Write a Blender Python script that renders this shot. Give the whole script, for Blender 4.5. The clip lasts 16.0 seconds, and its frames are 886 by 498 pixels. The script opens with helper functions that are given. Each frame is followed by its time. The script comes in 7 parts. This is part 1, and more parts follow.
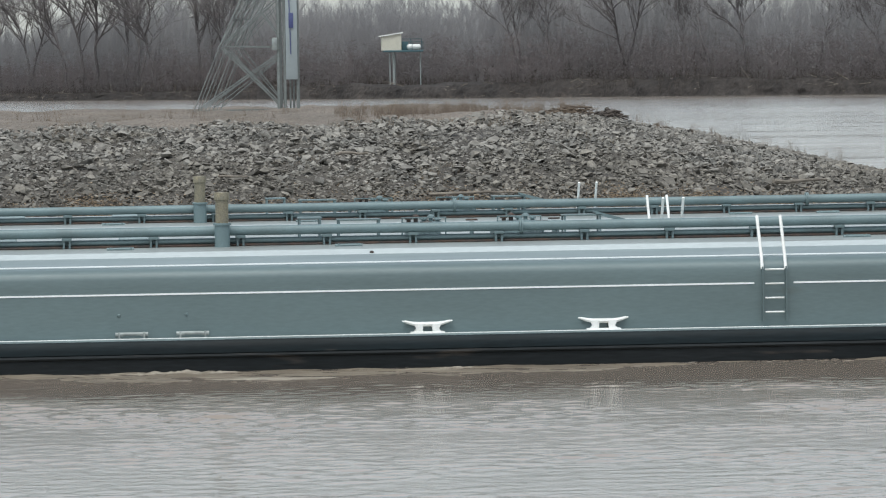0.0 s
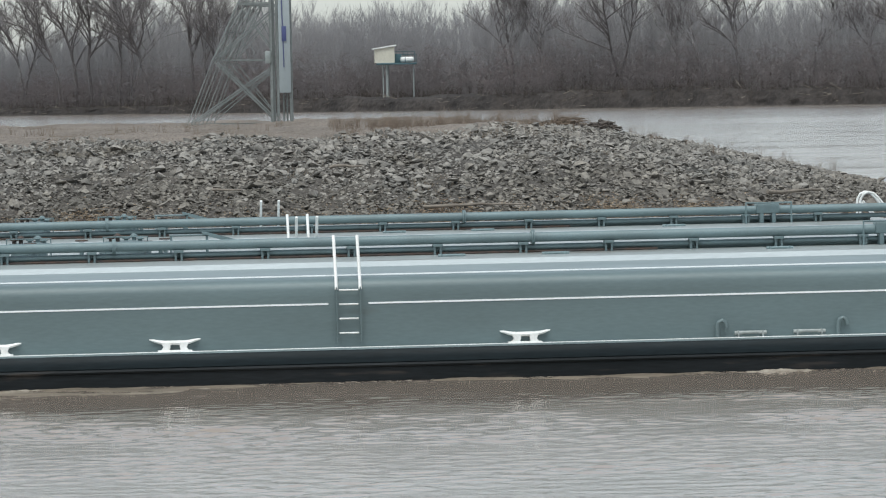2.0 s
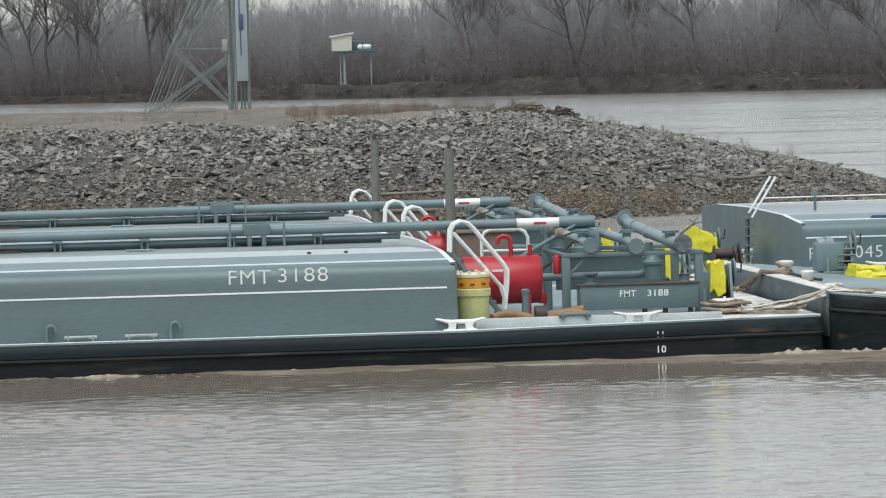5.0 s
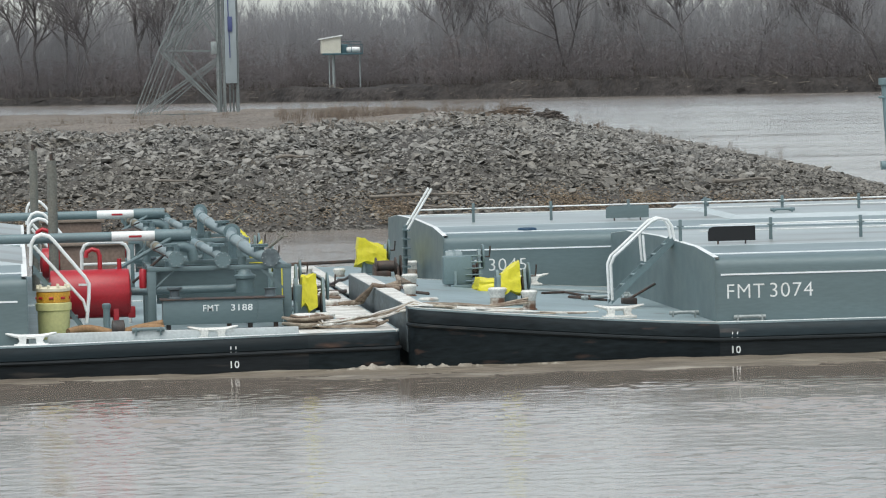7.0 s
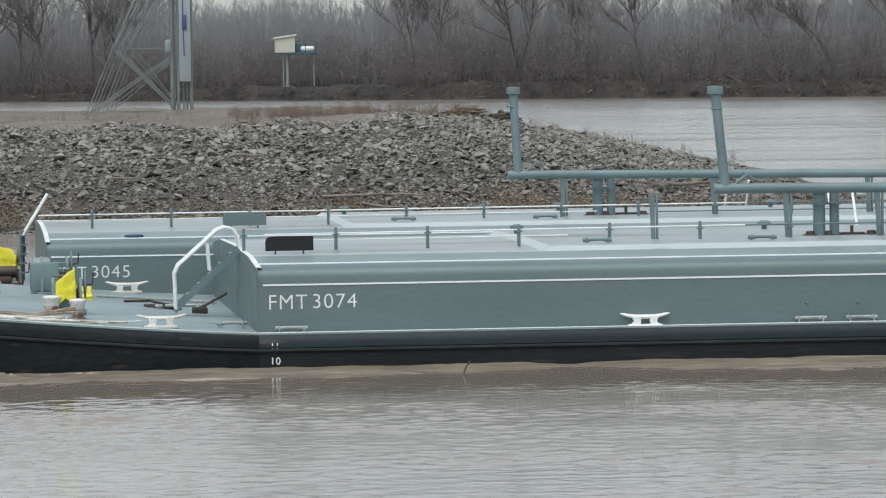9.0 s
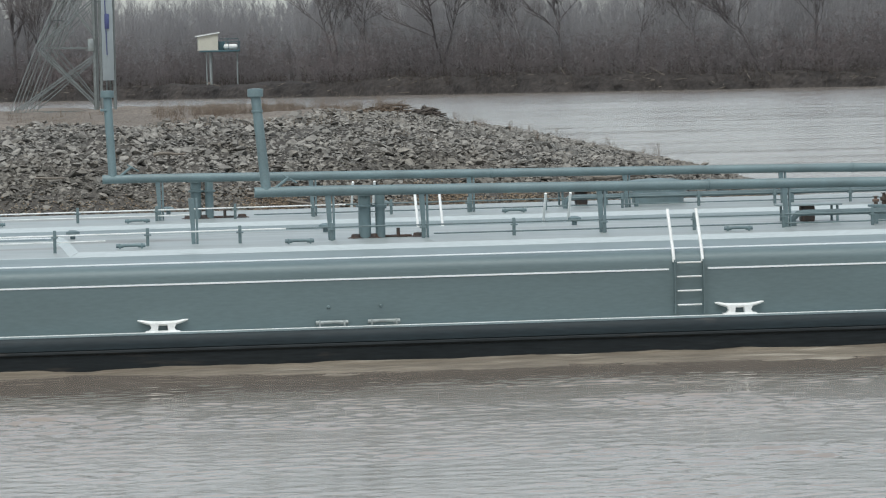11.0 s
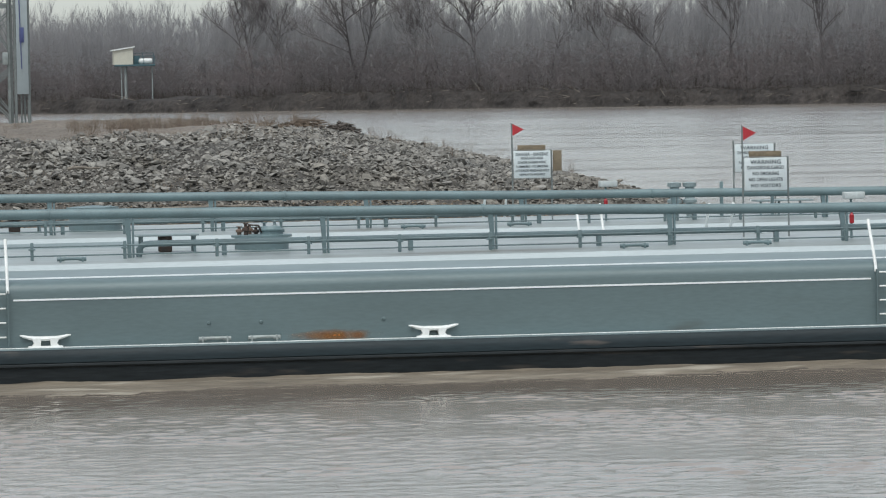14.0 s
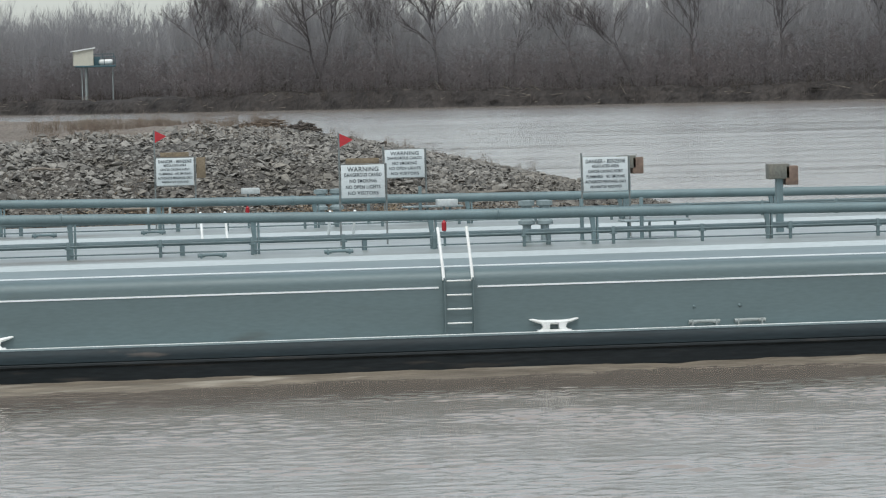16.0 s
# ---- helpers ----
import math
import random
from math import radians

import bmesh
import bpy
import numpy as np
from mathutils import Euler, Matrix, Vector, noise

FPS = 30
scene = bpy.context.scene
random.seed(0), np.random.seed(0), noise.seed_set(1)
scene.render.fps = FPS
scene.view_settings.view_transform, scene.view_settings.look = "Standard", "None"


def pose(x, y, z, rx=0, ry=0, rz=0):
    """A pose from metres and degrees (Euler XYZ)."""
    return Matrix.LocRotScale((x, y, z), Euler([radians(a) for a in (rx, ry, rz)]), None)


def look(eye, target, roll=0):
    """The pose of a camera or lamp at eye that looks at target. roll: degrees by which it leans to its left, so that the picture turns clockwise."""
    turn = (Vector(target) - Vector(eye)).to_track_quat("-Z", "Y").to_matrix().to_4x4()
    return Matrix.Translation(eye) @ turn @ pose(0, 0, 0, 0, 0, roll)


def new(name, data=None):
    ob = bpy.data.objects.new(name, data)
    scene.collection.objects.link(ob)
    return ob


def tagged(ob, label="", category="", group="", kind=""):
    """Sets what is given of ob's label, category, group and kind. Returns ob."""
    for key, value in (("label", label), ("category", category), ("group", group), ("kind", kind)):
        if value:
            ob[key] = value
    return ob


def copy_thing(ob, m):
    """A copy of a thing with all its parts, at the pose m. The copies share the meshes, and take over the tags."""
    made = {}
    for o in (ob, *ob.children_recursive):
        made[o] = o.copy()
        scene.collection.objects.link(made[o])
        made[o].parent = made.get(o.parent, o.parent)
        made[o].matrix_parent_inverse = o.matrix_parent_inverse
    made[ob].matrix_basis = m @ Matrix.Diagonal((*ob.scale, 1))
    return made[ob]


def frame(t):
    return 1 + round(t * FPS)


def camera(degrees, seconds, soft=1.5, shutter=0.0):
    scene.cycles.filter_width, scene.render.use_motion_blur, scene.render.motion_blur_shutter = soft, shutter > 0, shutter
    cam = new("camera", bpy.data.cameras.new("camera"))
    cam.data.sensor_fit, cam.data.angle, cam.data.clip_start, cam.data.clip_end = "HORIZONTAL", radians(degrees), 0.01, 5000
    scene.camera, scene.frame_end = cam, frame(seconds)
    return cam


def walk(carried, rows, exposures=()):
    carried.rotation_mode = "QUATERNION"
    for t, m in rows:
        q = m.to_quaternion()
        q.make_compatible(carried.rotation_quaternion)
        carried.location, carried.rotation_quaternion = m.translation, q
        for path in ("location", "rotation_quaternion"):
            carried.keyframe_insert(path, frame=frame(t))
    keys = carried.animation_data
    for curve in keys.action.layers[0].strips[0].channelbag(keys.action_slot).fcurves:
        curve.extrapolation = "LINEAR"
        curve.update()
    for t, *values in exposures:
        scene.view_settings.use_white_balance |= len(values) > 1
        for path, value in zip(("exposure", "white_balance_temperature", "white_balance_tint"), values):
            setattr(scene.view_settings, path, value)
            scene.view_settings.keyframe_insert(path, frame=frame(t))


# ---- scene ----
# ---- camera: hand-held telephoto on the bank, turning slowly to the right ----
EYE = (0.0, 0.0, 5.96)
cam = camera(11.94, 16.0, soft=1.15)
AIM = [  # seconds, turn to the right, tilt, roll
    (0.0, 4.944, -2.301, -0.838),
    (0.5, 4.898, -2.283, -1.101),
    (1.0, 4.839, -2.215, -0.954),
    (1.5, 4.899, -2.177, -1.053),
    (2.0, 5.024, -2.136, -1.168),
    (2.5, 5.113, -2.097, -1.096),
    (3.0, 5.233, -2.114, -1.278),
    (5.5, 5.660, -2.336, -1.364),
    (6.0, 5.729, -2.313, -1.304),
    (6.5, 5.752, -2.293, -1.326),
    (7.0, 5.740, -2.287, -1.339),
    (7.5, 5.780, -2.247, -1.287),
    (8.0, 5.796, -2.232, -1.656),
    (8.5, 5.963, -2.233, -1.036),
    (9.0, 6.386, -2.291, -0.746),
    (9.5, 6.656, -2.366, -1.093),
    (10.0, 6.905, -2.476, -1.257),
    (12.5, 8.081, -2.134, -1.222),
    (13.0, 8.261, -2.140, -1.098),
    (13.5, 8.424, -2.179, -1.102),
    (14.0, 8.555, -2.177, -1.063),
    (14.5, 8.676, -2.205, -1.203),
    (15.0, 8.834, -2.211, -1.244),
    (15.5, 8.985, -2.204, -1.503),
    (16.0, 9.071, -2.200, -1.397)]
walk(cam, [(t, pose(*EYE, 90 + tilt, 0, -turn) @ pose(0, 0, 0, 0, 0, roll)) for t, turn, tilt, roll in AIM],
     exposures=[(0.0, 0.8, 6330, 6), (6.5, 0.81, 6330, 6), (9.0, 0.72, 6330, 6), (13.0, 0.69, 6330, 6), (16.0, 0.68, 6330, 6)])

# the tow's way: seconds, metres along x from its place at 0 s
TOW = [(0.0, -0.05), (2.0, -8.95), (4.0, -17.79), (6.0, -26.56), (8.0, -35.28), (10.0, -43.95), (12.0, -52.58), (14.0, -61.18), (16.0, -69.76)]

# ---- world and sun: an overcast winter day ----
world = bpy.data.worlds.new("overcast_sky")
scene.world = world
world.use_nodes = True
wn, wl = world.node_tree.nodes, world.node_tree.links
sky = wn.new("ShaderNodeTexSky")
sky.sky_type, sky.sun_disc = "NISHITA", False
sky.sun_elevation, sky.sun_rotation = radians(66), radians(200)
sky.air_density, sky.dust_density, sky.ozone_density = 1.0, 1.0, 1.0
grey = wn.new("ShaderNodeHueSaturation")
grey.inputs["Saturation"].default_value = 0.36
wl.new(sky.outputs[0], grey.inputs["Color"])
cool = wn.new("ShaderNodeMix")
cool.data_type, cool.blend_type = "RGBA", "MULTIPLY"
cool.inputs["Factor"].default_value = 1.0
cool.inputs["B"].default_value = (0.985, 1.0, 1.012, 1.0)
wl.new(grey.outputs[0], cool.inputs["A"])
wl.new(cool.outputs["Result"], wn["Background"].inputs["Color"])
wn["Background"].inputs["Strength"].default_value = 0.088
sun_data = bpy.data.lights.new("sun", "SUN")
sun_data.energy, sun_data.angle, sun_data.color = 1.5, radians(60), (1.0, 0.968, 0.925)
sun = new("sun", sun_data)
sun.matrix_world = look((-15, -36, 90), (0, 0, 0))

# ---- materials ----
def material(name, colour, rough=0.6, metal=0.0, second=None, amount=0.5, scale=3.0, fine=40.0, fine_amount=0.25,
             bump=0.15, stretch=(1, 1, 1), stain=None, stain_level=0.62, stain_scale=1.2, per_piece=0.0, bump_dist=0.01, spec=0.5):
    """A painted, stony or wooden surface: broad tone changes, fine grain, patches of stain and slight relief."""
    m = bpy.data.materials.new(name)
    m.use_nodes = True
    n, k = m.node_tree.nodes, m.node_tree.links
    bsdf = n["Principled BSDF"]
    bsdf.inputs["Metallic"].default_value = metal
    bsdf.inputs["Specular IOR Level"].default_value = spec
    co = n.new("ShaderNodeTexCoord")
    mp = n.new("ShaderNodeMapping")
    mp.inputs["Scale"].default_value = stretch
    k.new(co.outputs["Object"], mp.inputs["Vector"])

    def noise_at(s, detail=4.0, plain=False):
        t = n.new("ShaderNodeTexNoise")
        t.inputs["Scale"].default_value, t.inputs["Detail"].default_value = s, detail
        k.new((co.outputs["Object"] if plain else mp.outputs[0]), t.inputs["Vector"])
        return t.outputs["Fac"]

    def mix(fac, a, b):
        x = n.new("ShaderNodeMix")
        x.data_type = "RGBA"
        for socket, v in ((x.inputs["Factor"], fac), (x.inputs["A"], a), (x.inputs["B"], b)):
            if isinstance(v, (tuple, list)):
                socket.default_value = (*v, 1.0)
            elif isinstance(v, (int, float)):
                socket.default_value = v
            else:
                k.new(v, socket)
        return x.outputs["Result"]

    def ramp(fac, lo, hi):
        r = n.new("ShaderNodeMapRange")
        r.inputs["From Min"].default_value, r.inputs["From Max"].default_value = lo, hi
        k.new(fac, r.inputs["Value"])
        return r.outputs[0]

    second = second or tuple(c * 0.72 for c in colour)
    broad = ramp(noise_at(scale), 0.35, 0.68)
    mul = n.new("ShaderNodeMath")
    mul.operation = "MULTIPLY"
    mul.inputs[1].default_value = amount
    k.new(broad, mul.inputs[0])
    col = mix(mul.outputs[0], colour, second)
    grain = noise_at(fine, 3.0)
    val = n.new("ShaderNodeHueSaturation")
    gv = n.new("ShaderNodeMapRange")
    gv.inputs["From Min"].default_value, gv.inputs["From Max"].default_value = 0.3, 0.7
    gv.inputs["To Min"].default_value, gv.inputs["To Max"].default_value = 1 - fine_amount, 1 + fine_amount
    k.new(grain, gv.inputs["Value"])
    k.new(gv.outputs[0], val.inputs["Value"])
    k.new(col, val.inputs["Color"])
    col = val.outputs[0]
    if stain:
        col = mix(ramp(noise_at(stain_scale, 6.0), stain_level, stain_level + 0.1), col, stain)
    if per_piece:
        info = n.new("ShaderNodeObjectInfo")
        geo = n.new("ShaderNodeNewGeometry")
        add = n.new("ShaderNodeMath")
        add.operation = "ADD"
        k.new(info.outputs["Random"], add.inputs[0])
        k.new(geo.outputs["Random Per Island"], add.inputs[1])
        fr = n.new("ShaderNodeMath")
        fr.operation = "FRACT"
        k.new(add.outputs[0], fr.inputs[0])
        pv = n.new("ShaderNodeMapRange")
        pv.inputs["To Min"].default_value, pv.inputs["To Max"].default_value = 1 - per_piece, 1 + per_piece
        k.new(fr.outputs[0], pv.inputs["Value"])
        hv = n.new("ShaderNodeHueSaturation")
        k.new(pv.outputs[0], hv.inputs["Value"])
        k.new(col, hv.inputs["Color"])
        col = hv.outputs[0]
    k.new(col, bsdf.inputs["Base Color"])
    rr = n.new("ShaderNodeMapRange")
    rr.inputs["To Min"].default_value, rr.inputs["To Max"].default_value = max(0.02, rough - 0.12), min(1, rough + 0.12)
    k.new(noise_at(scale * 2.3), rr.inputs["Value"])
    k.new(rr.outputs[0], bsdf.inputs["Roughness"])
    if bump:
        b = n.new("ShaderNodeBump")
        b.inputs["Strength"].default_value, b.inputs["Distance"].default_value = bump, bump_dist
        k.new(grain, b.inputs["Height"])
        k.new(b.outputs[0], bsdf.inputs["Normal"])
    return m


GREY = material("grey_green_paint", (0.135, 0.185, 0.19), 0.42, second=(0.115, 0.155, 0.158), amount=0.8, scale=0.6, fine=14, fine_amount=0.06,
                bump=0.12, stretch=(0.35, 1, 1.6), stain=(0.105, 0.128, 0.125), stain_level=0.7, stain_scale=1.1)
DECK = material("grey_deck_paint", (0.26, 0.33, 0.34), 0.5, second=(0.2, 0.25, 0.255), amount=0.9, scale=0.5, fine=18, fine_amount=0.1,
                bump=0.2, stain=(0.15, 0.15, 0.13), stain_level=0.63, stain_scale=0.8)
PIPE = material("blue_grey_pipe_paint", (0.16, 0.225, 0.235), 0.45, second=(0.12, 0.16, 0.165), amount=0.7, scale=1.2, fine=30, fine_amount=0.1)
BLACK = material("black_hull_paint", (0.009, 0.012, 0.0135), 0.6, spec=0.22, second=(0.018, 0.021, 0.023), amount=0.9, scale=0.5, fine=9, fine_amount=0.3,
                 bump=0.4, stretch=(0.25, 1, 2.2), stain=(0.045, 0.04, 0.036), stain_level=0.6, stain_scale=2.4)
WHITE = material("white_paint", (0.85, 0.86, 0.84), 0.45, second=(0.62, 0.62, 0.58), amount=0.6, scale=2.5, fine=30, fine_amount=0.07,
                 stain=(0.35, 0.25, 0.17), stain_level=0.74, stain_scale=3)
WORN_WHITE = material("worn_white_deck_paint", (0.74, 0.73, 0.68), 0.6, second=(0.48, 0.45, 0.4), amount=0.9, scale=1.6, fine=25, fine_amount=0.2,
                      stain=(0.2, 0.13, 0.09), stain_level=0.61, stain_scale=1.8)
RED = material("red_paint", (0.42, 0.02, 0.03), 0.35, second=(0.33, 0.015, 0.022), scale=2, fine=20, fine_amount=0.1)
YELLOW_TARP = material("yellow_tarpaulin", (0.74, 0.66, 0.03), 0.45, second=(0.62, 0.54, 0.03), scale=3, fine=9, fine_amount=0.08, bump=0.5, bump_dist=0.03)
DARK = material("dark_rusty_iron", (0.04, 0.036, 0.034), 0.6, second=(0.1, 0.055, 0.035), amount=0.8, scale=4, fine=30, fine_amount=0.3)
GALV = material("galvanised_steel", (0.33, 0.36, 0.35), 0.5, metal=0.3, second=(0.24, 0.26, 0.25), scale=0.8, fine=8, fine_amount=0.15)
STONE = material("riprap_limestone", (0.25, 0.234, 0.208), 0.85, second=(0.165, 0.16, 0.146), amount=0.9, scale=0.35, fine=5, fine_amount=0.22,
                 bump=0.7, bump_dist=0.05, per_piece=0.36, stain=(0.16, 0.145, 0.12), stain_level=0.57, stain_scale=0.22)
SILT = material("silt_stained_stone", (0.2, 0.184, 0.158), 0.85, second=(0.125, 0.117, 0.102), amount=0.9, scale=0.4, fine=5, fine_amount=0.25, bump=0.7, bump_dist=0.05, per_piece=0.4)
CHIPS = material("tan_drift_chips", (0.36, 0.28, 0.19), 0.9, second=(0.22, 0.165, 0.115), amount=1.0, scale=0.8, fine=9, fine_amount=0.25, per_piece=0.35)
TOPSOIL = material("tan_dike_top", (0.2, 0.172, 0.145), 0.9, second=(0.14, 0.12, 0.1), amount=0.9, scale=0.3, fine=7, fine_amount=0.35, bump=1.0, bump_dist=0.1)
# dark soil tone stands in for shade in the gaps between stones
MUD = material("dike_soil", (0.06, 0.054, 0.047), 0.9, second=(0.085, 0.075, 0.063), amount=0.9, scale=0.25, fine=7, fine_amount=0.4, bump=1.0, bump_dist=0.1)
BANK = material("dark_river_bank", (0.026, 0.022, 0.02), 0.95, second=(0.052, 0.044, 0.039), amount=0.9, scale=0.06, fine=0.7, fine_amount=0.4, bump=0.8, bump_dist=0.6)
HEADLOG = material("scuffed_headlog_paint", (0.12, 0.148, 0.157), 0.6, second=(0.08, 0.095, 0.1), amount=0.9, scale=1.2, fine=10, fine_amount=0.25, stretch=(1, 0.4, 1), stain=(0.16, 0.15, 0.13), stain_level=0.66, stain_scale=1.5)
# bark and twig colours lightened to stand in for haze over the far bank
STEM = material("dull_stem_bark", (0.265, 0.254, 0.252), 0.95, second=(0.3, 0.288, 0.286), scale=0.2, fine=2, fine_amount=0.1, per_piece=0.2)
BARK = material("bare_grey_bark", (0.345, 0.335, 0.335), 0.95, second=(0.365, 0.355, 0.355), scale=0.04, fine=2, fine_amount=0.1, per_piece=0.06)
LIMB = material("dark_limb_bark", (0.13, 0.118, 0.117), 0.95, second=(0.165, 0.15, 0.148), scale=0.2, fine=2, fine_amount=0.15)
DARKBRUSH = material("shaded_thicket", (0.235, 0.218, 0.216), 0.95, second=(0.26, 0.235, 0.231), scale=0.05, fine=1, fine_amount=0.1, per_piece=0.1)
FINE = material("fine_crown_twigs", (0.18, 0.165, 0.163), 0.95, second=(0.21, 0.194, 0.19), scale=0.2, fine=2, fine_amount=0.1)
TWIG = material("red_brown_brush", (0.245, 0.212, 0.208), 0.95, second=(0.21, 0.192, 0.191), amount=1.0, scale=0.03, fine=0.5, fine_amount=0.1, per_piece=0.06)


def thin(m):
    """Twigs let light round and through their thickets: half of the scattering goes on behind the surface."""
    n, k = m.node_tree.nodes, m.node_tree.links
    bsdf = n["Principled BSDF"]
    tr, mx = n.new("ShaderNodeBsdfTranslucent"), n.new("ShaderNodeMixShader")
    k.new(bsdf.inputs["Base Color"].links[0].from_socket, tr.inputs["Color"])
    mx.inputs["Fac"].default_value = 0.35
    k.new(bsdf.outputs[0], mx.inputs[1])
    k.new(tr.outputs[0], mx.inputs[2])
    k.new(mx.outputs[0], n["Material Output"].inputs["Surface"])


for m in (STEM, BARK, TWIG, DARKBRUSH):
    thin(m)


def water_material(name, silt, relief, rough):
    """Muddy water: tan silt under a clear skin, ruffled at the sizes in relief (scale, height)."""
    m = bpy.data.materials.new(name)
    m.use_nodes = True
    n, k = m.node_tree.nodes, m.node_tree.links
    bsdf = n["Principled BSDF"]
    bsdf.inputs["IOR"].default_value = 1.33
    co = n.new("ShaderNodeTexCoord")
    t = n.new("ShaderNodeTexNoise")
    t.inputs["Scale"].default_value, t.inputs["Detail"].default_value = 0.12, 5
    k.new(co.outputs["Object"], t.inputs["Vector"])
    mx = n.new("ShaderNodeMix")
    mx.data_type = "RGBA"
    mx.inputs["A"].default_value, mx.inputs["B"].default_value = (*(c * 0.88 for c in silt), 1), (*(c * 1.1 for c in silt), 1)
    k.new(t.outputs["Fac"], mx.inputs["Factor"])
    k.new(mx.outputs["Result"], bsdf.inputs["Base Color"])
    # wind streaks: bands of rougher and smoother water
    sm = n.new("ShaderNodeMapping")
    sm.inputs["Scale"].default_value = (0.012, 0.09, 1.0)
    k.new(co.outputs["Object"], sm.inputs["Vector"])
    sn = n.new("ShaderNodeTexNoise")
    sn.inputs["Scale"].default_value, sn.inputs["Detail"].default_value = 1.0, 6
    k.new(sm.outputs[0], sn.inputs["Vector"])
    sr = n.new("ShaderNodeMapRange")
    sr.inputs["From Min"].default_value, sr.inputs["From Max"].default_value = 0.35, 0.65
    sr.inputs["To Min"].default_value, sr.inputs["To Max"].default_value = rough
    k.new(sn.outputs["Fac"], sr.inputs["Value"])
    k.new(sr.outputs[0], bsdf.inputs["Roughness"])
    mp = n.new("ShaderNodeMapping")
    mp.inputs["Scale"].default_value = (0.5, 1.0, 1.0)
    k.new(co.outputs["Object"], mp.inputs["Vector"])
    last = None
    for s, d, st in relief:
        w = n.new("ShaderNodeTexNoise")
        w.inputs["Scale"].default_value, w.inputs["Detail"].default_value = s, 3
        k.new(mp.outputs[0], w.inputs["Vector"])
        b = n.new("ShaderNodeBump")
        b.inputs["Strength"].default_value, b.inputs["Distance"].default_value = st, d
        k.new(w.outputs["Fac"], b.inputs["Height"])
        if last:
            k.new(last, b.inputs["Normal"])
        last = b.outputs[0]
    k.new(last, bsdf.inputs["Normal"])
    return m


WATER = water_material("muddy_river_water", (0.252, 0.218, 0.185), ((2.2, 0.06, 0.5), (5.0, 0.03, 0.6), (9.0, 0.02, 0.5), (0.7, 0.16, 0.3), (0.22, 0.3, 0.1)), (0.05, 0.22))
RIPPLE = water_material("rippled_muddy_water", (0.292, 0.246, 0.204), ((9.0, 0.012, 0.6), (3.4, 0.02, 0.4)), (0.07, 0.17))
# smoother strip beside the hulls; silt darkened to help their dark reflection
SLICK = water_material("smooth_muddy_water", (0.255, 0.212, 0.172), ((5.0, 0.01, 0.3),), (0.04, 0.1))


def rust_stain():
    """Rust that has spread unevenly over paint: an irregular patch, clear at its rim."""
    m = material("rust_stain", (0.36, 0.15, 0.035), 0.85, second=(0.26, 0.095, 0.03), scale=5, fine=30, fine_amount=0.3)
    n, k = m.node_tree.nodes, m.node_tree.links
    co = n.new("ShaderNodeTexCoord")
    t = n.new("ShaderNodeTexNoise")
    t.inputs["Scale"].default_value, t.inputs["Detail"].default_value = 4.0, 6
    k.new(co.outputs["Object"], t.inputs["Vector"])
    g = n.new("ShaderNodeTexGradient")
    g.gradient_type = "SPHERICAL"
    mp = n.new("ShaderNodeMapping")
    mp.inputs["Location"].default_value = (-0.62, -0.5, -0.28)
    mp.inputs["Scale"].default_value = (1.0, 1.0, 1.0)
    sc = n.new("ShaderNodeMapping")
    sc.inputs["Scale"].default_value = (2.6, 0.0, 2.2)
    sc.inputs["Location"].default_value = (-0.85, 0.0, -0.6)
    k.new(co.outputs["Generated"], sc.inputs["Vector"])
    k.new(sc.outputs[0], g.inputs["Vector"])
    a = n.new("ShaderNodeMath")
    a.operation = "MULTIPLY"
    k.new(t.outputs["Fac"], a.inputs[0])
    k.new(g.outputs["Fac"], a.inputs[1])
    r = n.new("ShaderNodeMapRange")
    r.inputs["From Min"].default_value, r.inputs["From Max"].default_value = 0.13, 0.75
    k.new(a.outputs[0], r.inputs["Value"])
    k.new(r.outputs[0], n["Principled BSDF"].inputs["Alpha"])
    return m


RUST_STAIN = rust_stain()
WAKE_FOAM = material("turbid_tan_wash", (0.225, 0.19, 0.145), 0.45, spec=0.3, second=(0.15, 0.125, 0.096), amount=1.0, scale=1.4, fine=6, fine_amount=0.25, bump=1.0, bump_dist=0.06,
                     stretch=(0.2, 0.8, 1), stain=(0.36, 0.32, 0.26), stain_level=0.58, stain_scale=1.6)
# lighter than the trunk's GREY: sky light on upward faces put into the colour
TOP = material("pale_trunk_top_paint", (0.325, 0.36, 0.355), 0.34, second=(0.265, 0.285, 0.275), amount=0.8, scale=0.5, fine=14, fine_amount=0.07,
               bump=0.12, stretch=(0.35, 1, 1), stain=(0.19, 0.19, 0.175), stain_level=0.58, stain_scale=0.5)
SLATE = material("dark_slate_gunwale_paint", (0.0105, 0.018, 0.0215), 0.5, spec=0.15, second=(0.008, 0.0115, 0.013), amount=0.9, scale=0.6, fine=9, fine_amount=0.2, bump=0.3, stretch=(0.3, 1, 2),
                 stain=(0.1, 0.085, 0.075), stain_level=0.68, stain_scale=1.3)
PALE_PIPE = material("pale_worn_pipe_paint", (0.27, 0.325, 0.33), 0.45, second=(0.2, 0.245, 0.25), amount=0.8, scale=2.0, fine=20, fine_amount=0.1, stain=(0.12, 0.13, 0.125), stain_level=0.64, stain_scale=3)
COAMING = material("pale_coaming_paint", (0.56, 0.59, 0.58), 0.5, second=(0.44, 0.46, 0.45), amount=0.9, scale=1.0, fine=18, fine_amount=0.1, stain=(0.22, 0.2, 0.17), stain_level=0.66, stain_scale=2)
POLE = material("weathered_dark_steel", (0.15, 0.15, 0.13), 0.7, second=(0.2, 0.185, 0.15), amount=0.9, scale=3, fine=20, fine_amount=0.25)
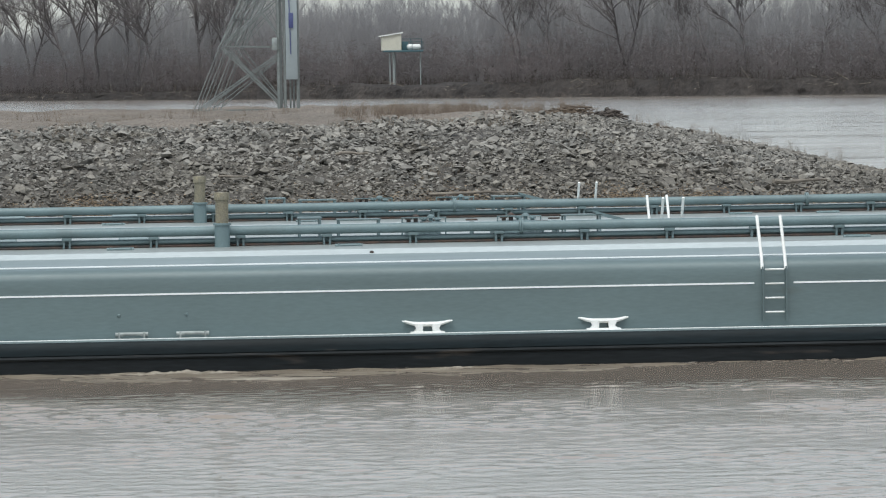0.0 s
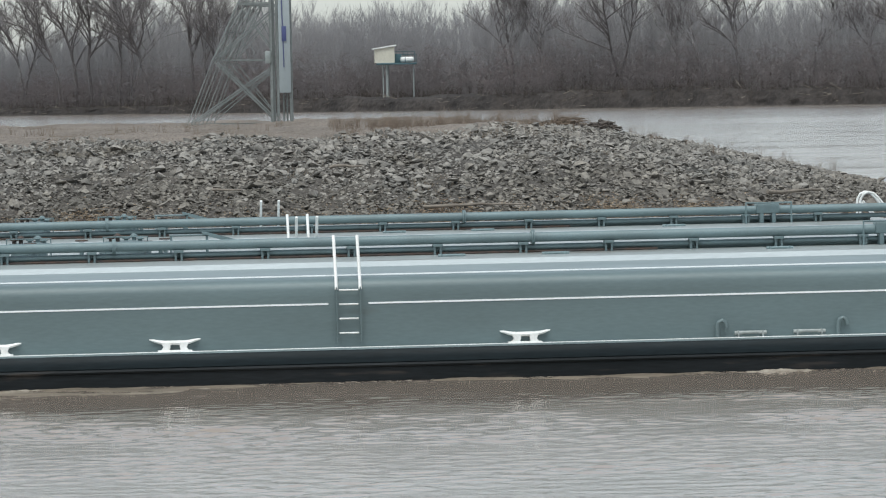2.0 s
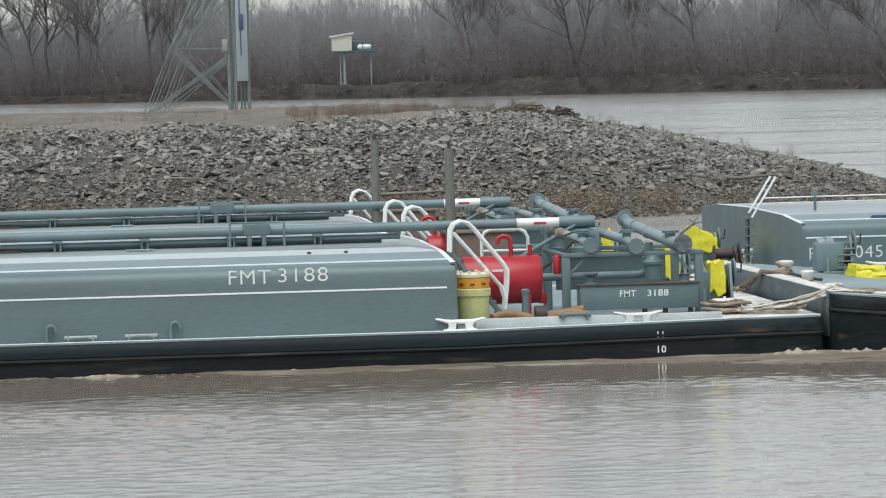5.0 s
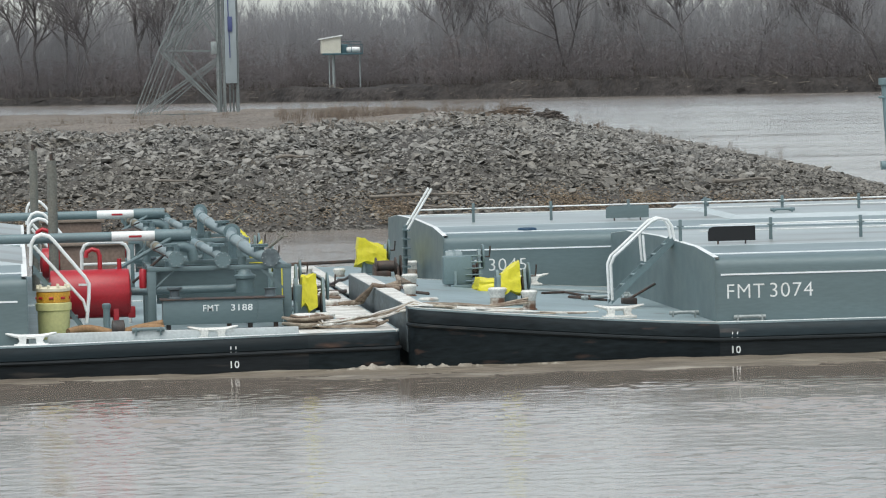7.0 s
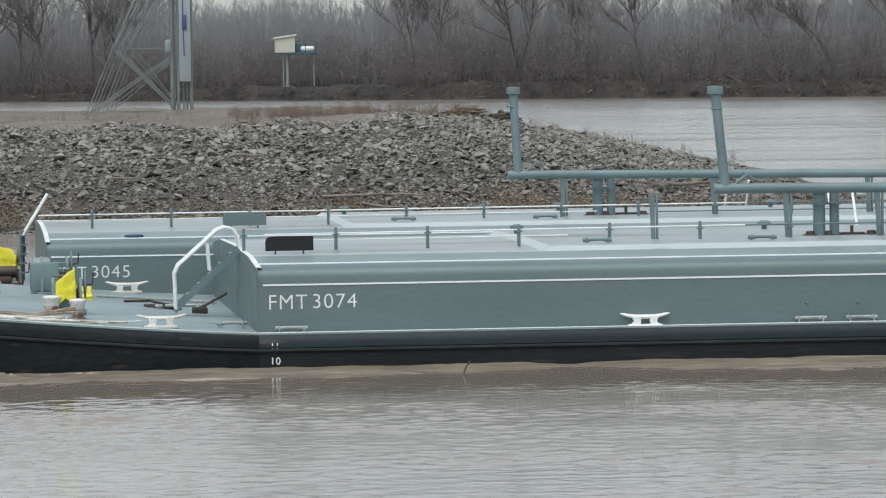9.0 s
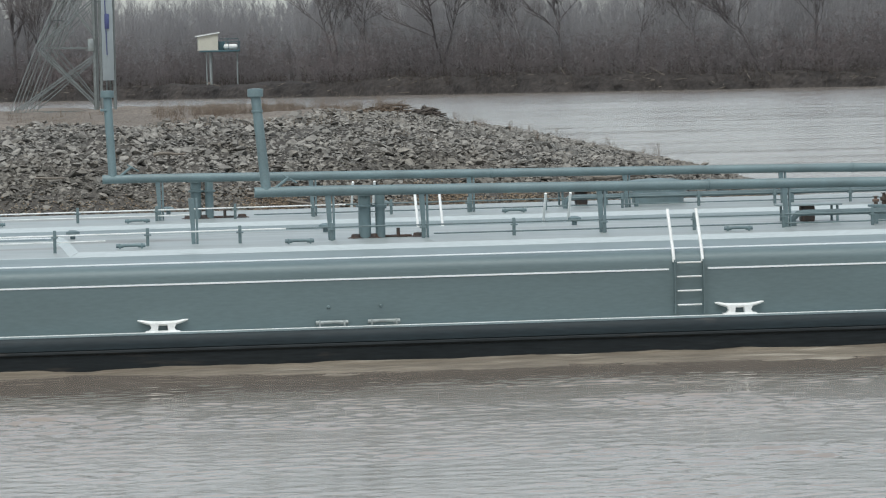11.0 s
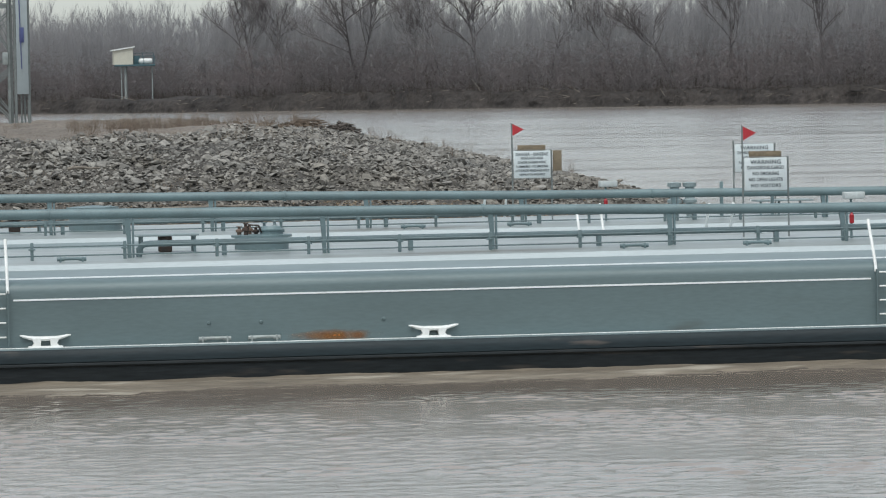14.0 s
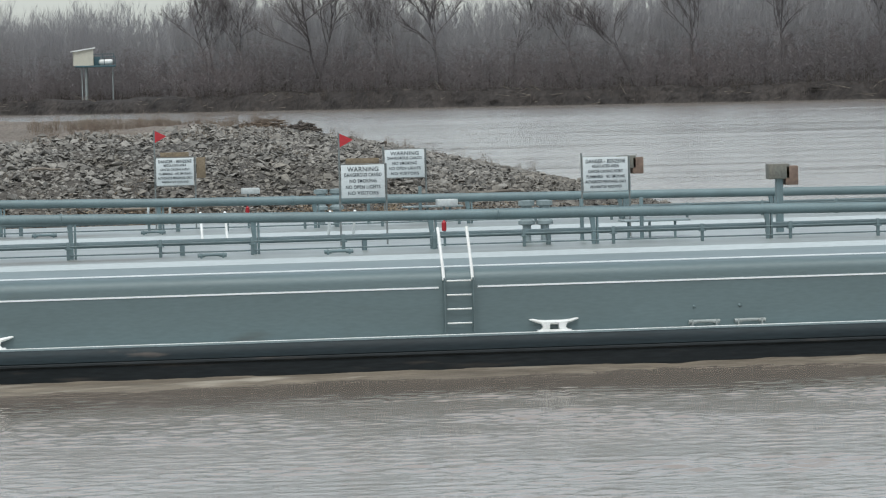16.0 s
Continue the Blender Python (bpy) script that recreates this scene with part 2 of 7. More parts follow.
LATTICE = material("dull_lattice_steel", (0.21, 0.228, 0.222), 0.6, second=(0.15, 0.165, 0.158), amount=0.9, scale=0.8, fine=8, fine_amount=0.15)
DEADGRASS = material("dead_tan_grass", (0.17, 0.14, 0.105), 0.9, second=(0.11, 0.09, 0.07), scale=0.3, fine=3, fine_amount=0.25, per_piece=0.35)
WEED = material("dry_brown_weed", (0.11, 0.085, 0.065), 0.9, second=(0.18, 0.13, 0.09), scale=0.5, fine=3, per_piece=0.3)
DRIFT = material("grey_driftwood", (0.26, 0.23, 0.19), 0.9, second=(0.14, 0.12, 0.1), amount=0.9, scale=1.5, fine=12, fine_amount=0.25, stretch=(0.4, 1, 1))
# sloping margin lightened most, its catch of sky light put into the colour
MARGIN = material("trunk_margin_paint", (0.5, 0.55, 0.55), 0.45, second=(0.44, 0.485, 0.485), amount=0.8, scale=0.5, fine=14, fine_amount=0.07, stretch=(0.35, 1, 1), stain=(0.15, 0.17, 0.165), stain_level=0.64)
DARKWOOD = material("dark_rotten_wood", (0.05, 0.042, 0.036), 0.9, second=(0.12, 0.1, 0.085), amount=0.8, scale=2, fine=12, fine_amount=0.3)


# ---- mesh tools ----
class Solid:
    """Collects vertices and faces of one mesh."""

    def __init__(self):
        self.v, self.f = [], []

    def add(self, verts, faces):
        o = len(self.v)
        self.v += [tuple(p) for p in verts]
        self.f += [tuple(i + o for i in q) for q in faces]
        return self

    def box(self, x0, x1, y0, y1, z0, z1, b=0.0):
        if b <= 0:
            p = [(x, y, z) for x in (x0, x1) for y in (y0, y1) for z in (z0, z1)]
            return self.add(p, [(0, 1, 3, 2), (4, 6, 7, 5), (0, 4, 5, 1), (2, 3, 7, 6), (0, 2, 6, 4), (1, 5, 7, 3)])
        bm = bmesh.new()
        bmesh.ops.create_cube(bm, size=1)
        for q in bm.verts:
            q.co = ((x0 + x1) / 2 + q.co.x * (x1 - x0), (y0 + y1) / 2 + q.co.y * (y1 - y0), (z0 + z1) / 2 + q.co.z * (z1 - z0))
        bmesh.ops.bevel(bm, geom=bm.edges[:], offset=b, segments=2, affect="EDGES", profile=0.5)
        return self.take(bm)

    def take(self, bm):
        bm.verts.index_update()
        self.add([q.co for q in bm.verts], [[q.index for q in g.verts] for g in bm.faces])
        bm.free()
        return self

    def tube(self, points, r, n=10, r_end=None, caps=True):
        """A round bar along a line of points; r may change to r_end."""
        pts = [Vector(p) for p in points]
        rings, prev = [], None
        for i, p in enumerate(pts):
            d = ((pts[min(i + 1, len(pts) - 1)] - p).normalized() + (p - pts[max(i - 1, 0)]).normalized())
            d = d.normalized() if d.length > 1e-6 else Vector((0, 0, 1))
            if prev is None:
                a = d.orthogonal().normalized()
            else:
                a = (prev - d * prev.dot(d)).normalized()
            prev = a
            b = d.cross(a)
            rr = r if r_end is None else r + (r_end - r) * i / max(1, len(pts) - 1)
            rings.append([p + (a * math.cos(2 * math.pi * j / n) + b * math.sin(2 * math.pi * j / n)) * rr for j in range(n)])
        verts = [q for ring in rings for q in ring]
        faces = [(i * n + j, i * n + (j + 1) % n, (i + 1) * n + (j + 1) % n, (i + 1) * n + j) for i in range(len(pts) - 1) for j in range(n)]
        if caps:
            faces += [tuple(range(n))[::-1], tuple(range((len(pts) - 1) * n, len(pts) * n))]
        return self.add(verts, faces)

    def lathe(self, cx, cy, cz, profile, n=16, axis="z"):
        """profile: (radius, height) pairs turned round an axis through (cx, cy, cz)."""
        verts, m = [], len(profile)
        for r, h in profile:
            for j in range(n):
                c, s = r * math.cos(2 * math.pi * j / n), r * math.sin(2 * math.pi * j / n)
                verts.append({"z": (cx + c, cy + s, cz + h), "x": (cx + h, cy + c, cz + s), "y": (cx + s, cy + h, cz + c)}[axis])
        faces = [(i * n + j, i * n + (j + 1) % n, (i + 1) * n + (j + 1) % n, (i + 1) * n + j) for i in range(m - 1) for j in range(n)]
        faces += [tuple(range(n))[::-1], tuple(range((m - 1) * n, m * n))]
        return self.add(verts, faces)

    def sweep(self, sections, closed=True, ends=True):
        """Sections: equal lists of points, joined one to the next."""
        n, m = len(sections[0]), len(sections)
        verts = [p for s in sections for p in s]
        faces = [(i * n + j, i * n + (j + 1) % n, (i + 1) * n + (j + 1) % n, (i + 1) * n + j) for i in range(m - 1) for j in range(n if closed else n - 1)]
        if ends:
            faces += [tuple(range(n))[::-1], tuple(range((m - 1) * n, m * n))]
        return self.add(verts, faces)

    def mesh(self, name, mat, base=(0, 0, 0), smooth=True):
        me = bpy.data.meshes.new(name)
        bx, by, bz = base
        me.from_pydata([(x - bx, y - by, z - bz) for x, y, z in self.v], [], self.f)
        bm = bmesh.new()
        bm.from_mesh(me)
        bmesh.ops.recalc_face_normals(bm, faces=bm.faces[:])
        bm.to_mesh(me)
        bm.free()
        me.materials.append(mat)
        if smooth:
            me.shade_smooth()
            me.set_sharp_from_angle(angle=radians(38))
        return me


BASE, RIDERS = {}, []


def thing(name, label, category, at=(0, 0, 0), group="", rides=False, kind="", solid=None, mat=None):
    """A top-level thing, an Empty at its base or, with a solid, one mesh; rides: it goes along with the tow."""
    ob = new(name, solid.mesh(name, mat, at) if solid else None)
    ob.location = at
    BASE[ob.name] = Vector(at)
    if rides:
        RIDERS.append((ob, Vector(at)))
    return tagged(ob, label, category, group, kind)


def part(name, solid, mat, parent, label=""):
    """One mesh under a thing or a part, drawn in the tow's or the world's own coordinates."""
    ob = new(name, solid.mesh(name, mat, BASE[parent.name]))
    ob.parent = parent
    BASE[ob.name] = BASE[parent.name]
    return tagged(ob, label)


def again(ob, dx, dy=0.0, dz=0.0, parent=None):
    """The same part once more, moved, on the same mesh."""
    c = new(ob.name.split(".")[0], ob.data)
    c.parent = parent or ob.parent
    c.location = ob.location + Vector((dx, dy, dz))
    BASE[c.name] = BASE[c.parent.name] - c.location
    if ob.get("label"):
        c["label"] = ob["label"]
    return c


LEVEL = -0.065  # of the river, below the tow's own zero


# ---- water: one sheet, with real waves where the camera sees it near ----
def water_sheet():
    xs = np.concatenate([[-3000, -1000, -300, -100, -30], np.arange(-7, 29.01, 0.11), [46, 60, 100, 300, 1000, 3000]])
    ys = np.concatenate([[-300, -60, 10, 40], np.arange(56.5, 89, 0.085), np.arange(90, 175, 2.5), [180, 200, 300, 500, 900, 1700, 2600, 4200]])
    gx, gy = np.meshgrid(xs, ys)
    z = np.zeros_like(gx)
    rng = np.random.default_rng(5)
    # gusts: patches of stronger and weaker ripples, long across the view
    gust = np.zeros_like(gx)
    for i in range(24):
        gust += np.sin(rng.normal(0, 0.55) * gx + rng.normal(0, 0.9) * gy + rng.uniform(0, 6.28))
    gust = np.clip(1.0 + 0.13 * gust, 0.25, 2)
    for i in range(130):
        wave = 0.25 * 1.011 ** i
        ang = rng.normal(1.5, 0.9)
        k = 2 * np.pi / wave
        z += 0.0112 * min(1.0, (0.6 / wave) ** 0.6) / k * np.sin(k * (np.cos(ang) * gx + np.sin(ang) * gy) + rng.uniform(0, 6.28))
    fade = np.clip((gy - 56) / 1.5, 0, 1) * np.clip((92 - gy) / 2, 0, 1) * np.clip((gx + 7) / 2, 0, 1) * np.clip((29 - gx) / 2, 0, 1)
    # a quieter strip in the lee of the hulls, a ridge of wash outside it
    lee = 0.8 + 0.5 * np.exp(-((gy - 76.5) / 4.5) ** 2) - 0.52 * np.clip((gy - 78.0) / 5.0, 0, 1)
    z = z * gust * fade * lee
    nx = len(xs)
    verts = np.stack([gx, gy, z], -1).reshape(-1, 3).tolist()
    faces = [(r * nx + c, r * nx + c + 1, (r + 1) * nx + c + 1, (r + 1) * nx + c) for r in range(len(ys) - 1) for c in range(nx - 1)]
    me = bpy.data.meshes.new("water")
    me.from_pydata(verts, [], faces)
    me.materials.append(WATER)
    me.materials.append(RIPPLE)
    me.materials.append(SLICK)
    mid_x, mid_y = (gx[:-1, :-1] + gx[1:, 1:]) / 2, (gy[:-1, :-1] + gy[1:, 1:]) / 2
    edge = mid_y + 1.1 * np.sin(0.42 * mid_x + 1.3 * np.sin(0.31 * mid_x)) + 0.6 * np.sin(1.7 * mid_x) + rng.normal(0, 0.9, mid_x.shape)
    me.polygons.foreach_set("material_index", (((mid_y > 50) & (mid_y < 89)).astype(np.int32) + ((edge > 80.2) & (mid_y < 89))).astype(np.int32).ravel())
    me.shade_smooth()
    ob = tagged(new("water", me), "muddy brown river water with small ripples", "river water", kind="structure")
    ob.location.z = LEVEL


water_sheet()


# ---- rock dike: a flat-topped mound with a rounded end ----
def dike_inset(x, y):
    """Metres inside the dike's water line."""
    r, cx, y0, y1 = 31.0, 12.0, 172.5, 287.0
    qx, qy0, qy1 = x - cx, (y0 + r) - y, y - (y1 - r)
    q = np.maximum(np.maximum(qy0, qy1), 0)
    px_ = np.maximum(qx, 0)
    inside = np.minimum(np.maximum(qx, np.maximum(qy0, qy1)), 0)
    return r - np.hypot(px_, q) - inside


def dike_height(x, y):
    d = dike_inset(x, y)
    s = np.clip(d / 20.0, -0.25, 1.0)
    z = 4.25 * np.where(s < 0, s, 1 - (1 - s) ** 1.55)
    z = z * (1 - 0.1 * np.clip((x - 20) / 8, 0, 1) - 0.06 * np.clip((x - 30) / 8, 0, 1))
    z = z + np.clip((20 - x) / 7, 0, 1) * np.clip(s, 0, 1) * (-0.24 + 0.16 * np.clip((y - 206) / 30, 0, 1))
    z = z + 0.14 * np.sin(0.31 * x + 1.0) * np.sin(0.23 * y) * np.clip(s, 0, 1) + 0.12 * np.sin(0.9 * x + 0.4 * y) * np.clip(s, 0, 1)
    return z


def dike_ground():
    xs = np.concatenate([[-400, -150, -60], np.arange(-30, 52, 0.6)])
    ys = np.arange(166, 292, 0.6)
    gx, gy = np.meshgrid(xs, ys)
    rng = np.random.default_rng(2)
    z = dike_height(gx, gy) + rng.normal(0, 0.04, gx.shape)
    nx = len(xs)
    me = bpy.data.meshes.new("dike_ground")
    me.from_pydata(np.stack([gx, gy, z], -1).reshape(-1, 3).tolist(), [],
                   [(r * nx + c, r * nx + c + 1, (r + 1) * nx + c + 1, (r + 1) * nx + c) for r in range(len(ys) - 1) for c in range(nx - 1)])
    me.materials.append(MUD)
    me.materials.append(TOPSOIL)
    inside = dike_inset((gx[:-1, :-1] + gx[1:, 1:]) / 2, (gy[:-1, :-1] + gy[1:, 1:]) / 2) + rng.normal(0, 0.5, (len(ys) - 1, nx - 1))
    me.polygons.foreach_set("material_index", (inside > 17.8).astype(np.int32).ravel())
    me.shade_smooth()
    return tagged(new("ground", me), "tan soil of the dike under broken stone and dead grass", "ground", kind="structure")


GROUND = dike_ground()


def stone_shapes(count, seed):
    rng = np.random.default_rng(seed)
    out = []
    for _ in range(count):
        bm = bmesh.new()
        for _ in range(9):
            p = rng.normal(size=3)
            p = p / np.linalg.norm(p) * rng.uniform(0.75, 1.0)
            bm.verts.new((p[0] * 0.55, p[1] * 0.45, p[2] * 0.31))
        res = bmesh.ops.convex_hull(bm, input=bm.verts[:])
        bmesh.ops.delete(bm, geom=list({q for q in res["geom_interior"] if isinstance(q, bmesh.types.BMVert)}), context="VERTS")
        bmesh.ops.triangulate(bm, faces=bm.faces[:])
        bm.verts.index_update()
        out.append((np.array([q.co[:] for q in bm.verts]), np.array([[q.index for q in g.verts] for g in bm.faces])))
        bm.free()
    return out


def riprap():
    rng = np.random.default_rng(11)
    shapes = stone_shapes(14, 3)
    places = []
    for _ in range(112000):
        x, y = rng.uniform(-9, 46), rng.uniform(170, 232)
        d = float(dike_inset(x, y))
        edge = 16.8 + 1.7 * min(1.0, max(0.0, (x - 21) / 4)) + 0.6 * math.sin(1.1 * x)
        if d < -1.2 or d > 21.5 or (d > edge and rng.random() < (d - edge) / 3.5):
            continue
        if y > 205 and x < 22:
            continue
        size = float(np.clip(rng.lognormal(-1.56, 0.43), 0.11, 0.72))
        if d < 3:
            size *= 0.8
        places.append((x, y, float(dike_height(x, y)) + 0.1 * size, size))
    for _ in range(11000):
        x, y = rng.uniform(-9, 44), rng.uniform(171.5, 200)
        d = float(dike_inset(x, y))
        if -1.0 < d < 8:
            size = float(np.clip(rng.lognormal(-1.6, 0.4), 0.1, 0.45))
            places.append((x, y, float(dike_height(x, y)) + 0.06 * size, size))
    verts, faces, n = [], [], 0
    meshes = []
    for v, f in shapes:
        me = bpy.data.meshes.new("stone")
        me.from_pydata(v.tolist(), [], f.tolist())
        low = me.copy()
        me.materials.append(STONE)
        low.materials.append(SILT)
        meshes.append((me, low))
    # the larger stones of the open face are pieces of their own
    big = sorted(range(len(places)), key=lambda i: -places[i][3] if 176 < places[i][1] < 188 and -3 < places[i][0] < 40 else 0)[:290]
    big = set(big)
    tones = []
    for i, (x, y, z, s) in enumerate(places):
        d = float(dike_inset(x, y))
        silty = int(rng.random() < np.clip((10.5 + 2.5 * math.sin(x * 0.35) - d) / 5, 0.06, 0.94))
        rot = Euler((rng.normal(0, 0.27) + 0.12, rng.normal(0, 0.27), rng.uniform(0, 6.28)))
        which = int(rng.integers(len(shapes)))
        if i in big:
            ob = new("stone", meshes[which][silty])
            ob.location, ob.rotation_euler, ob.scale = (x, y, z + 0.04), rot, (s * 1.15, s * 1.1, s)
            ob.parent = GROUND
            continue
        v, f = shapes[which]
        m = np.array(rot.to_matrix())
        verts.append((v * s) @ m.T + np.array((x, y, z)))
        faces.append(f + n)
        tones += [silty] * len(f)
        n += len(v)
    me = bpy.data.meshes.new("riprap")
    me.from_pydata(np.concatenate(verts).tolist(), [], np.concatenate(faces).tolist())
    me.materials.append(STONE)
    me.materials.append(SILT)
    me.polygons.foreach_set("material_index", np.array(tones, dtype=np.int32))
    tagged(new("riprap", me), "grey broken limestone riprap covering the dike's slope", "rocks", kind="stuff")


riprap()


# ---- far bank and its winter woods ----
SHORE = [(-600, 2300), (-60, 1700), (-15, 1600), (113, 1310), (216, 1160), (280, 1075), (420, 1000), (900, 900)]


def shore(x):
    return np.interp(x, [p[0] for p in SHORE], [p[1] for p in SHORE])


def bank_height(x, back):
    top = 4.9 + 0.6 * np.sin(0.045 * x) + 0.35 * np.sin(0.21 * x + 1) + 0.2 * np.sin(0.7 * x)
    low = np.interp(x, [-60, 40, 75], [2.4, 3.0, top.mean() if hasattr(top, "mean") else top])
    top = np.where(x < 75, low, top)
    return np.interp(back, [-10, 0, 2, 5, 12], [-1, 0, 0.45, 0.85, 1.0]) * top


def far_bank():
    xs = np.concatenate([[-600, -300], np.arange(-120, 480, 1.0), [700, 900]])
    backs = np.array([-8, 0, 0.8, 1.6, 2.4, 3.4, 4.6, 6, 8, 12, 60, 200, 700])
    rng = np.random.default_rng(8)
    verts = []
    for x in xs:
        for b in backs:
            z = float(bank_height(np.array(x), b)) + (rng.normal(0, 0.22) if 0.5 < b < 9 else 0)
            verts.append((x + rng.normal(0, 0.3), float(shore(x)) + b + (1.6 * math.sin(0.33 * x) + 1.1 * math.sin(0.81 * x + 1)) * (b < 60) + rng.normal(0, 0.12), z))
    m = len(backs)
    me = bpy.data.meshes.new("far_bank")
    me.from_pydata(verts, [], [(i * m + j, (i + 1) * m + j, (i + 1) * m + j + 1, i * m + j + 1) for i in range(len(xs) - 1) for j in range(m - 1)])
    me.materials.append(BANK)
    me.shade_smooth()
    tagged(new("far_bank", me), "dark eroded earth bank across the river", "river bank", kind="structure")


far_bank()


def cones(base, tip, r):
    """Three-sided tapered stems, all in one mesh: arrays of feet, tips and radii."""
    base, tip, r = np.asarray(base), np.asarray(tip), np.asarray(r)
    n = len(base)
    d = tip - base
    d /= np.linalg.norm(d, axis=1, keepdims=True) + 1e-9
    a = np.cross(d, np.array([0.31, 0.87, 0.37]))
    a /= np.linalg.norm(a, axis=1, keepdims=True) + 1e-9
    b = np.cross(d, a)
    ring = [base + (a * math.cos(t) + b * math.sin(t)) * r[:, None] for t in (0, 2.094, 4.189)]
    verts = np.stack(ring + [tip], 1).reshape(-1, 3)
    o = np.arange(n)[:, None] * 4
    faces = np.concatenate([o + np.array(q) for q in ((0, 1, 3), (1, 2, 3), (2, 0, 3))])
    return verts, faces


def stuff_of(name, base, tip, r, mat, label, category):
    v, f = cones(base, tip, r)
    me = bpy.data.meshes.new(name)
    me.vertices.add(len(v))
    me.vertices.foreach_set("co", v.astype(np.float32).ravel())
    me.loops.add(f.size)
    me.loops.foreach_set("vertex_index", f.astype(np.int32).ravel())
    me.polygons.add(len(f))
    me.polygons.foreach_set("loop_start", np.arange(0, f.size, 3, dtype=np.int32))
    me.update(calc_edges=True)
    me.materials.append(mat)
    return tagged(new(name, me), label, category, kind="stuff")


def blades(base, tip, r):
    """Thin twigs, one slender face each, turned at random."""
    base, tip = np.asarray(base), np.asarray(tip)
    rng = np.random.default_rng(len(base))
    d = tip - base
    a = np.cross(d, rng.normal(size=d.shape))
    a = a / (np.linalg.norm(a, axis=1, keepdims=True) + 1e-9) * np.asarray(r)[:, None]
    verts = np.stack([base - a, base + a, tip], 1).reshape(-1, 3)
    return verts, np.arange(len(verts)).reshape(-1, 3)


def woods():
    rng = np.random.default_rng(21)

    def stand(count, lo, hi, near, deep, branches, r0, r1, twig, mat, stem_mat, name, label, category, low_branch, spread, power, up=(0.5, 1.15)):
        x = rng.uniform(-75, 405, count)
        back = near + deep * rng.random(count) ** power + np.where((x > 90) & (x < 126), 48, 0)
        foot = np.stack([x, shore(x) + back, np.array([float(bank_height(np.array(a), b)) for a, b in zip(x, back)]) - 0.3], 1)
        tall = np.interp(x, [-60, 40, 62, 80, 118, 135, 300], [1.22, 1.22, 1.3, 1.38, 1.32, 1.16, 1.24])
        h = rng.uniform(lo, hi, count) * tall * (1 + 0.1 * np.sin(x * 0.05) + 0.07 * np.sin(x * 0.17 + 2) + 0.05 * np.sin(x * 0.43))
        lean = rng.normal(0, 0.06, (count, 2))
        top = foot + np.stack([lean[:, 0] * h, lean[:, 1] * h, h], 1)
        rad = rng.uniform(r0, r1, count)
        u = low_branch + (1.0 - low_branch) * rng.random((count, branches)) ** 0.85
        # limbs leave the stem, and the twigs leave the limbs
        limbs = 9
        lu = low_branch + (0.95 - low_branch) * rng.random((count, limbs))
        lp = foot[:, None] + (top - foot)[:, None] * lu[..., None]
        la = rng.uniform(0, 6.28, lu.shape)
        ll = rng.uniform(0.12, 0.32, lu.shape) * h[:, None] * (1.25 - 0.85 * lu)
        lq = lp + ll[..., None] * np.stack([np.cos(la) * 0.5 * spread, np.sin(la) * 0.5 * spread, rng.uniform(*up, lu.shape)], -1)
        which = rng.integers(0, limbs, u.shape)
        rows = np.arange(count)[:, None]
        along = rng.uniform(0.15, 1.0, u.shape)[..., None]
        p = lp[rows, which] * (1 - along) + lq[rows, which] * along
        a = rng.uniform(0, 6.28, u.shape)
        length = rng.uniform(0.05, 0.15, u.shape) * h[:, None]
        s = rng.uniform(0.1, 0.6, u.shape) * spread
        q = p + length[..., None] * np.stack([np.cos(a) * s, np.sin(a) * s, rng.uniform(up[0] - 0.2, up[1], u.shape)], -1)
        p = np.concatenate([lp, p], 1)
        q = np.concatenate([lq, q], 1)
        u = np.zeros(p.shape[:2])
        v, f = cones(foot, top, rad)
        w, g = blades(p.reshape(-1, 3), q.reshape(-1, 3), np.full(u.size, twig))
        me = bpy.data.meshes.new(name)
        verts, faces = np.concatenate([v, w]), np.concatenate([f, g + len(v)])
        me.vertices.add(len(verts))
        me.vertices.foreach_set("co", verts.astype(np.float32).ravel())
        me.loops.add(faces.size)
        me.loops.foreach_set("vertex_index", faces.astype(np.int32).ravel())
        me.polygons.add(len(faces))
        me.polygons.foreach_set("loop_start", np.arange(0, faces.size, 3, dtype=np.int32))
        me.materials.append(stem_mat)
        me.materials.append(mat)
        me.polygons.foreach_set("material_index", np.concatenate([np.zeros(len(f)), np.ones(len(g))]).astype(np.int32))
        me.update(calc_edges=True)
        tagged(new(name, me), label, category, kind="stuff")

    stand(6600, 16, 25, 18, 130, 88, 0.025, 0.05, 0.033, BARK, STEM, "woods", "bare grey-brown winter woods along the far bank", "woods", 0.3, 0.85, 1.2)
    stand(7400, 4, 14, 6, 80, 80, 0.01, 0.018, 0.036, TWIG, TWIG, "brush", "reddish-brown leafless brush in front of the woods", "brush", 0.0, 2.2, 1.3, (-0.1, 0.8))
    stand(3400, 0.8, 3.0, 0.5, 13, 22, 0.04, 0.06, 0.035, DARKWOOD, DARKWOOD, "bank_brush", "low dry brush and roots on the far bank", "brush", 0.0, 1.6, 1.0)
    stand(4200, 15, 24, 140, 110, 46, 0.05, 0.08, 0.08, BARK, BARK, "back_woods", "grey haze of bare woods behind the bank", "woods", 0.0, 1.2, 1.0)
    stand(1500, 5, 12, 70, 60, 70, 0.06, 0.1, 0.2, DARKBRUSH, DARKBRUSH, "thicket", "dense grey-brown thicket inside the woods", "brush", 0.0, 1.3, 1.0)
    stand(900, 2.0, 5.0, 9, 30, 60, 0.05, 0.08, 0.05, DARKWOOD, DARKWOOD, "bushes", "dark leafless bushes on top of the bank", "brush", 0.0, 2.2, 1.0)
    # washed-up limbs and roots along the water's edge
    n = 260
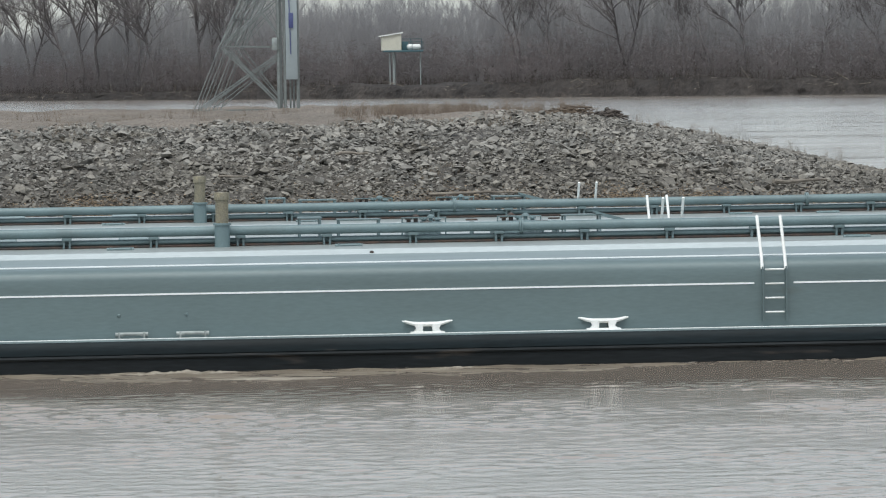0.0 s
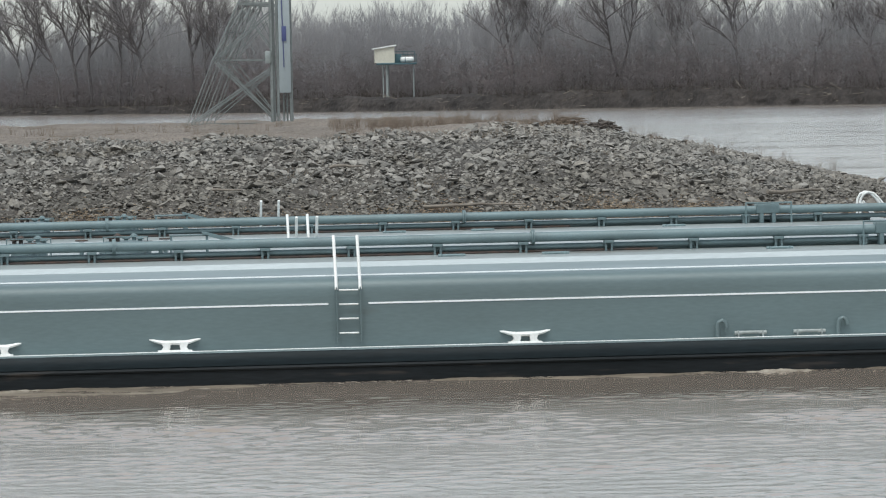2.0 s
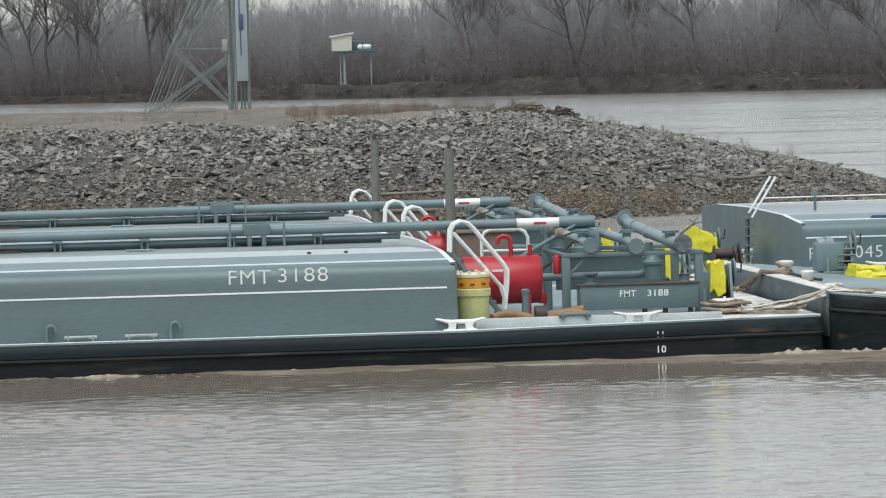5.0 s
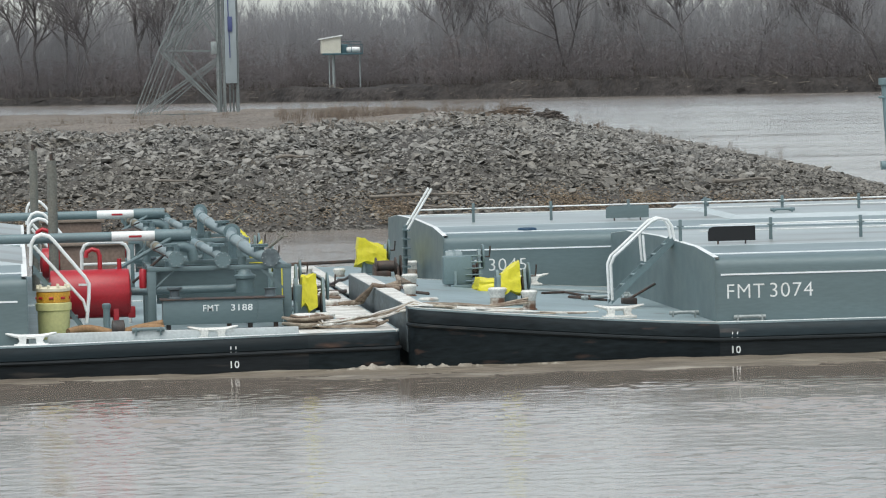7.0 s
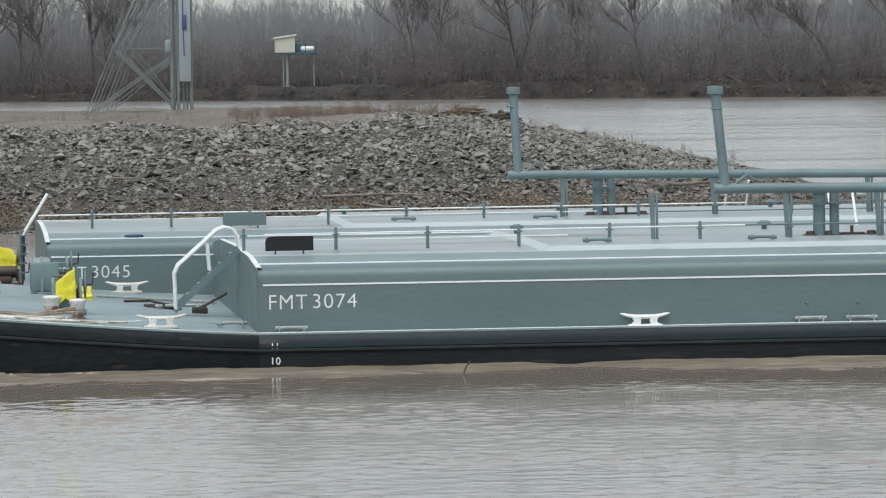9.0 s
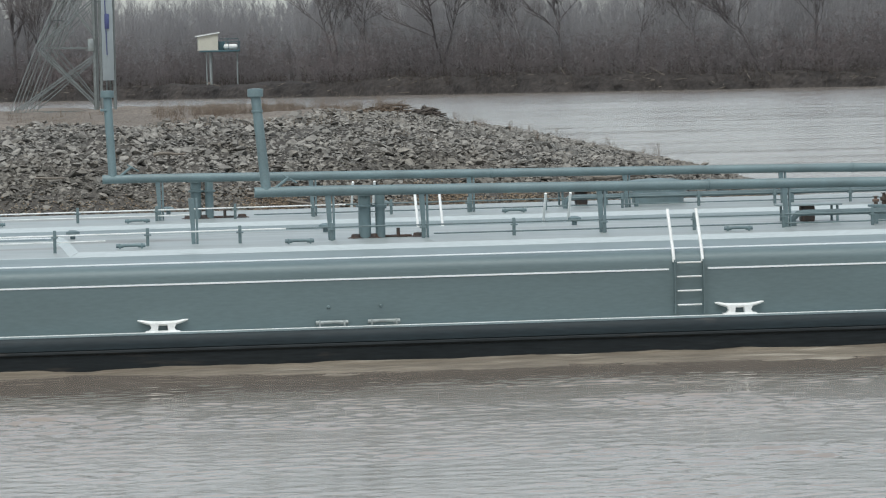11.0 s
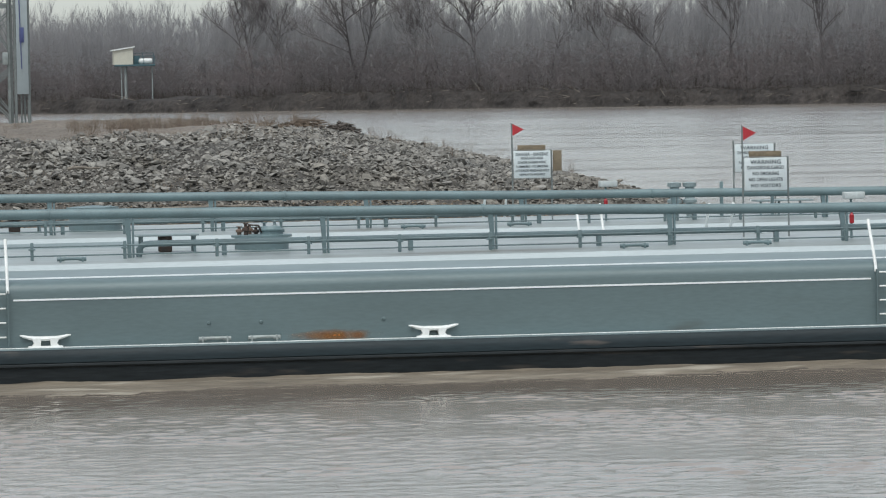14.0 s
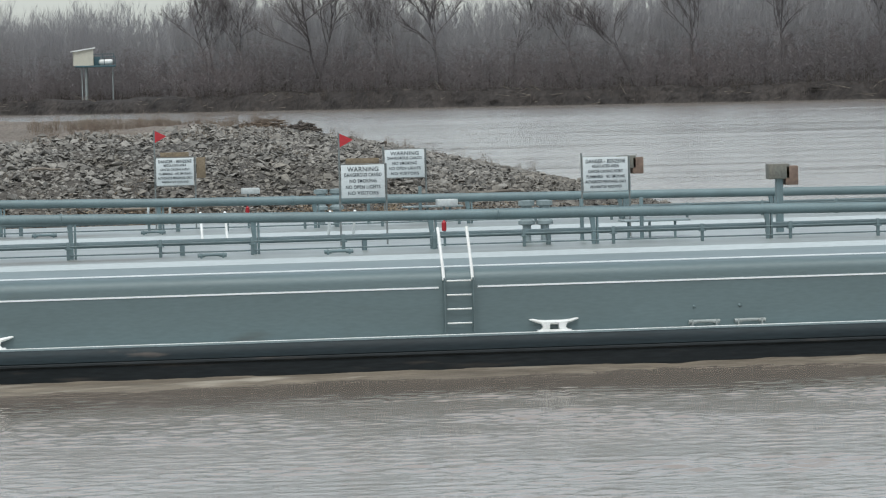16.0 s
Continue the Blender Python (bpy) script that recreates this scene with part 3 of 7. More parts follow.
    x = rng.uniform(-75, 405, n)
    back = rng.uniform(0.3, 6, n)
    base = np.stack([x, shore(x) + back - 0.4, np.array([float(bank_height(np.array(a), b)) for a, b in zip(x, back)]) + rng.uniform(0, 0.5, n)], 1)
    tip = base + np.stack([rng.normal(0, 1, n) * 3.2, rng.normal(0, 0.5, n), rng.normal(0.1, 0.6, n)], 1)
    big = rng.random(n) < 0.2
    tip[big] = base[big] + (tip[big] - base[big]) * 1.7 + np.stack([np.zeros(big.sum()), np.zeros(big.sum()), rng.uniform(0.5, 2.6, big.sum())], 1)
    stuff_of("drift_limbs", base, tip, np.where(big, 0.16, rng.uniform(0.05, 0.14, n)), DRIFT, "grey washed-up limbs and roots on the far bank", "driftwood")


woods()


def bare_tree(x, back, height, seed, stems=1, spread=1.0):
    """A big leafless tree: one or more tapered stems, limbs that sweep out and up, and a crown of twigs."""
    rng = np.random.default_rng(seed)
    y, z = float(shore(x)) + back, float(bank_height(np.array(x), back))
    tree = thing("tree", "tall bare winter tree on the far bank" if stems == 1 else "tall bare winter tree with several stems", "tree", (x, y, z - 0.3), group="big trees of the far bank")
    limbs, twig_b, twig_t, twig_r = Solid(), [], [], []

    def grow(p, d, length, r, level, into):
        """One limb as a bent, tapering line; its side limbs leave it from a third of the way on."""
        pts, n = [p], 5
        bend = Vector((rng.normal(0, 0.12), rng.normal(0, 0.12), 0.1 if level else 0.02))
        for _ in range(n):
            d = (d + bend * 0.6 + Vector(rng.normal(0, 0.11, 3))).normalized()
            pts.append(pts[-1] + d * length / n)
        into.tube(pts, r, 6 if level < 2 else 4, r * 0.45, caps=False)
        if level == 4:
            return
        if level == 3:
            for _ in range(7):
                b = pts[int(rng.integers(1, n + 1))]
                w = d * 0.6 + Vector(rng.normal(0, 0.55, 3)) + Vector((0, 0, 0.3))
                twig_b.append(b), twig_t.append(b + w * length * rng.uniform(0.4, 0.9)), twig_r.append(0.035)
            return
        count = (9, 6, 4)[level]
        for c in range(count):
            u = (0.42 if level == 0 else 0.25) + (0.98 - (0.42 if level == 0 else 0.25)) * (c + rng.uniform(0, 0.8)) / count
            q = u * n
            b = pts[int(q)].lerp(pts[min(n, int(q) + 1)], q - int(q))
            a = rng.uniform(0, 6.28)
            side = Vector((math.cos(a) * spread, math.sin(a), rng.uniform(0.1, 0.5)))
            grow(b, (d * 0.8 + side * rng.uniform(0.45, 1.05)).normalized(), length * rng.uniform(0.42, 0.62) * (1.15 - 0.35 * u), r * rng.uniform(0.46, 0.6), level + 1, limbs)

    for k in range(stems):
        trunk = Solid()
        lean = rng.normal(0, 0.05) + (0.17 * (k - (stems - 1) / 2) if stems > 1 else 0)
        grow(Vector((x + 0.5 * k, y + 0.4 * k, z - 0.3)), Vector((lean, rng.normal(0, 0.05), 1)).normalized(), height * rng.uniform(0.72, 0.85), height * (0.0135 if stems == 1 else 0.0105), 0, trunk)
        part("trunk", trunk, LIMB, tree)
    part("limb_fork", limbs, LIMB, tree)
    v, f = cones(twig_b, twig_t, np.array(twig_r))
    part("crown", Solid().add(v, f.tolist()), FINE, tree)


for x, back, h, seed, stems, spread in ((-28, 30, 44, 14, 1, 1.0), (-15.7, 27, 46, 1, 2, 1.0), (-2.7, 24, 47, 2, 1, 0.9), (3.6, 26, 44, 3, 1, 1.0), (8.8, 24, 48, 4, 1, 0.8), (19.0, 26, 46, 5, 1, 1.1), (22.5, 22, 50, 6, 2, 0.8),
                                        (30.0, 28, 45, 7, 1, 1.3), (45.0, 30, 44, 8, 1, 0.8), (50.0, 28, 42, 9, 2, 0.9), (57, 40, 36, 13, 1, 1.0), (137.4, 34, 36, 15, 2, 1.1), (146, 32, 36, 16, 1, 1.3), (165.4, 32, 38, 17, 2, 0.9),
                                        (180, 32, 33, 18, 1, 1.0), (187.4, 34, 35, 19, 1, 1.1), (195.5, 32, 36, 20, 1, 1.1), (214, 44, 30, 21, 1, 0.8), (229, 36, 31, 22, 1, 0.7), (241, 34, 31, 23, 1, 0.9), (253, 32, 33, 10, 1, 0.8),
                                        (273, 32, 32, 11, 1, 0.8), (297, 36, 31, 12, 1, 0.8)):
    bare_tree(x, back, h, seed, stems, spread)


# ---- gauge house on posts, on the far bank ----
def gauge_house():
    x, y, z = 95.0, 1352.0, 6.0
    g = thing("gauge_house", "cream gauge house on posts with a tank on its platform", "hut", (x, y, z))
    k = y / 1270
    PANEL = material("cream_siding", (0.62, 0.6, 0.5), 0.6, second=(0.52, 0.5, 0.42), scale=0.5, fine=4)
    TEAL = material("teal_platform_paint", (0.07, 0.14, 0.16), 0.5)
    X0 = 92.4 * k
    w = Solid()
    w.add([(X0, y, 15.3), (X0 + 6.2, y, 15.3), (X0 + 6.2, y + 5, 15.3), (X0, y + 5, 15.3),
           (X0, y, 19.6), (X0 + 6.2, y, 20.5), (X0 + 6.2, y + 5, 20.5), (X0, y + 5, 19.6)],
          [(0, 1, 2, 3), (4, 5, 6, 7), (0, 1, 5, 4), (1, 2, 6, 5), (2, 3, 7, 6), (3, 0, 4, 7)])
    part("wall", w, PANEL, g)
    r = Solid()
    r.add([(X0 - 0.7, y - 0.6, 19.6), (X0 + 6.8, y - 0.6, 20.7), (X0 + 6.8, y + 5.6, 20.7), (X0 - 0.7, y + 5.6, 19.6),
           (X0 - 0.7, y - 0.6, 20.0), (X0 + 6.8, y - 0.6, 21.1), (X0 + 6.8, y + 5.6, 21.1), (X0 - 0.7, y + 5.6, 20.0)],
          [(0, 1, 2, 3), (4, 5, 6, 7), (0, 1, 5, 4), (1, 2, 6, 5), (2, 3, 7, 6), (3, 0, 4, 7)])
    part("roof", r, WHITE, g)
    part("platform", Solid().box(X0 + 0.5, X0 + 13.2, y - 0.3, y + 5.2, 14.7, 15.25, 0.1), TEAL, g)
    part("equipment_box", Solid().box(X0 + 6.5, X0 + 8.6, y + 2.0, y + 4.6, 15.2, 18.1, 0.1), TEAL, g)
    part("tank", Solid().lathe(X0 + 8.0, y + 1.5, 16.3, [(0.1, 0), (0.75, 0.3), (0.85, 0.8), (0.85, 3.9), (0.75, 4.3), (0.1, 4.6)], 16, "x"), WHITE, g, "white propane tank")
    part("railing", Solid().tube([(X0 + 6.3, y - 0.2, 17.9), (X0 + 13.1, y - 0.2, 17.9)], 0.1, 6).tube([(X0 + 13.1, y - 0.2, 15.2), (X0 + 13.1, y - 0.2, 17.9)], 0.1, 6)
         .tube([(X0 + 9.6, y - 0.2, 15.2), (X0 + 9.6, y - 0.2, 17.9)], 0.1, 6), TEAL, g)
    part("railing", Solid().tube([(X0 + 6.3, y + 5.0, 18.9), (X0 + 13.1, y + 5.0, 18.9)], 0.1, 6).tube([(X0 + 13.1, y + 5.0, 15.2), (X0 + 13.1, y + 5.0, 18.9)], 0.1, 6)
         .tube([(X0 + 9.6, y + 5.0, 15.2), (X0 + 9.6, y + 5.0, 18.9)], 0.1, 6), TEAL, g)
    for px_, rr in ((2.6, 0.22), (3.9, 0.5), (12.4, 0.25)):
        part("post", Solid().tube([(X0 + px_, y + 2, 3.2), (X0 + px_, y + 2, 14.8)], rr, 10), GALV, g)


gauge_house()


# ---- lattice tower on the dike ----
def lattice_tower():
    z0 = 4.05
    t = thing("transmission_tower", "grey galvanised lattice tower standing on the dike", "tower", (11.0, 245.0, z0))

    def bar(p, q, w=0.06, name="brace"):
        return part(name, Solid().tube([p, q], w * 0.68, 4), LATTICE, t)

    def lean(z, foot):
        return foot + 0.468 * (z - z0 - 0.3)

    top, node, cap = 15.5, 8.0, 11.2
    frames = ((243.4, 6.65, 11.75), (246.2, 7.15, 12.0), (249.0, 7.7, 12.35), (251.8, 8.25, 12.5))
    for i, (y, foot, col) in enumerate(frames):
        w = 0.085 if i == 0 else 0.06
        bar((foot - 0.05, y, z0 - 0.3), (lean(node, foot), y, node), 0.055, "leg")
        bar((foot + 0.2, y + 0.2, z0 - 0.3), (lean(node, foot) + 0.14, y + 0.2, node), 0.045, "leg")
        bar((lean(node, foot), y, node), (lean(top, foot), y, top), w, "leg")
        bar((lean(node, foot) + 0.2, y + 0.2, node), (lean(top, foot) + 0.2, y + 0.2, top), 0.06, "leg")
        bar((foot, y, z0 + 0.25), (col, y, z0 + 0.22), 0.06, "strut")
        bar((lean(node, foot), y, node), (col, y, node - 0.05), 0.05, "strut")
        bar((lean(cap, foot), y, cap), (col, y, cap), 0.13, "strut")
        for o in ((0.0, 0.17) if i == 0 else (0.0,)):
            bar((lean(node, foot) + 0.1 + o, y, node - 0.1), (col, y, z0 + 0.55 + o), w)
            bar((foot + 0.4 + o, y, z0 + 0.35), (col, y, node - 0.45 - o), w * 0.85)
            bar((lean(node, foot) + 0.15 + o, y, node + 0.1), (col, y, cap - 0.4 - o), w * 0.8)
            bar((lean(cap, foot) + 0.1, y, cap - 0.1), (col, y, node + 0.5 + o), w * 0.7)
            bar((lean(cap, foot) + 0.1 + o, y, cap + 0.1), (col, y, 14.0), w * 0.8)
        bar((lean(9.6, foot), y, 9.6), (col - 0.9, y, cap), 0.04)
        bar((lean(9.6, foot), y, 9.6), (lean(node, foot) + 1.3, y, node), 0.035)
    for (ya, fa, _), (yb, fb, _) in zip(frames[:-1], frames[1:]):
        for lo, hi in ((node, cap), (cap, 14.0)):
            bar((lean(lo, fa), ya, lo), (lean(hi, fb), yb, hi), 0.045)
            bar((lean(lo, fb), yb, lo), (lean(hi, fa), ya, hi), 0.045)
        for z in (node, 9.6, cap):
            bar((lean(z, fa), ya, z), (lean(z, fb), yb, z), 0.05, "strut")
    part("junction_box", Solid().box(11.35, 11.68, 243.2, 243.35, 7.75, 8.45, 0.02), GALV, t)
    # upright access column with its climbing guard
    for x, y, r in ((11.75, 243.4, 0.12), (12.1, 243.1, 0.06), (12.0, 246.2, 0.08), (12.35, 249.0, 0.08), (12.83, 243.3, 0.1), (12.95, 245.5, 0.07), (12.6, 243.6, 0.05), (12.4, 243.5, 0.05)):
        part("post", Solid().tube([(x, y, z0 - 0.3), (x, y, top)], r, 6), LATTICE, t)
    for z in np.arange(z0 + 0.5, top, 0.55):
        bar((11.75, 243.4, z), (12.1, 243.1, z + 0.3), 0.025, "rung")
        bar((12.4, 243.5, z), (12.83, 243.3, z + 0.3), 0.025, "rung")
    part("guard_plate", Solid().box(12.14, 12.8, 242.95, 243.0, 6.05, 12.5, 0.01), material("pale_guard_plate", (0.34, 0.38, 0.39), 0.5, second=(0.3, 0.34, 0.35), scale=0.6, fine=3, fine_amount=0.04), t, "pale grey climbing guard plate")
    BLUE = material("blue_sign", (0.07, 0.085, 0.21), 0.4)
    part("sign_plate", Solid().box(12.32, 12.58, 242.87, 242.92, 9.0, 9.86, 0.005), BLUE, t, "small blue sign plate")
    part("conduit", Solid().tube([(12.42, 242.9, 7.5), (12.34, 242.9, 11.5)], 0.03, 6), BLUE, t, "thin blue conduit")


lattice_tower()


# ---- growth and driftwood on the dike ----
def dike_growth():
    rng = np.random.default_rng(31)
    base, tip, rad = [], [], []
    while len(base) < 16000:
        x, y = rng.uniform(-9, 40), rng.uniform(174, 262)
        d = float(dike_inset(x, y))
        patch = math.sin(x * 0.9 + 1.3 * math.sin(y * 0.4)) + math.sin(y * 0.55 + x * 0.2)
        if d < 15 and not (patch > 1.45 and d > 2.5) or d < 2 or (d > 15 and patch < -0.7):
            continue
        for _ in range(9):
            px_, py_ = x + rng.normal(0, 0.25), y + rng.normal(0, 0.25)
            z = float(dike_height(px_, py_))
            h = rng.uniform(0.12, 0.4) * (0.35 if d > 20 else 0.8)
            base.append((px_, py_, z)), rad.append(0.012), tip.append((px_ + rng.normal(0, 0.3) * h, py_ + rng.normal(0, 0.3) * h, z + h))
    stuff_of("dead_grass", base, tip, rad, DEADGRASS, "tan dead grass tufts between the stones", "grass")
    base, tip, rad = [], [], []
    for _ in range(560):
        if rng.random() < 0.6:
            x, y = rng.uniform(13, 25), rng.uniform(200, 213)
        elif rng.random() < 0.5:
            x, y = rng.uniform(-6, 11), rng.uniform(206, 222)
            if rng.random() < 0.7:
                continue
        else:
            x = rng.uniform(24, 38)
            y = 205 + rng.normal(0, 3)
            if rng.random() < 0.6:
                continue
        z, h = float(dike_height(x, y)), rng.uniform(0.3, 0.95)
        for _ in range(6):
            foot = np.array((x + rng.normal(0, 0.1), y + rng.normal(0, 0.1), z))
            top = foot + h * rng.uniform(0.6, 1) * np.array((rng.normal(0, 0.22), rng.normal(0, 0.22), 1))
            base.append(foot), tip.append(top), rad.append(0.011)
            for _ in range(4):
                p = foot + (top - foot) * rng.uniform(0.35, 0.95)
                base.append(p), rad.append(0.005), tip.append(p + 0.25 * h * np.array((rng.normal(0, 0.5), rng.normal(0, 0.5), 0.8)))
    stuff_of("dry_weeds", base, tip, rad, WEED, "thin dry brown weeds along the dike's crest", "weeds")


dike_growth()


def drift_chips():
    """Sticks and bark washed into tan drifts at the dike's foot."""
    rng = np.random.default_rng(41)
    base, tip, rad = [], [], []
    while len(base) < 9000:
        x, d = rng.uniform(-9, 42), abs(rng.normal(1.6, 1.3))
        heap = math.sin(0.55 * x + 1.5 * math.sin(0.3 * x + 1)) + 0.5 * math.sin(1.7 * x)
        if rng.random() > 0.12 + 0.6 * max(0.0, heap):
            continue
        y = 172.5 + d + (max(0.0, x - 12) ** 2 / 62 if x > 12 else 0)
        z = float(dike_height(x, y)) + 0.1 + 0.12 * rng.random()
        a, l = rng.uniform(0, 6.28), rng.uniform(0.06, 0.22)
        base.append((x, y, z)), rad.append(rng.uniform(0.012, 0.035)), tip.append((x + l * math.cos(a), y + l * math.sin(a), z + rng.normal(0, 0.04)))
    stuff_of("drift_chips", base, tip, rad, CHIPS, "tan sticks and bark washed up at the dike's foot", "driftwood")


drift_chips()


def driftwood(points, r, mat, label):
    pts = [Vector((x, y, float(dike_height(x, y)) + dz)) for x, y, dz in points]
    rng = np.random.default_rng(int(points[0][0] * 10) % 97)
    s = Solid()
    out = []
    for i in range(len(pts) - 1):
        for u in np.linspace(0, 1, 5)[:-1]:
            out.append(pts[i].lerp(pts[i + 1], float(u)) + Vector(rng.normal(0, r * 0.35, 3)))
    out.append(pts[-1])
    s.tube(out, r, 8, r * 0.5)
    thing("driftwood", label, "driftwood", tuple(out[0]), group="driftwood on the dike", solid=s, mat=mat)


driftwood([(11.1, 181.2, 0.35), (12.5, 181.0, 0.4)], 0.08, DRIFT, "pale driftwood branch lying on the stones")
driftwood([(14.6, 175.4, 0.3), (17.0, 175.6, 0.4), (19.0, 176.0, 0.32)], 0.07, DRIFT, "long pale driftwood pole on the stones")
driftwood([(30.3, 182.6, 0.35), (33.1, 185.2, 0.4)], 0.1, DRIFT, "pale driftwood log on the stones")
driftwood([(16.2, 174.6, 0.3), (18.3, 174.2, 0.3)], 0.06, DRIFT, "pale driftwood branch lying on the stones")
driftwood([(6.0, 178.2, 0.3), (7.2, 178.0, 0.35)], 0.06, DRIFT, "pale driftwood branch lying on the stones")


def wood_pile(x, y, n, spread, label, mat, thick, high):
    rng = np.random.default_rng(int(x * 7))
    z = float(dike_height(x, y))
    w = thing("brush_pile", label, "wood pile", (x, y, z), group="piles on the crest")
    for _ in range(n):
        a = rng.uniform(0, 6.28)
        c = Vector((x + rng.normal(0, spread), y + rng.normal(0, spread * 0.6), z + abs(rng.normal(0.12, high))))
        d = Vector((math.cos(a), math.sin(a) * 0.5, rng.normal(0, 0.15))) * rng.uniform(0.25, 0.6)
        part("branch", Solid().tube([c - d, c + Vector(rng.normal(0, 0.05, 3)), c + d], rng.uniform(0.3, 1.0) * thick, 7, 0.03), mat, w)


wood_pile(25.0, 199.5, 40, 0.5, "dark rotten driftwood stump and branches", DARKWOOD, 0.1, 0.1)
wood_pile(23.2, 200.0, 90, 0.55, "low pile of brown dead brush", WEED, 0.022, 0.1)
fs = thing("floating_stick", "dark waterlogged stick bobbing in the river", "stick", (10.0, 85.5, -0.45), solid=Solid().tube([(9.97, 85.5, -0.62), (9.99, 85.5, -0.5), (10.02, 85.51, -0.38), (10.09, 85.52, -0.24)], 0.024, 6, 0.014), mat=DARKWOOD)
STICK = [(0.0, 9.8, -0.55, 0), (8.2, 9.75, -0.55, 0), (8.5, 9.79, -0.13, 0), (9.0, 9.98, 0.03, 8), (9.5, 10.5, -0.2, -10), (10.0, 10.8, -0.12, 25), (10.5, 11.2, -0.55, 0), (16.0, 11.4, -0.6, 0)]


# ---- the barges of the tow, in the tow's own coordinates ----
NEAR, BEAM, LONG = 88.1, 16.46, 90.5


def hull_section(x, side, deck, tuck=0.0):
    """A hull cross section: flat sides, a rounded gunwale and a flat deck."""
    y0, y1 = side + tuck, side + BEAM - tuck
    near = [(y0 + 0.12, -1.2), (y0, -1.0), (y0, deck - 0.32), (y0 + 0.05, deck - 0.3), (y0 + 0.2, deck - 0.02)]
    far = [(y1 - (y - y0), z) for y, z in reversed(near)]
    return [(x, y, z) for y, z in near + far]


def trunk_section(x, side, low=0.0, deck=0.5):
    """The cargo trunk: upright sides, a broad rounded shoulder, a sloping margin and a stepped-up middle."""
    near = [(0.42, deck), (0.43, 1.7), (0.435, 1.86), (0.46, 1.95), (0.52, 2.015), (0.63, 2.06), (0.85, 2.088), (1.22, 2.1), (3.1, 2.2), (3.45, 2.2 + low), (8.23, 2.25 + low)]
    far = [(BEAM - y, z) for y, z in reversed(near[:-1])]
    return [(x, side + y, z) for y, z in near + far]


def words_mesh(words, mat, heavy):
    cu = bpy.data.curves.new("letters", "FONT")
    cu.body, cu.size, cu.extrude = words, 1.0, 0.004
    cu.offset, cu.space_character = heavy, 1.1
    tmp = bpy.data.objects.new("letters", cu)
    scene.collection.objects.link(tmp)
    me = bpy.data.meshes.new_from_object(tmp.evaluated_get(bpy.context.evaluated_depsgraph_get()))
    bpy.data.objects.remove(tmp)
    me.materials.clear()
    me.materials.append(mat)
    return me


def islands(me):
    """The connected pieces of a mesh, each as a mesh of its own."""
    group = list(range(len(me.vertices)))

    def root(i):
        while group[i] != i:
            group[i] = group[group[i]]
            i = group[i]
        return i

    for p in me.polygons:
        for v in p.vertices[1:]:
            group[root(v)] = root(p.vertices[0])
    found = {}
    for p in me.polygons:
        found.setdefault(root(p.vertices[0]), []).append(tuple(p.vertices))
    out = []
    for faces in found.values():
        used = sorted({v for f in faces for v in f})
        at = {v: n for n, v in enumerate(used)}
        piece = bpy.data.meshes.new("letter")
        piece.from_pydata([me.vertices[v].co[:] for v in used], [], [tuple(at[v] for v in f) for f in faces])
        piece.materials.append(me.materials[0])
        out.append(piece)
    return out


def lettering(words, x, y, z, height, parent, width, mat=None, label="white painted letters", name="lettering"):
    """Flat letters on a face that looks towards the camera; x is their left end, z their foot, width their whole run."""
    me = words_mesh(words, mat or WHITE, -0.008 if height > 0.25 else 0.012)
    xs, ys = [v.co.x for v in me.vertices], [v.co.y for v in me.vertices]
    w, h = max(xs) - min(xs), max(ys) - min(ys)
    m = Matrix.Translation(Vector((x, y, z)) - BASE[parent.name]) @ pose(0, 0, 0, 90, 0, 0) @ Matrix.Diagonal((width / w, height / h, 1, 1))
    me.transform(m @ Matrix.Translation((-min(xs), -min(ys), 0)))
    for piece in (islands(me) if height > 0.12 else [me]):
        ob = new("letter" if height > 0.12 else name, piece)
        ob.parent = parent
        BASE[ob.name] = BASE[parent.name]
        tagged(ob, label, kind="" if height > 0.12 else "stuff")


def kevel(x, y, z):
    """A double-horned mooring kevel, 1.05 m long."""
    s = Solid()
    prof = [(-0.53, 0.03, 0.018), (-0.45, 0.02, 0.04), (-0.34, 0.0, 0.05), (-0.2, -0.015, 0.062), (0.2, -0.015, 0.062), (0.34, 0.0, 0.05), (0.45, 0.02, 0.04), (0.53, 0.03, 0.018)]
    s.sweep([[(x + px_, y + r * math.cos(a) * 1.3, z + 0.225 + dz * 1.5 + r * math.sin(a) * 0.8) for a in np.linspace(0, 5.5, 8)] for px_, dz, r in prof])
    for sx in (-1, 1):
        s.sweep([[(x + sx * (0.17 + o) + w * c, y + 0.08 * d, z + h) for c, d in ((-1, -1), (1, -1), (1, 1), (-1, 1))] for h, o, w in ((0, 0.06, 0.12), (0.05, 0.03, 0.09), (0.11, 0.0, 0.07), (0.215, 0.02, 0.1))])
    s.box(x - 0.36, x + 0.36, y - 0.14, y + 0.14, z - 0.01, z + 0.05, 0.015)
    return s


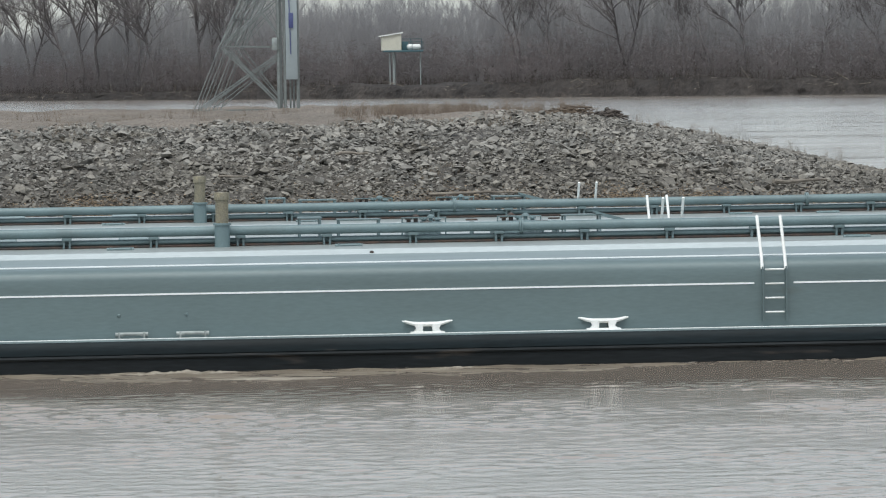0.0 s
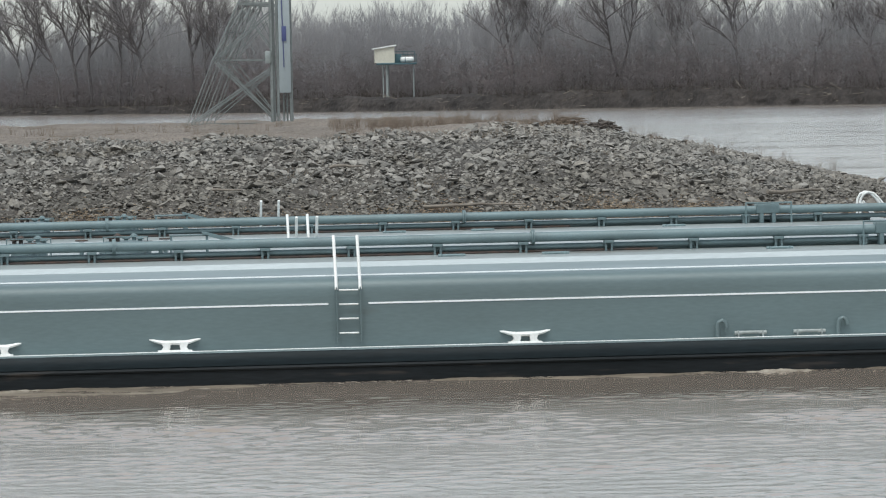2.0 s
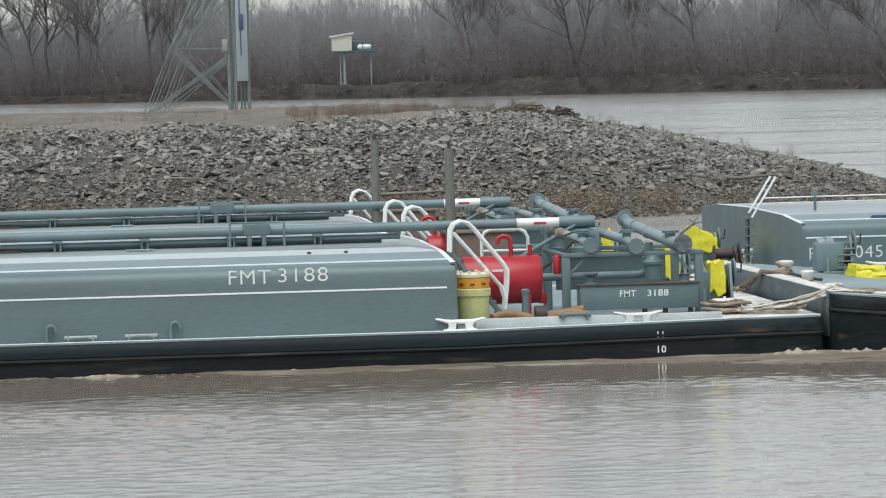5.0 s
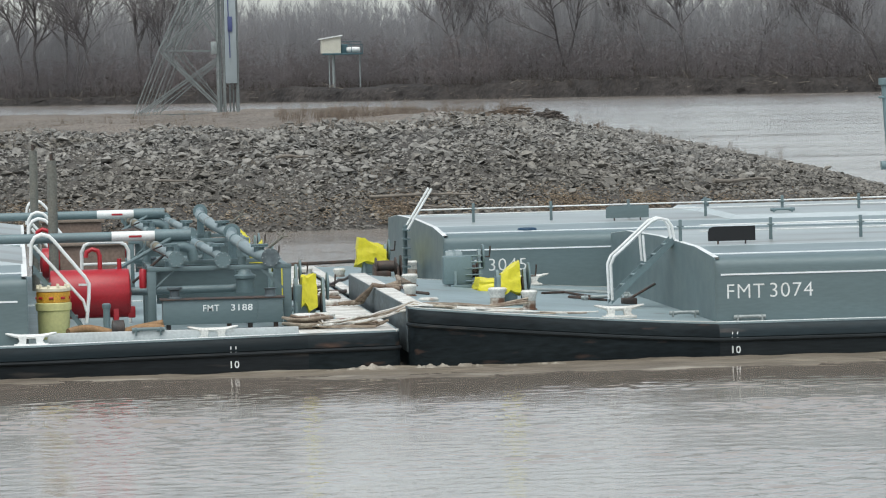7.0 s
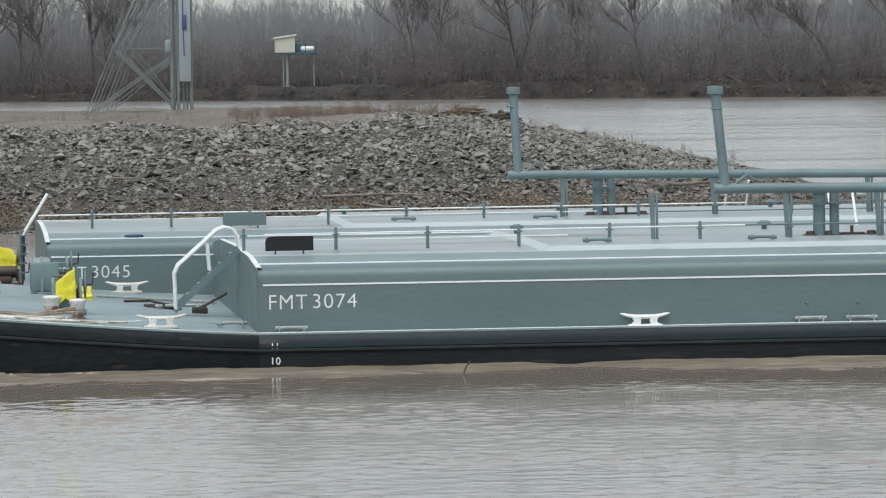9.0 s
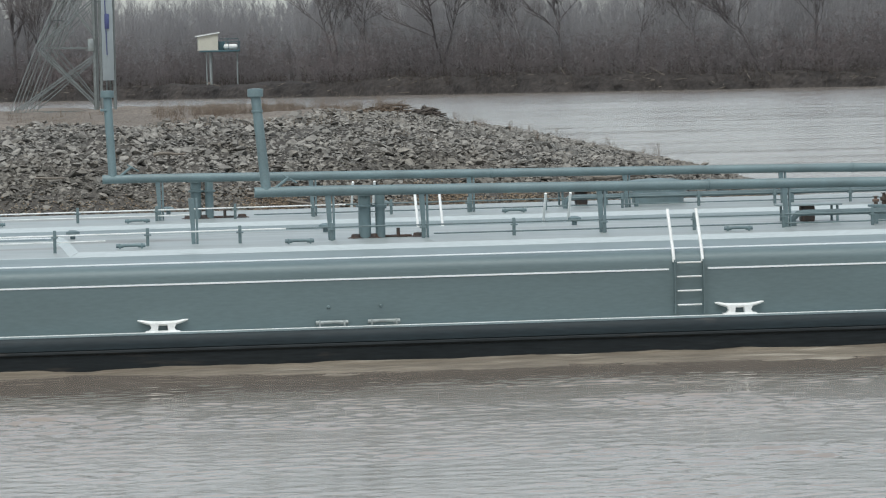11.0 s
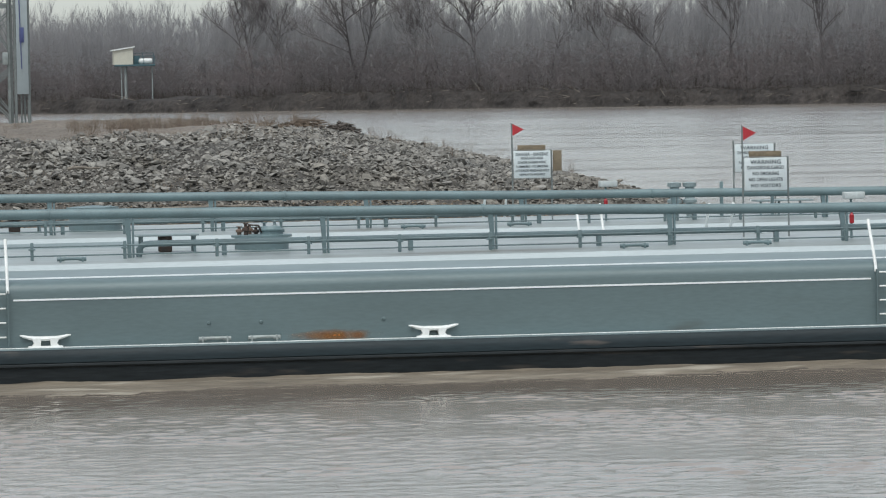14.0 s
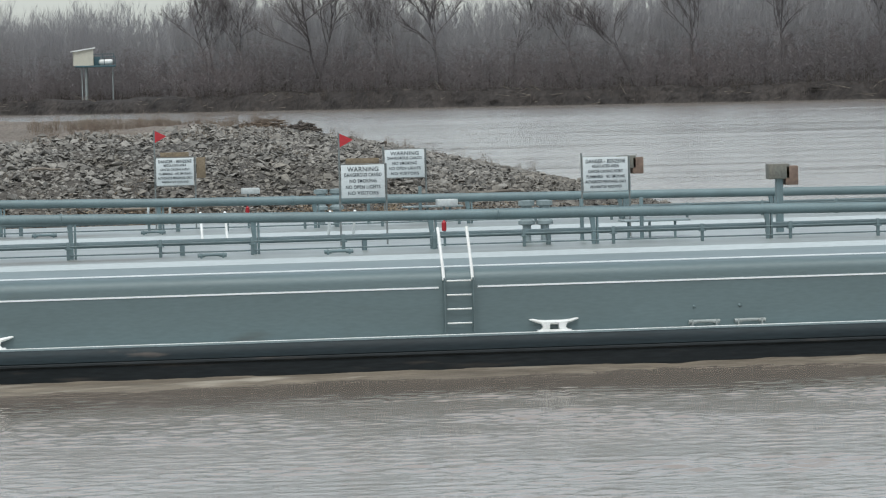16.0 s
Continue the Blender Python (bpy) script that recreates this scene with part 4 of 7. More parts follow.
def side_ladder(x, side, far=False, w=0.25):
    """White rails that lean over the shoulder, grey stringers and pale rungs."""
    out = []
    f = (lambda y: 2 * side + BEAM - y) if far else (lambda y: y)
    for dx in (-w, w):
        out.append(("rail", Solid().tube([(x + dx, f(side + 0.4), 1.85), (x + dx, f(side + 0.5), 2.1), (x + dx, f(side + 1.05), 2.95)], 0.035, 8), WHITE))
        out.append(("stringer", Solid().box(x + dx - 0.012, x + dx + 0.012, *sorted((f(side + 0.3), f(side + 0.38))), 0.75, 1.9), GREY))
    for h in (0.94, 1.24, 1.54, 1.84):
        out.append(("rung", Solid().tube([(x - w + 0.05, f(side + 0.32), h), (x + w - 0.05, f(side + 0.32), h)], 0.018, 6), WHITE))
    return out


FADED_BLACK = material("faded_black_hull_paint", (0.0125, 0.0165, 0.018), 0.6, spec=0.25, second=(0.022, 0.026, 0.028), amount=0.9, scale=0.5, fine=9, fine_amount=0.3,
                       bump=0.4, stretch=(0.25, 1, 2.2), stain=(0.05, 0.045, 0.04), stain_level=0.6, stain_scale=2.4)
FADED_SLATE = material("faded_slate_gunwale_paint", (0.017, 0.028, 0.0325), 0.5, spec=0.25, second=(0.012, 0.018, 0.021), amount=0.9, scale=0.6, fine=9, fine_amount=0.2, bump=0.3, stretch=(0.3, 1, 2),
                       stain=(0.1, 0.085, 0.075), stain_level=0.68, stain_scale=1.3)
SCUFF = material("scuffed_teal_black_plating", (0.0085, 0.0125, 0.0145), 0.6, spec=0.15, second=(0.016, 0.022, 0.024), amount=0.9, scale=1.0, fine=9, fine_amount=0.35, bump=0.5, stretch=(0.35, 1, 1.6),
                 stain=(0.075, 0.048, 0.037), stain_level=0.61, stain_scale=2.2)


def barge(name_label, side, x0, x1, t0, t1, bow=False, rise=0.0):
    """Hull, deck and trunk of one tank barge between x0 and x1; its trunk runs from t0 to t1."""
    b = thing("tank_barge", name_label, "barge", ((x0 + x1) / 2, side + BEAM / 2, 0), group="barges of the tow", rides=True)
    deck = lambda x: (0.69 if bow else 0.62) + (rise * max(0.0, (t0 + 0.5 - x) / (t0 - x0)) ** 1.3 if bow else 0.12 * max(0.0, min(1, (x - t1 + 1) / (x1 - t1))))
    xs = sorted(set([x0, x1, t0, t1] + list(np.linspace(x0, t0, 8)) + list(np.linspace(t1, x1, 5))))
    corner = [(x0, 0.42), (x0 + 0.03, 0.28), (x0 + 0.12, 0.14), (x0 + 0.26, 0.04), (x0 + 0.42, 0.0)] if bow else [(x0, 0.0)]
    aft = [(x1, 0.0)] if bow else [(x1 - 0.34, 0.0), (x1 - 0.14, 0.05), (x1 - 0.03, 0.14), (x1, 0.26)]
    shape = corner + [(x, 0.0) for x in xs if corner[-1][0] + 0.01 < x < aft[0][0] - 0.01] + aft
    cut = next(i for i, (x, _) in enumerate(shape) if x > (t0 - 0.6 if bow else x1 - 2.2))
    runs = (shape[:cut + 1], shape[cut:])
    worn = runs[0] if bow else runs[1]
    for run in runs:
        part("hull", Solid().sweep([hull_section(x, side, deck(x), tuck) for x, tuck in run]), SCUFF if run is worn else FADED_BLACK if bow else BLACK, b, "scuffed rusty plating" if run is worn else "")
    d = Solid()
    d.sweep([[(x, side + 0.1 + k, deck(x) + 0.004), (x, side + BEAM - 0.1 - k, deck(x) + 0.004), (x, side + BEAM - 0.1 - k, deck(x) - 0.05), (x, side + 0.1 + k, deck(x) - 0.05)] for x, k in shape])
    part("deck", d, DECK, b)
    for f in (lambda y: side + y, lambda y: side + BEAM - y):
        for run in runs:
            part("gunwale", Solid().sweep([[(x, f(y + k), deck(x) + z) for y, z in ((0.05, -0.34), (-0.015, -0.3), (-0.005, -0.2), (0.03, -0.1), (0.09, -0.035), (0.17, -0.002), (0.25, 0.006), (0.25, -0.1))] for x, k in run]), SCUFF if run is worn else FADED_SLATE if bow else SLATE, b)
        for run in runs:
            part("deck_edge", Solid().sweep([[(x, f(0.15 + k), deck(x) - 0.01), (x, f(0.15 + k), deck(x) + 0.012), (x, f(0.24 + k), deck(x) + 0.016), (x, f(0.24 + k), deck(x) - 0.01)] for x, k in run]),
                 WORN_WHITE if run is worn else WHITE, b, "worn white deck edge" if run is worn else "white painted deck edge")
    part("rub_rail", Solid().tube([(x, side - 0.01 + k, deck(x) - 0.36) for x, k in shape], 0.045, 8), FADED_BLACK if bow else BLACK, b)
    return b, deck


def mooring_bar(x, y, z, w=0.42):
    """A short roller bar between two lugs on the deck edge."""
    s = Solid().tube([(x - w * 0.72, y, z + 0.06), (x + w * 0.72, y, z + 0.06)], 0.036, 10)
    for sx in (-1, 1):
        s.box(x + sx * w - 0.018, x + sx * w + 0.018, y - 0.06, y + 0.06, z - 0.07, z + 0.1, 0.008)
        s.tube([(x + sx * w - 0.08, y, z + 0.05), (x + sx * w + 0.08, y, z + 0.05)], 0.045, 10)
    return s


def bent(p, q, r_up, rad, n=6):
    return [Vector(p).lerp(Vector(q), u) for u in np.linspace(0, 1, n)]


def support(x, y, z0, z1, w=0.09):
    """An upright of two flat bars with a cap plate under a pipe."""
    return Solid().box(x - w, x - w + 0.05, y - 0.06, y + 0.06, z0 - 0.03, z1, 0.008).box(x + w - 0.05, x + w, y - 0.06, y + 0.06, z0 - 0.03, z1, 0.008).box(
        x - w - 0.02, x + w + 0.02, y - 0.1, y + 0.1, z1 - 0.06, z1 + 0.01, 0.008)


def flange(x, y, z, r, axis="y", t=0.06):
    s = Solid().lathe(x, y, z, [(r * 0.5, -t), (r, -t), (r, -0.006), (r * 0.93, 0), (r, 0.006), (r, t), (r * 0.5, t)], 18, axis)
    return s


def hand_wheel(x, y, z, r, axis="y"):
    s = Solid()
    ring = [(math.cos(a) * r, math.sin(a) * r) for a in np.linspace(0, math.tau, 17)]
    f = (lambda c, d: (x + c, y, z + d)) if axis == "y" else (lambda c, d: (x, y + c, z + d)) if axis == "x" else (lambda c, d: (x + c, y + d, z))
    s.tube([f(c, d) for c, d in ring], 0.018, 6)
    for i in range(4):
        c, d = ring[i * 4]
        s.tube([f(0, 0), f(c, d)], 0.012, 5)
    return s


XA0, XA1, XB0, XB1 = 38.85 - LONG, 38.85, 39.05, 39.05 + LONG
A, deck_a = barge("grey-green tank barge with a black hull and white stripe", NEAR, XA0, XA1, XA0 + 8, 31.1)
A2, deck_a2 = barge("grey-green tank barge lashed behind another barge", NEAR + BEAM, XA0, XA1, XA0 + 8, 31.1)
B, deck_b = barge("grey-green tank barge with raised bow and white stair", NEAR, XB0, XB1, 45.6, XB1 - 8, True, 0.47)
B2, deck_b2 = barge("grey-green tank barge with a short bow deck", NEAR + BEAM, XB0, XB1, 41.5, XB1 - 8, True, 0.0)
STRIPE = material("fresh_white_line_paint", (0.9, 0.92, 0.92), 0.4, second=(0.8, 0.83, 0.83), amount=0.5, scale=1.5, fine=20, fine_amount=0.04)
# sky light on the shelf put into its colour, between GREY and TOP
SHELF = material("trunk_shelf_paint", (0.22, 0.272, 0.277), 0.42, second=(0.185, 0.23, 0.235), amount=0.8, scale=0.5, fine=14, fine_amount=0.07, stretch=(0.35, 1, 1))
OCHRE = material("peeling_ochre_paint", (0.24, 0.21, 0.14), 0.7, second=(0.16, 0.15, 0.12), amount=1, scale=6, fine=30, fine_amount=0.3, stain=(0.12, 0.1, 0.08), stain_level=0.6, stain_scale=5)
BROWN = material("brown_housing_paint", (0.2, 0.135, 0.1), 0.6, second=(0.14, 0.1, 0.08), scale=1.5, fine=14)

# trunks, stripes and side fittings
for b, side, t0, t1, bow in ((A, NEAR, XA0 + 8, 31.1, 0), (A2, NEAR + BEAM, XA0 + 8, 31.1, 0), (B, NEAR, 45.6, XB1 - 8, 1), (B2, NEAR + BEAM, 41.5, XB1 - 8, 1)):
    step = 52.02 if b is B else 49.2
    secs = [trunk_section(t0, side)]
    secs += [trunk_section(step, side), trunk_section(step + 0.2, side, 0.1)] if bow else [trunk_section(t0 + 0.6, side, 0.1)]
    secs += [trunk_section(t1 - 0.7, side, 0.1), trunk_section(t1, side)]
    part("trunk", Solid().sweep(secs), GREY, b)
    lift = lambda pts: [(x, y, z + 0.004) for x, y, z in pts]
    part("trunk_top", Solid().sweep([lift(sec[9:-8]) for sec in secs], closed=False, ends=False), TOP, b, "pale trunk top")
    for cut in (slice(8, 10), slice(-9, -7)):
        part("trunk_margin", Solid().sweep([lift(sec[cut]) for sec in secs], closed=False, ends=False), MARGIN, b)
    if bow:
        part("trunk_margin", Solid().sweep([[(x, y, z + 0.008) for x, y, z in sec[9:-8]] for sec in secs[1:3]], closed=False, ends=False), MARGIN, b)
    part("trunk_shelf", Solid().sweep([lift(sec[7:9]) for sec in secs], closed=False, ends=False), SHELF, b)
    gaps = {A: [14.72], B: [65.0, 84.2]}.get(b, [])
    ends = [t0 + 0.12] + [e for g in gaps for e in (g - 0.42, g + 0.42)] + [t1 - 0.2]
    for lo, hi in zip(ends[::2], ends[1::2]):
        part("stripe", Solid().box(lo, hi, side + 0.418, side + 0.46, (1.682 if bow else 1.532), (1.718 if bow else 1.568)), STRIPE, b, "thin white stripe")
    part("stripe", Solid().sweep([[(x, side + 1.18, 2.06), (x, side + 1.18, 2.118), (x, side + 1.27, 2.124), (x, side + 1.27, 2.06)] for x in (t0 + 0.05, t1 - 0.05)]), STRIPE, b, "thin white stripe")
    for e in (t0, t1):
        s = Solid()
        sec = trunk_section(e, side, deck=0.6)
        sharp = [(e, side + 0.415, 0.62), (e, side + 0.415, 2.02), (e, side + 0.5, 2.062)] + [(e, y, z + 0.006) for _, y, z in sec[8:-8]] + [(e, side + BEAM - 0.5, 2.062), (e, side + BEAM - 0.415, 2.02), (e, side + BEAM - 0.415, 0.62)]
        part("end_plate", Solid().sweep([[(e - 0.012, y, z) for _, y, z in sharp], [(e + 0.012, y, z) for _, y, z in sharp]]), GREY, b)
        rim = sharp[2:-2]
        d = 0.07 if e == t0 else -0.07
        for p, q in zip(rim[:-1], rim[1:]):
            s.add([(e - d * 0.15, p[1], p[2] - 0.02), (e - d * 0.15, q[1], q[2] - 0.02), (e - d * 0.15, q[1], q[2] + 0.008), (e - d * 0.15, p[1], p[2] + 0.008),
                   (e + d * 1.5, p[1], p[2] - 0.02), (e + d * 1.5, q[1], q[2] - 0.02), (e + d * 1.5, q[1], q[2] + 0.008), (e + d * 1.5, p[1], p[2] + 0.008)],
                  [(0, 1, 2, 3), (4, 7, 6, 5), (3, 2, 6, 7), (0, 4, 5, 1)])
        part("end_rim", s, WHITE, b, "white painted trunk edge")
for b, xs in ((A, (7.35, 11.07, 18.42, 31.16)), (B, (53.8, 66.07, 74.25, 86.23))):
    for x in xs:
        part("kevel", kevel(x, NEAR + 0.35, 0.62 if b is A else 0.69), WHITE, b, "white mooring kevel")
part("kevel", kevel(34.95, NEAR + 0.55, 0.64), WORN_WHITE, A, "chipped white mooring kevel")
part("kevel", kevel(43.6, NEAR + 0.9, deck_b(43.6)), WORN_WHITE, B, "rust-streaked white mooring kevel")
part("kevel", kevel(43.45, NEAR + BEAM - 0.6, deck_b(43.45)), WORN_WHITE, B, "rust-streaked white mooring kevel")
for b, xs in ((A, (1.16, 2.43, 23.2, 24.46)), (B, (46.3, 57.35, 58.45, 69.61, 70.65, 89.49, 90.49))):
    for x in xs:
        part("mooring_bar", mooring_bar(x, NEAR + 0.3, 0.68 if b is A else 0.75, 0.26), GALV, b)
for x in (22.5, 25.08):
    part("vent_bend", Solid().tube([(x, NEAR + 0.3, 0.6), (x, NEAR + 0.3, 0.9), (x + 0.03, NEAR + 0.3, 0.97), (x + 0.1, NEAR + 0.3, 1.0), (x + 0.17, NEAR + 0.3, 0.96), (x + 0.19, NEAR + 0.3, 0.85)], 0.045, 10), GREY, A)
part("mooring_bar", mooring_bar(45.15, NEAR + 1.9, deck_b(45.2) + 0.06, 0.24), GALV, B)
part("mooring_bar", mooring_bar(44.4, NEAR + 8.6, deck_b(44.4) + 0.05, 0.5), GALV, B)
for x in (0.9, 2.3, 57.3, 58.4, 69.5, 70.6, 73.2, 89.3, 90.3):
    part("side_lug", Solid().lathe(x, NEAR + 0.41, 1.12, [(0.025, -0.015), (0.038, 0), (0.038, 0.03)], 10, "y"), GREY, A if x < 30 else B)
for n, s, m in side_ladder(14.72, NEAR) + side_ladder(14.72, NEAR, True):
    part(n, s, m, A)
for n, s, m in side_ladder(14.6, NEAR + BEAM) + side_ladder(14.6, NEAR + BEAM, True):
    part(n, s, m, A2)
for x in (65.0, 84.2):
    for n, s, m in side_ladder(x, NEAR, w=0.31) + side_ladder(x - 0.4, NEAR, True, 0.31):
        part(n, s, m, B)
    for n, s, m in side_ladder(x - 3.4, NEAR + BEAM, w=0.31) + side_ladder(x - 3.4, NEAR + BEAM, True, 0.31):
        part(n, s, m, B2)
lettering("FMT", 26.32, NEAR + 0.435, 1.74, 0.29, A, 0.88)
lettering("3188", 27.36, NEAR + 0.435, 1.76, 0.29, A, 1.04)
lettering("FMT", 45.85, NEAR + 0.425, 1.19, 0.3, B, 0.8)
lettering("3074", 46.77, NEAR + 0.425, 1.2, 0.3, B, 0.92)
lettering("FMT", 41.7, NEAR + BEAM + 0.425, 1.15, 0.3, B2, 0.8)
lettering("3045", 42.62, NEAR + BEAM + 0.425, 1.17, 0.3, B2, 0.94)
for b, x in ((A, 35.28), (B, 45.86)):
    lettering("11", x, NEAR - 0.006, 0.36, 0.15, b, 0.13, label="white draft mark")
    lettering("10", x, NEAR - 0.006, 0.06, 0.15, b, 0.18, label="white draft mark")
part("rust_patch", Solid().box(70.95, 74.5, NEAR + 0.408, NEAR + 0.415, 0.69, 1.08), RUST_STAIN, B, "orange rust stain")

# pipes on the trunk tops of the after barges
for b, side in ((A, NEAR), (A2, NEAR + BEAM)):
    P0 = side + 5.6
    part("cargo_pipe", Solid().tube([(XA0 + 8, P0, 2.67), (33.0, P0, 2.67)], 0.108, 16), PIPE, b)
    part("pipe_band", Solid().tube([(33.0, P0, 2.67), (33.95, P0, 2.67)], 0.112, 16), WHITE, b, "white pipe section")
    part("pipe_tag", Solid().box(33.38, 33.66, P0 - 0.12, P0 - 0.11, 2.645, 2.69), RED, b, "small red pipe tag")
    part("cargo_pipe", Solid().tube([(33.95, P0, 2.67), (34.75, P0, 2.67)], 0.135, 16), PIPE, b)
    part("pipe", Solid().tube([(XA0 + 8, P0 + 0.1, 2.44), (30.4, P0 + 0.1, 2.46)], 0.06, 10), PIPE, b)
    part("pipe", Solid().tube([(XA0 + 8, P0 + 0.3, 2.4), (30.0, P0 + 0.3, 2.4)], 0.08, 10), GREY, b)
    part("pipe", Solid().tube([(XA0 + 8, P0 + 0.05, 2.35), (22.0, P0 + 0.05, 2.35)], 0.035, 8), DARK, b)
    proto = part("pipe_support", support(-0.17, P0, 2.3, 2.56), PIPE, b)
    for i in range(-6, 16):
        if i:
            again(proto, 1.915 * i)
    for xc in (-8.0, 9.9, 19.2):
        part("pipe_joint", flange(xc, P0, 2.67, 0.17, "x", 0.04), PIPE, b)
    # slide valve stand
    for dx in (-0.16, 0.16):
        part("valve_stand", Solid().box(27.2 + dx - 0.05, 27.2 + dx + 0.05, P0 - 0.18, P0 + 0.18, 2.3, 2.72, 0.01), PIPE, b)
    part("valve_body", Solid().box(26.9, 27.5, P0 - 0.2, P0 + 0.2, 2.58, 2.84, 0.03), PIPE, b)
    part("valve_frame", Solid().tube([(26.6, P0 - 0.3, 2.25), (26.6, P0 - 0.3, 2.86), (27.8, P0 - 0.3, 2.86), (27.8, P0 - 0.3, 2.25)], 0.03, 8), PIPE, b)
    # pressure vent
    part("vent_post", Solid().tube([(3.25, P0 - 0.3, 2.2), (3.25, P0 - 0.3, 2.82)], 0.17, 16), PIPE, b)
    part("vent_pipe", Solid().tube([(3.25, P0 - 0.3, 2.82), (3.25, P0 - 0.3, 3.4)], 0.145, 16), OCHRE, b, "vent pipe with peeling ochre paint")
    part("vent_cap", Solid().lathe(3.25, P0 - 0.3, 3.36, [(0.15, 0), (0.175, 0.01), (0.175, 0.14), (0.16, 0.17), (0.02, 0.18)], 16), OCHRE, b)
    part("vent_ring", Solid().lathe(3.25, P0 - 0.3, 2.8, [(0.16, 0), (0.2, 0.005), (0.2, 0.05), (0.16, 0.055)], 16), PIPE, b)
    for x in (-1.2, 2.0):
        part("hatch", Solid().box(x - 1.0, x - 0.1, side + 6.8, side + 8.4, 2.2, 2.5, 0.03), DECK, b)
    part("hatch", Solid().box(20.8, 21.6, side + 6.6, side + 7.6, 2.2, 2.45, 0.03), DECK, b)
    part("hatch", Solid().box(28.0, 29.6, side + 6.8, side + 8.0, 2.2, 2.46, 0.03), DECK, b)
    # dome with folding lid and small valves amidships
    part("dome", Solid().lathe(10.2, side + 9.6, 2.2, [(0.6, 0), (0.6, 0.32), (0.66, 0.34), (0.66, 0.4), (0.3, 0.46), (0.02, 0.46)], 20), PIPE, b)
    rng = np.random.default_rng(int(side))
    for i in range(7):
        x, y = 7.0 + rng.uniform(0, 6), side + rng.uniform(7.5, 11)
        part("valve", Solid().tube([(x, y, 2.2), (x, y, 2.62)], 0.05, 8).lathe(x, y, 2.5, [(0.06, 0), (0.12, 0.02), (0.12, 0.1), (0.05, 0.14)], 10), PIPE, b)
        part("valve_wheel", hand_wheel(x, y, 2.68, 0.13, "z"), DARK, b)
    # work table, bench, gauge clusters and a gangway on the trunk top
    Y = side + 8.9
    for x0, x1, zt, mt in ((5.1, 5.65, 2.84, PIPE), (6.0, 7.0, 2.78, GREY), (11.2, 12.1, 2.8, GREY)):
        part("table_top", Solid().box(x0, x1, Y - 0.3, Y + 0.3, zt - 0.035, zt, 0.008), mt, b)
        part("table_shelf", Solid().box(x0 + 0.04, x1 - 0.04, Y - 0.26, Y + 0.26, zt - 0.2, zt - 0.175, 0.006), DARK, b)
        for x in (x0 + 0.04, x1 - 0.04):
            for y in (Y - 0.26, Y + 0.26):
                part("table_leg", Solid().box(x - 0.022, x + 0.022, y - 0.022, y + 0.022, 2.26, zt - 0.035), PIPE, b)
    for y in (Y - 0.28, Y + 0.28):
        part("gangplank_side", Solid().sweep([[(x, y - 0.02, z - 0.05), (x, y + 0.02, z - 0.05), (x, y + 0.02, z + 0.03), (x, y - 0.02, z + 0.03)] for x, z in ((11.95, 2.84), (12.75, 2.62))]), PIPE, b)
    part("gangplank", Solid().sweep([[(x, Y - 0.27, z - 0.02), (x, Y + 0.27, z - 0.02), (x, Y + 0.27, z), (x, Y - 0.27, z)] for x, z in ((11.95, 2.84), (12.75, 2.62))]), GREY, b)
    for c in (8.0, 10.2):
        part("gauge_dome", Solid().lathe(c, Y + 0.3, 2.25, [(0.42, 0), (0.42, 0.36), (0.47, 0.37), (0.47, 0.42), (0.15, 0.44), (0.02, 0.44)], 22), PIPE, b)
        for dx, h in ((-0.33, 0.14), (-0.18, 0.2), (0.02, 0.12), (0.2, 0.18), (0.34, 0.1)):
            part("gauge_valve", Solid().lathe(c + dx, Y + 0.2 + 0.2 * math.sin(9 * dx), 2.66, [(0.05, 0), (0.05, h * 0.5), (0.09, h * 0.55), (0.09, h * 0.75), (0.03, h), (0.01, h)], 10), DARK if dx < 0 else PIPE, b)
        part("dome_hoop", Solid().tube([(c - 0.5, Y - 0.1, 2.25), (c - 0.5, Y - 0.1, 2.78), (c + 0.5, Y - 0.1, 2.78), (c + 0.5, Y - 0.1, 2.25)], 0.022, 6), PIPE, b)
    for x in (1.0, 6.0, 17.3, 19.6, 24.6):
        part("mooring_bar", mooring_bar(x, side + 4.7, 2.28, 0.22), PIPE, b)
    for x in (6.4, 28.2, 29.0):
        part("eye_bolt", Solid().lathe(x, side + 3.2, 2.2, [(0.05, 0), (0.05, 0.05), (0.02, 0.07)], 8), DARK, b)

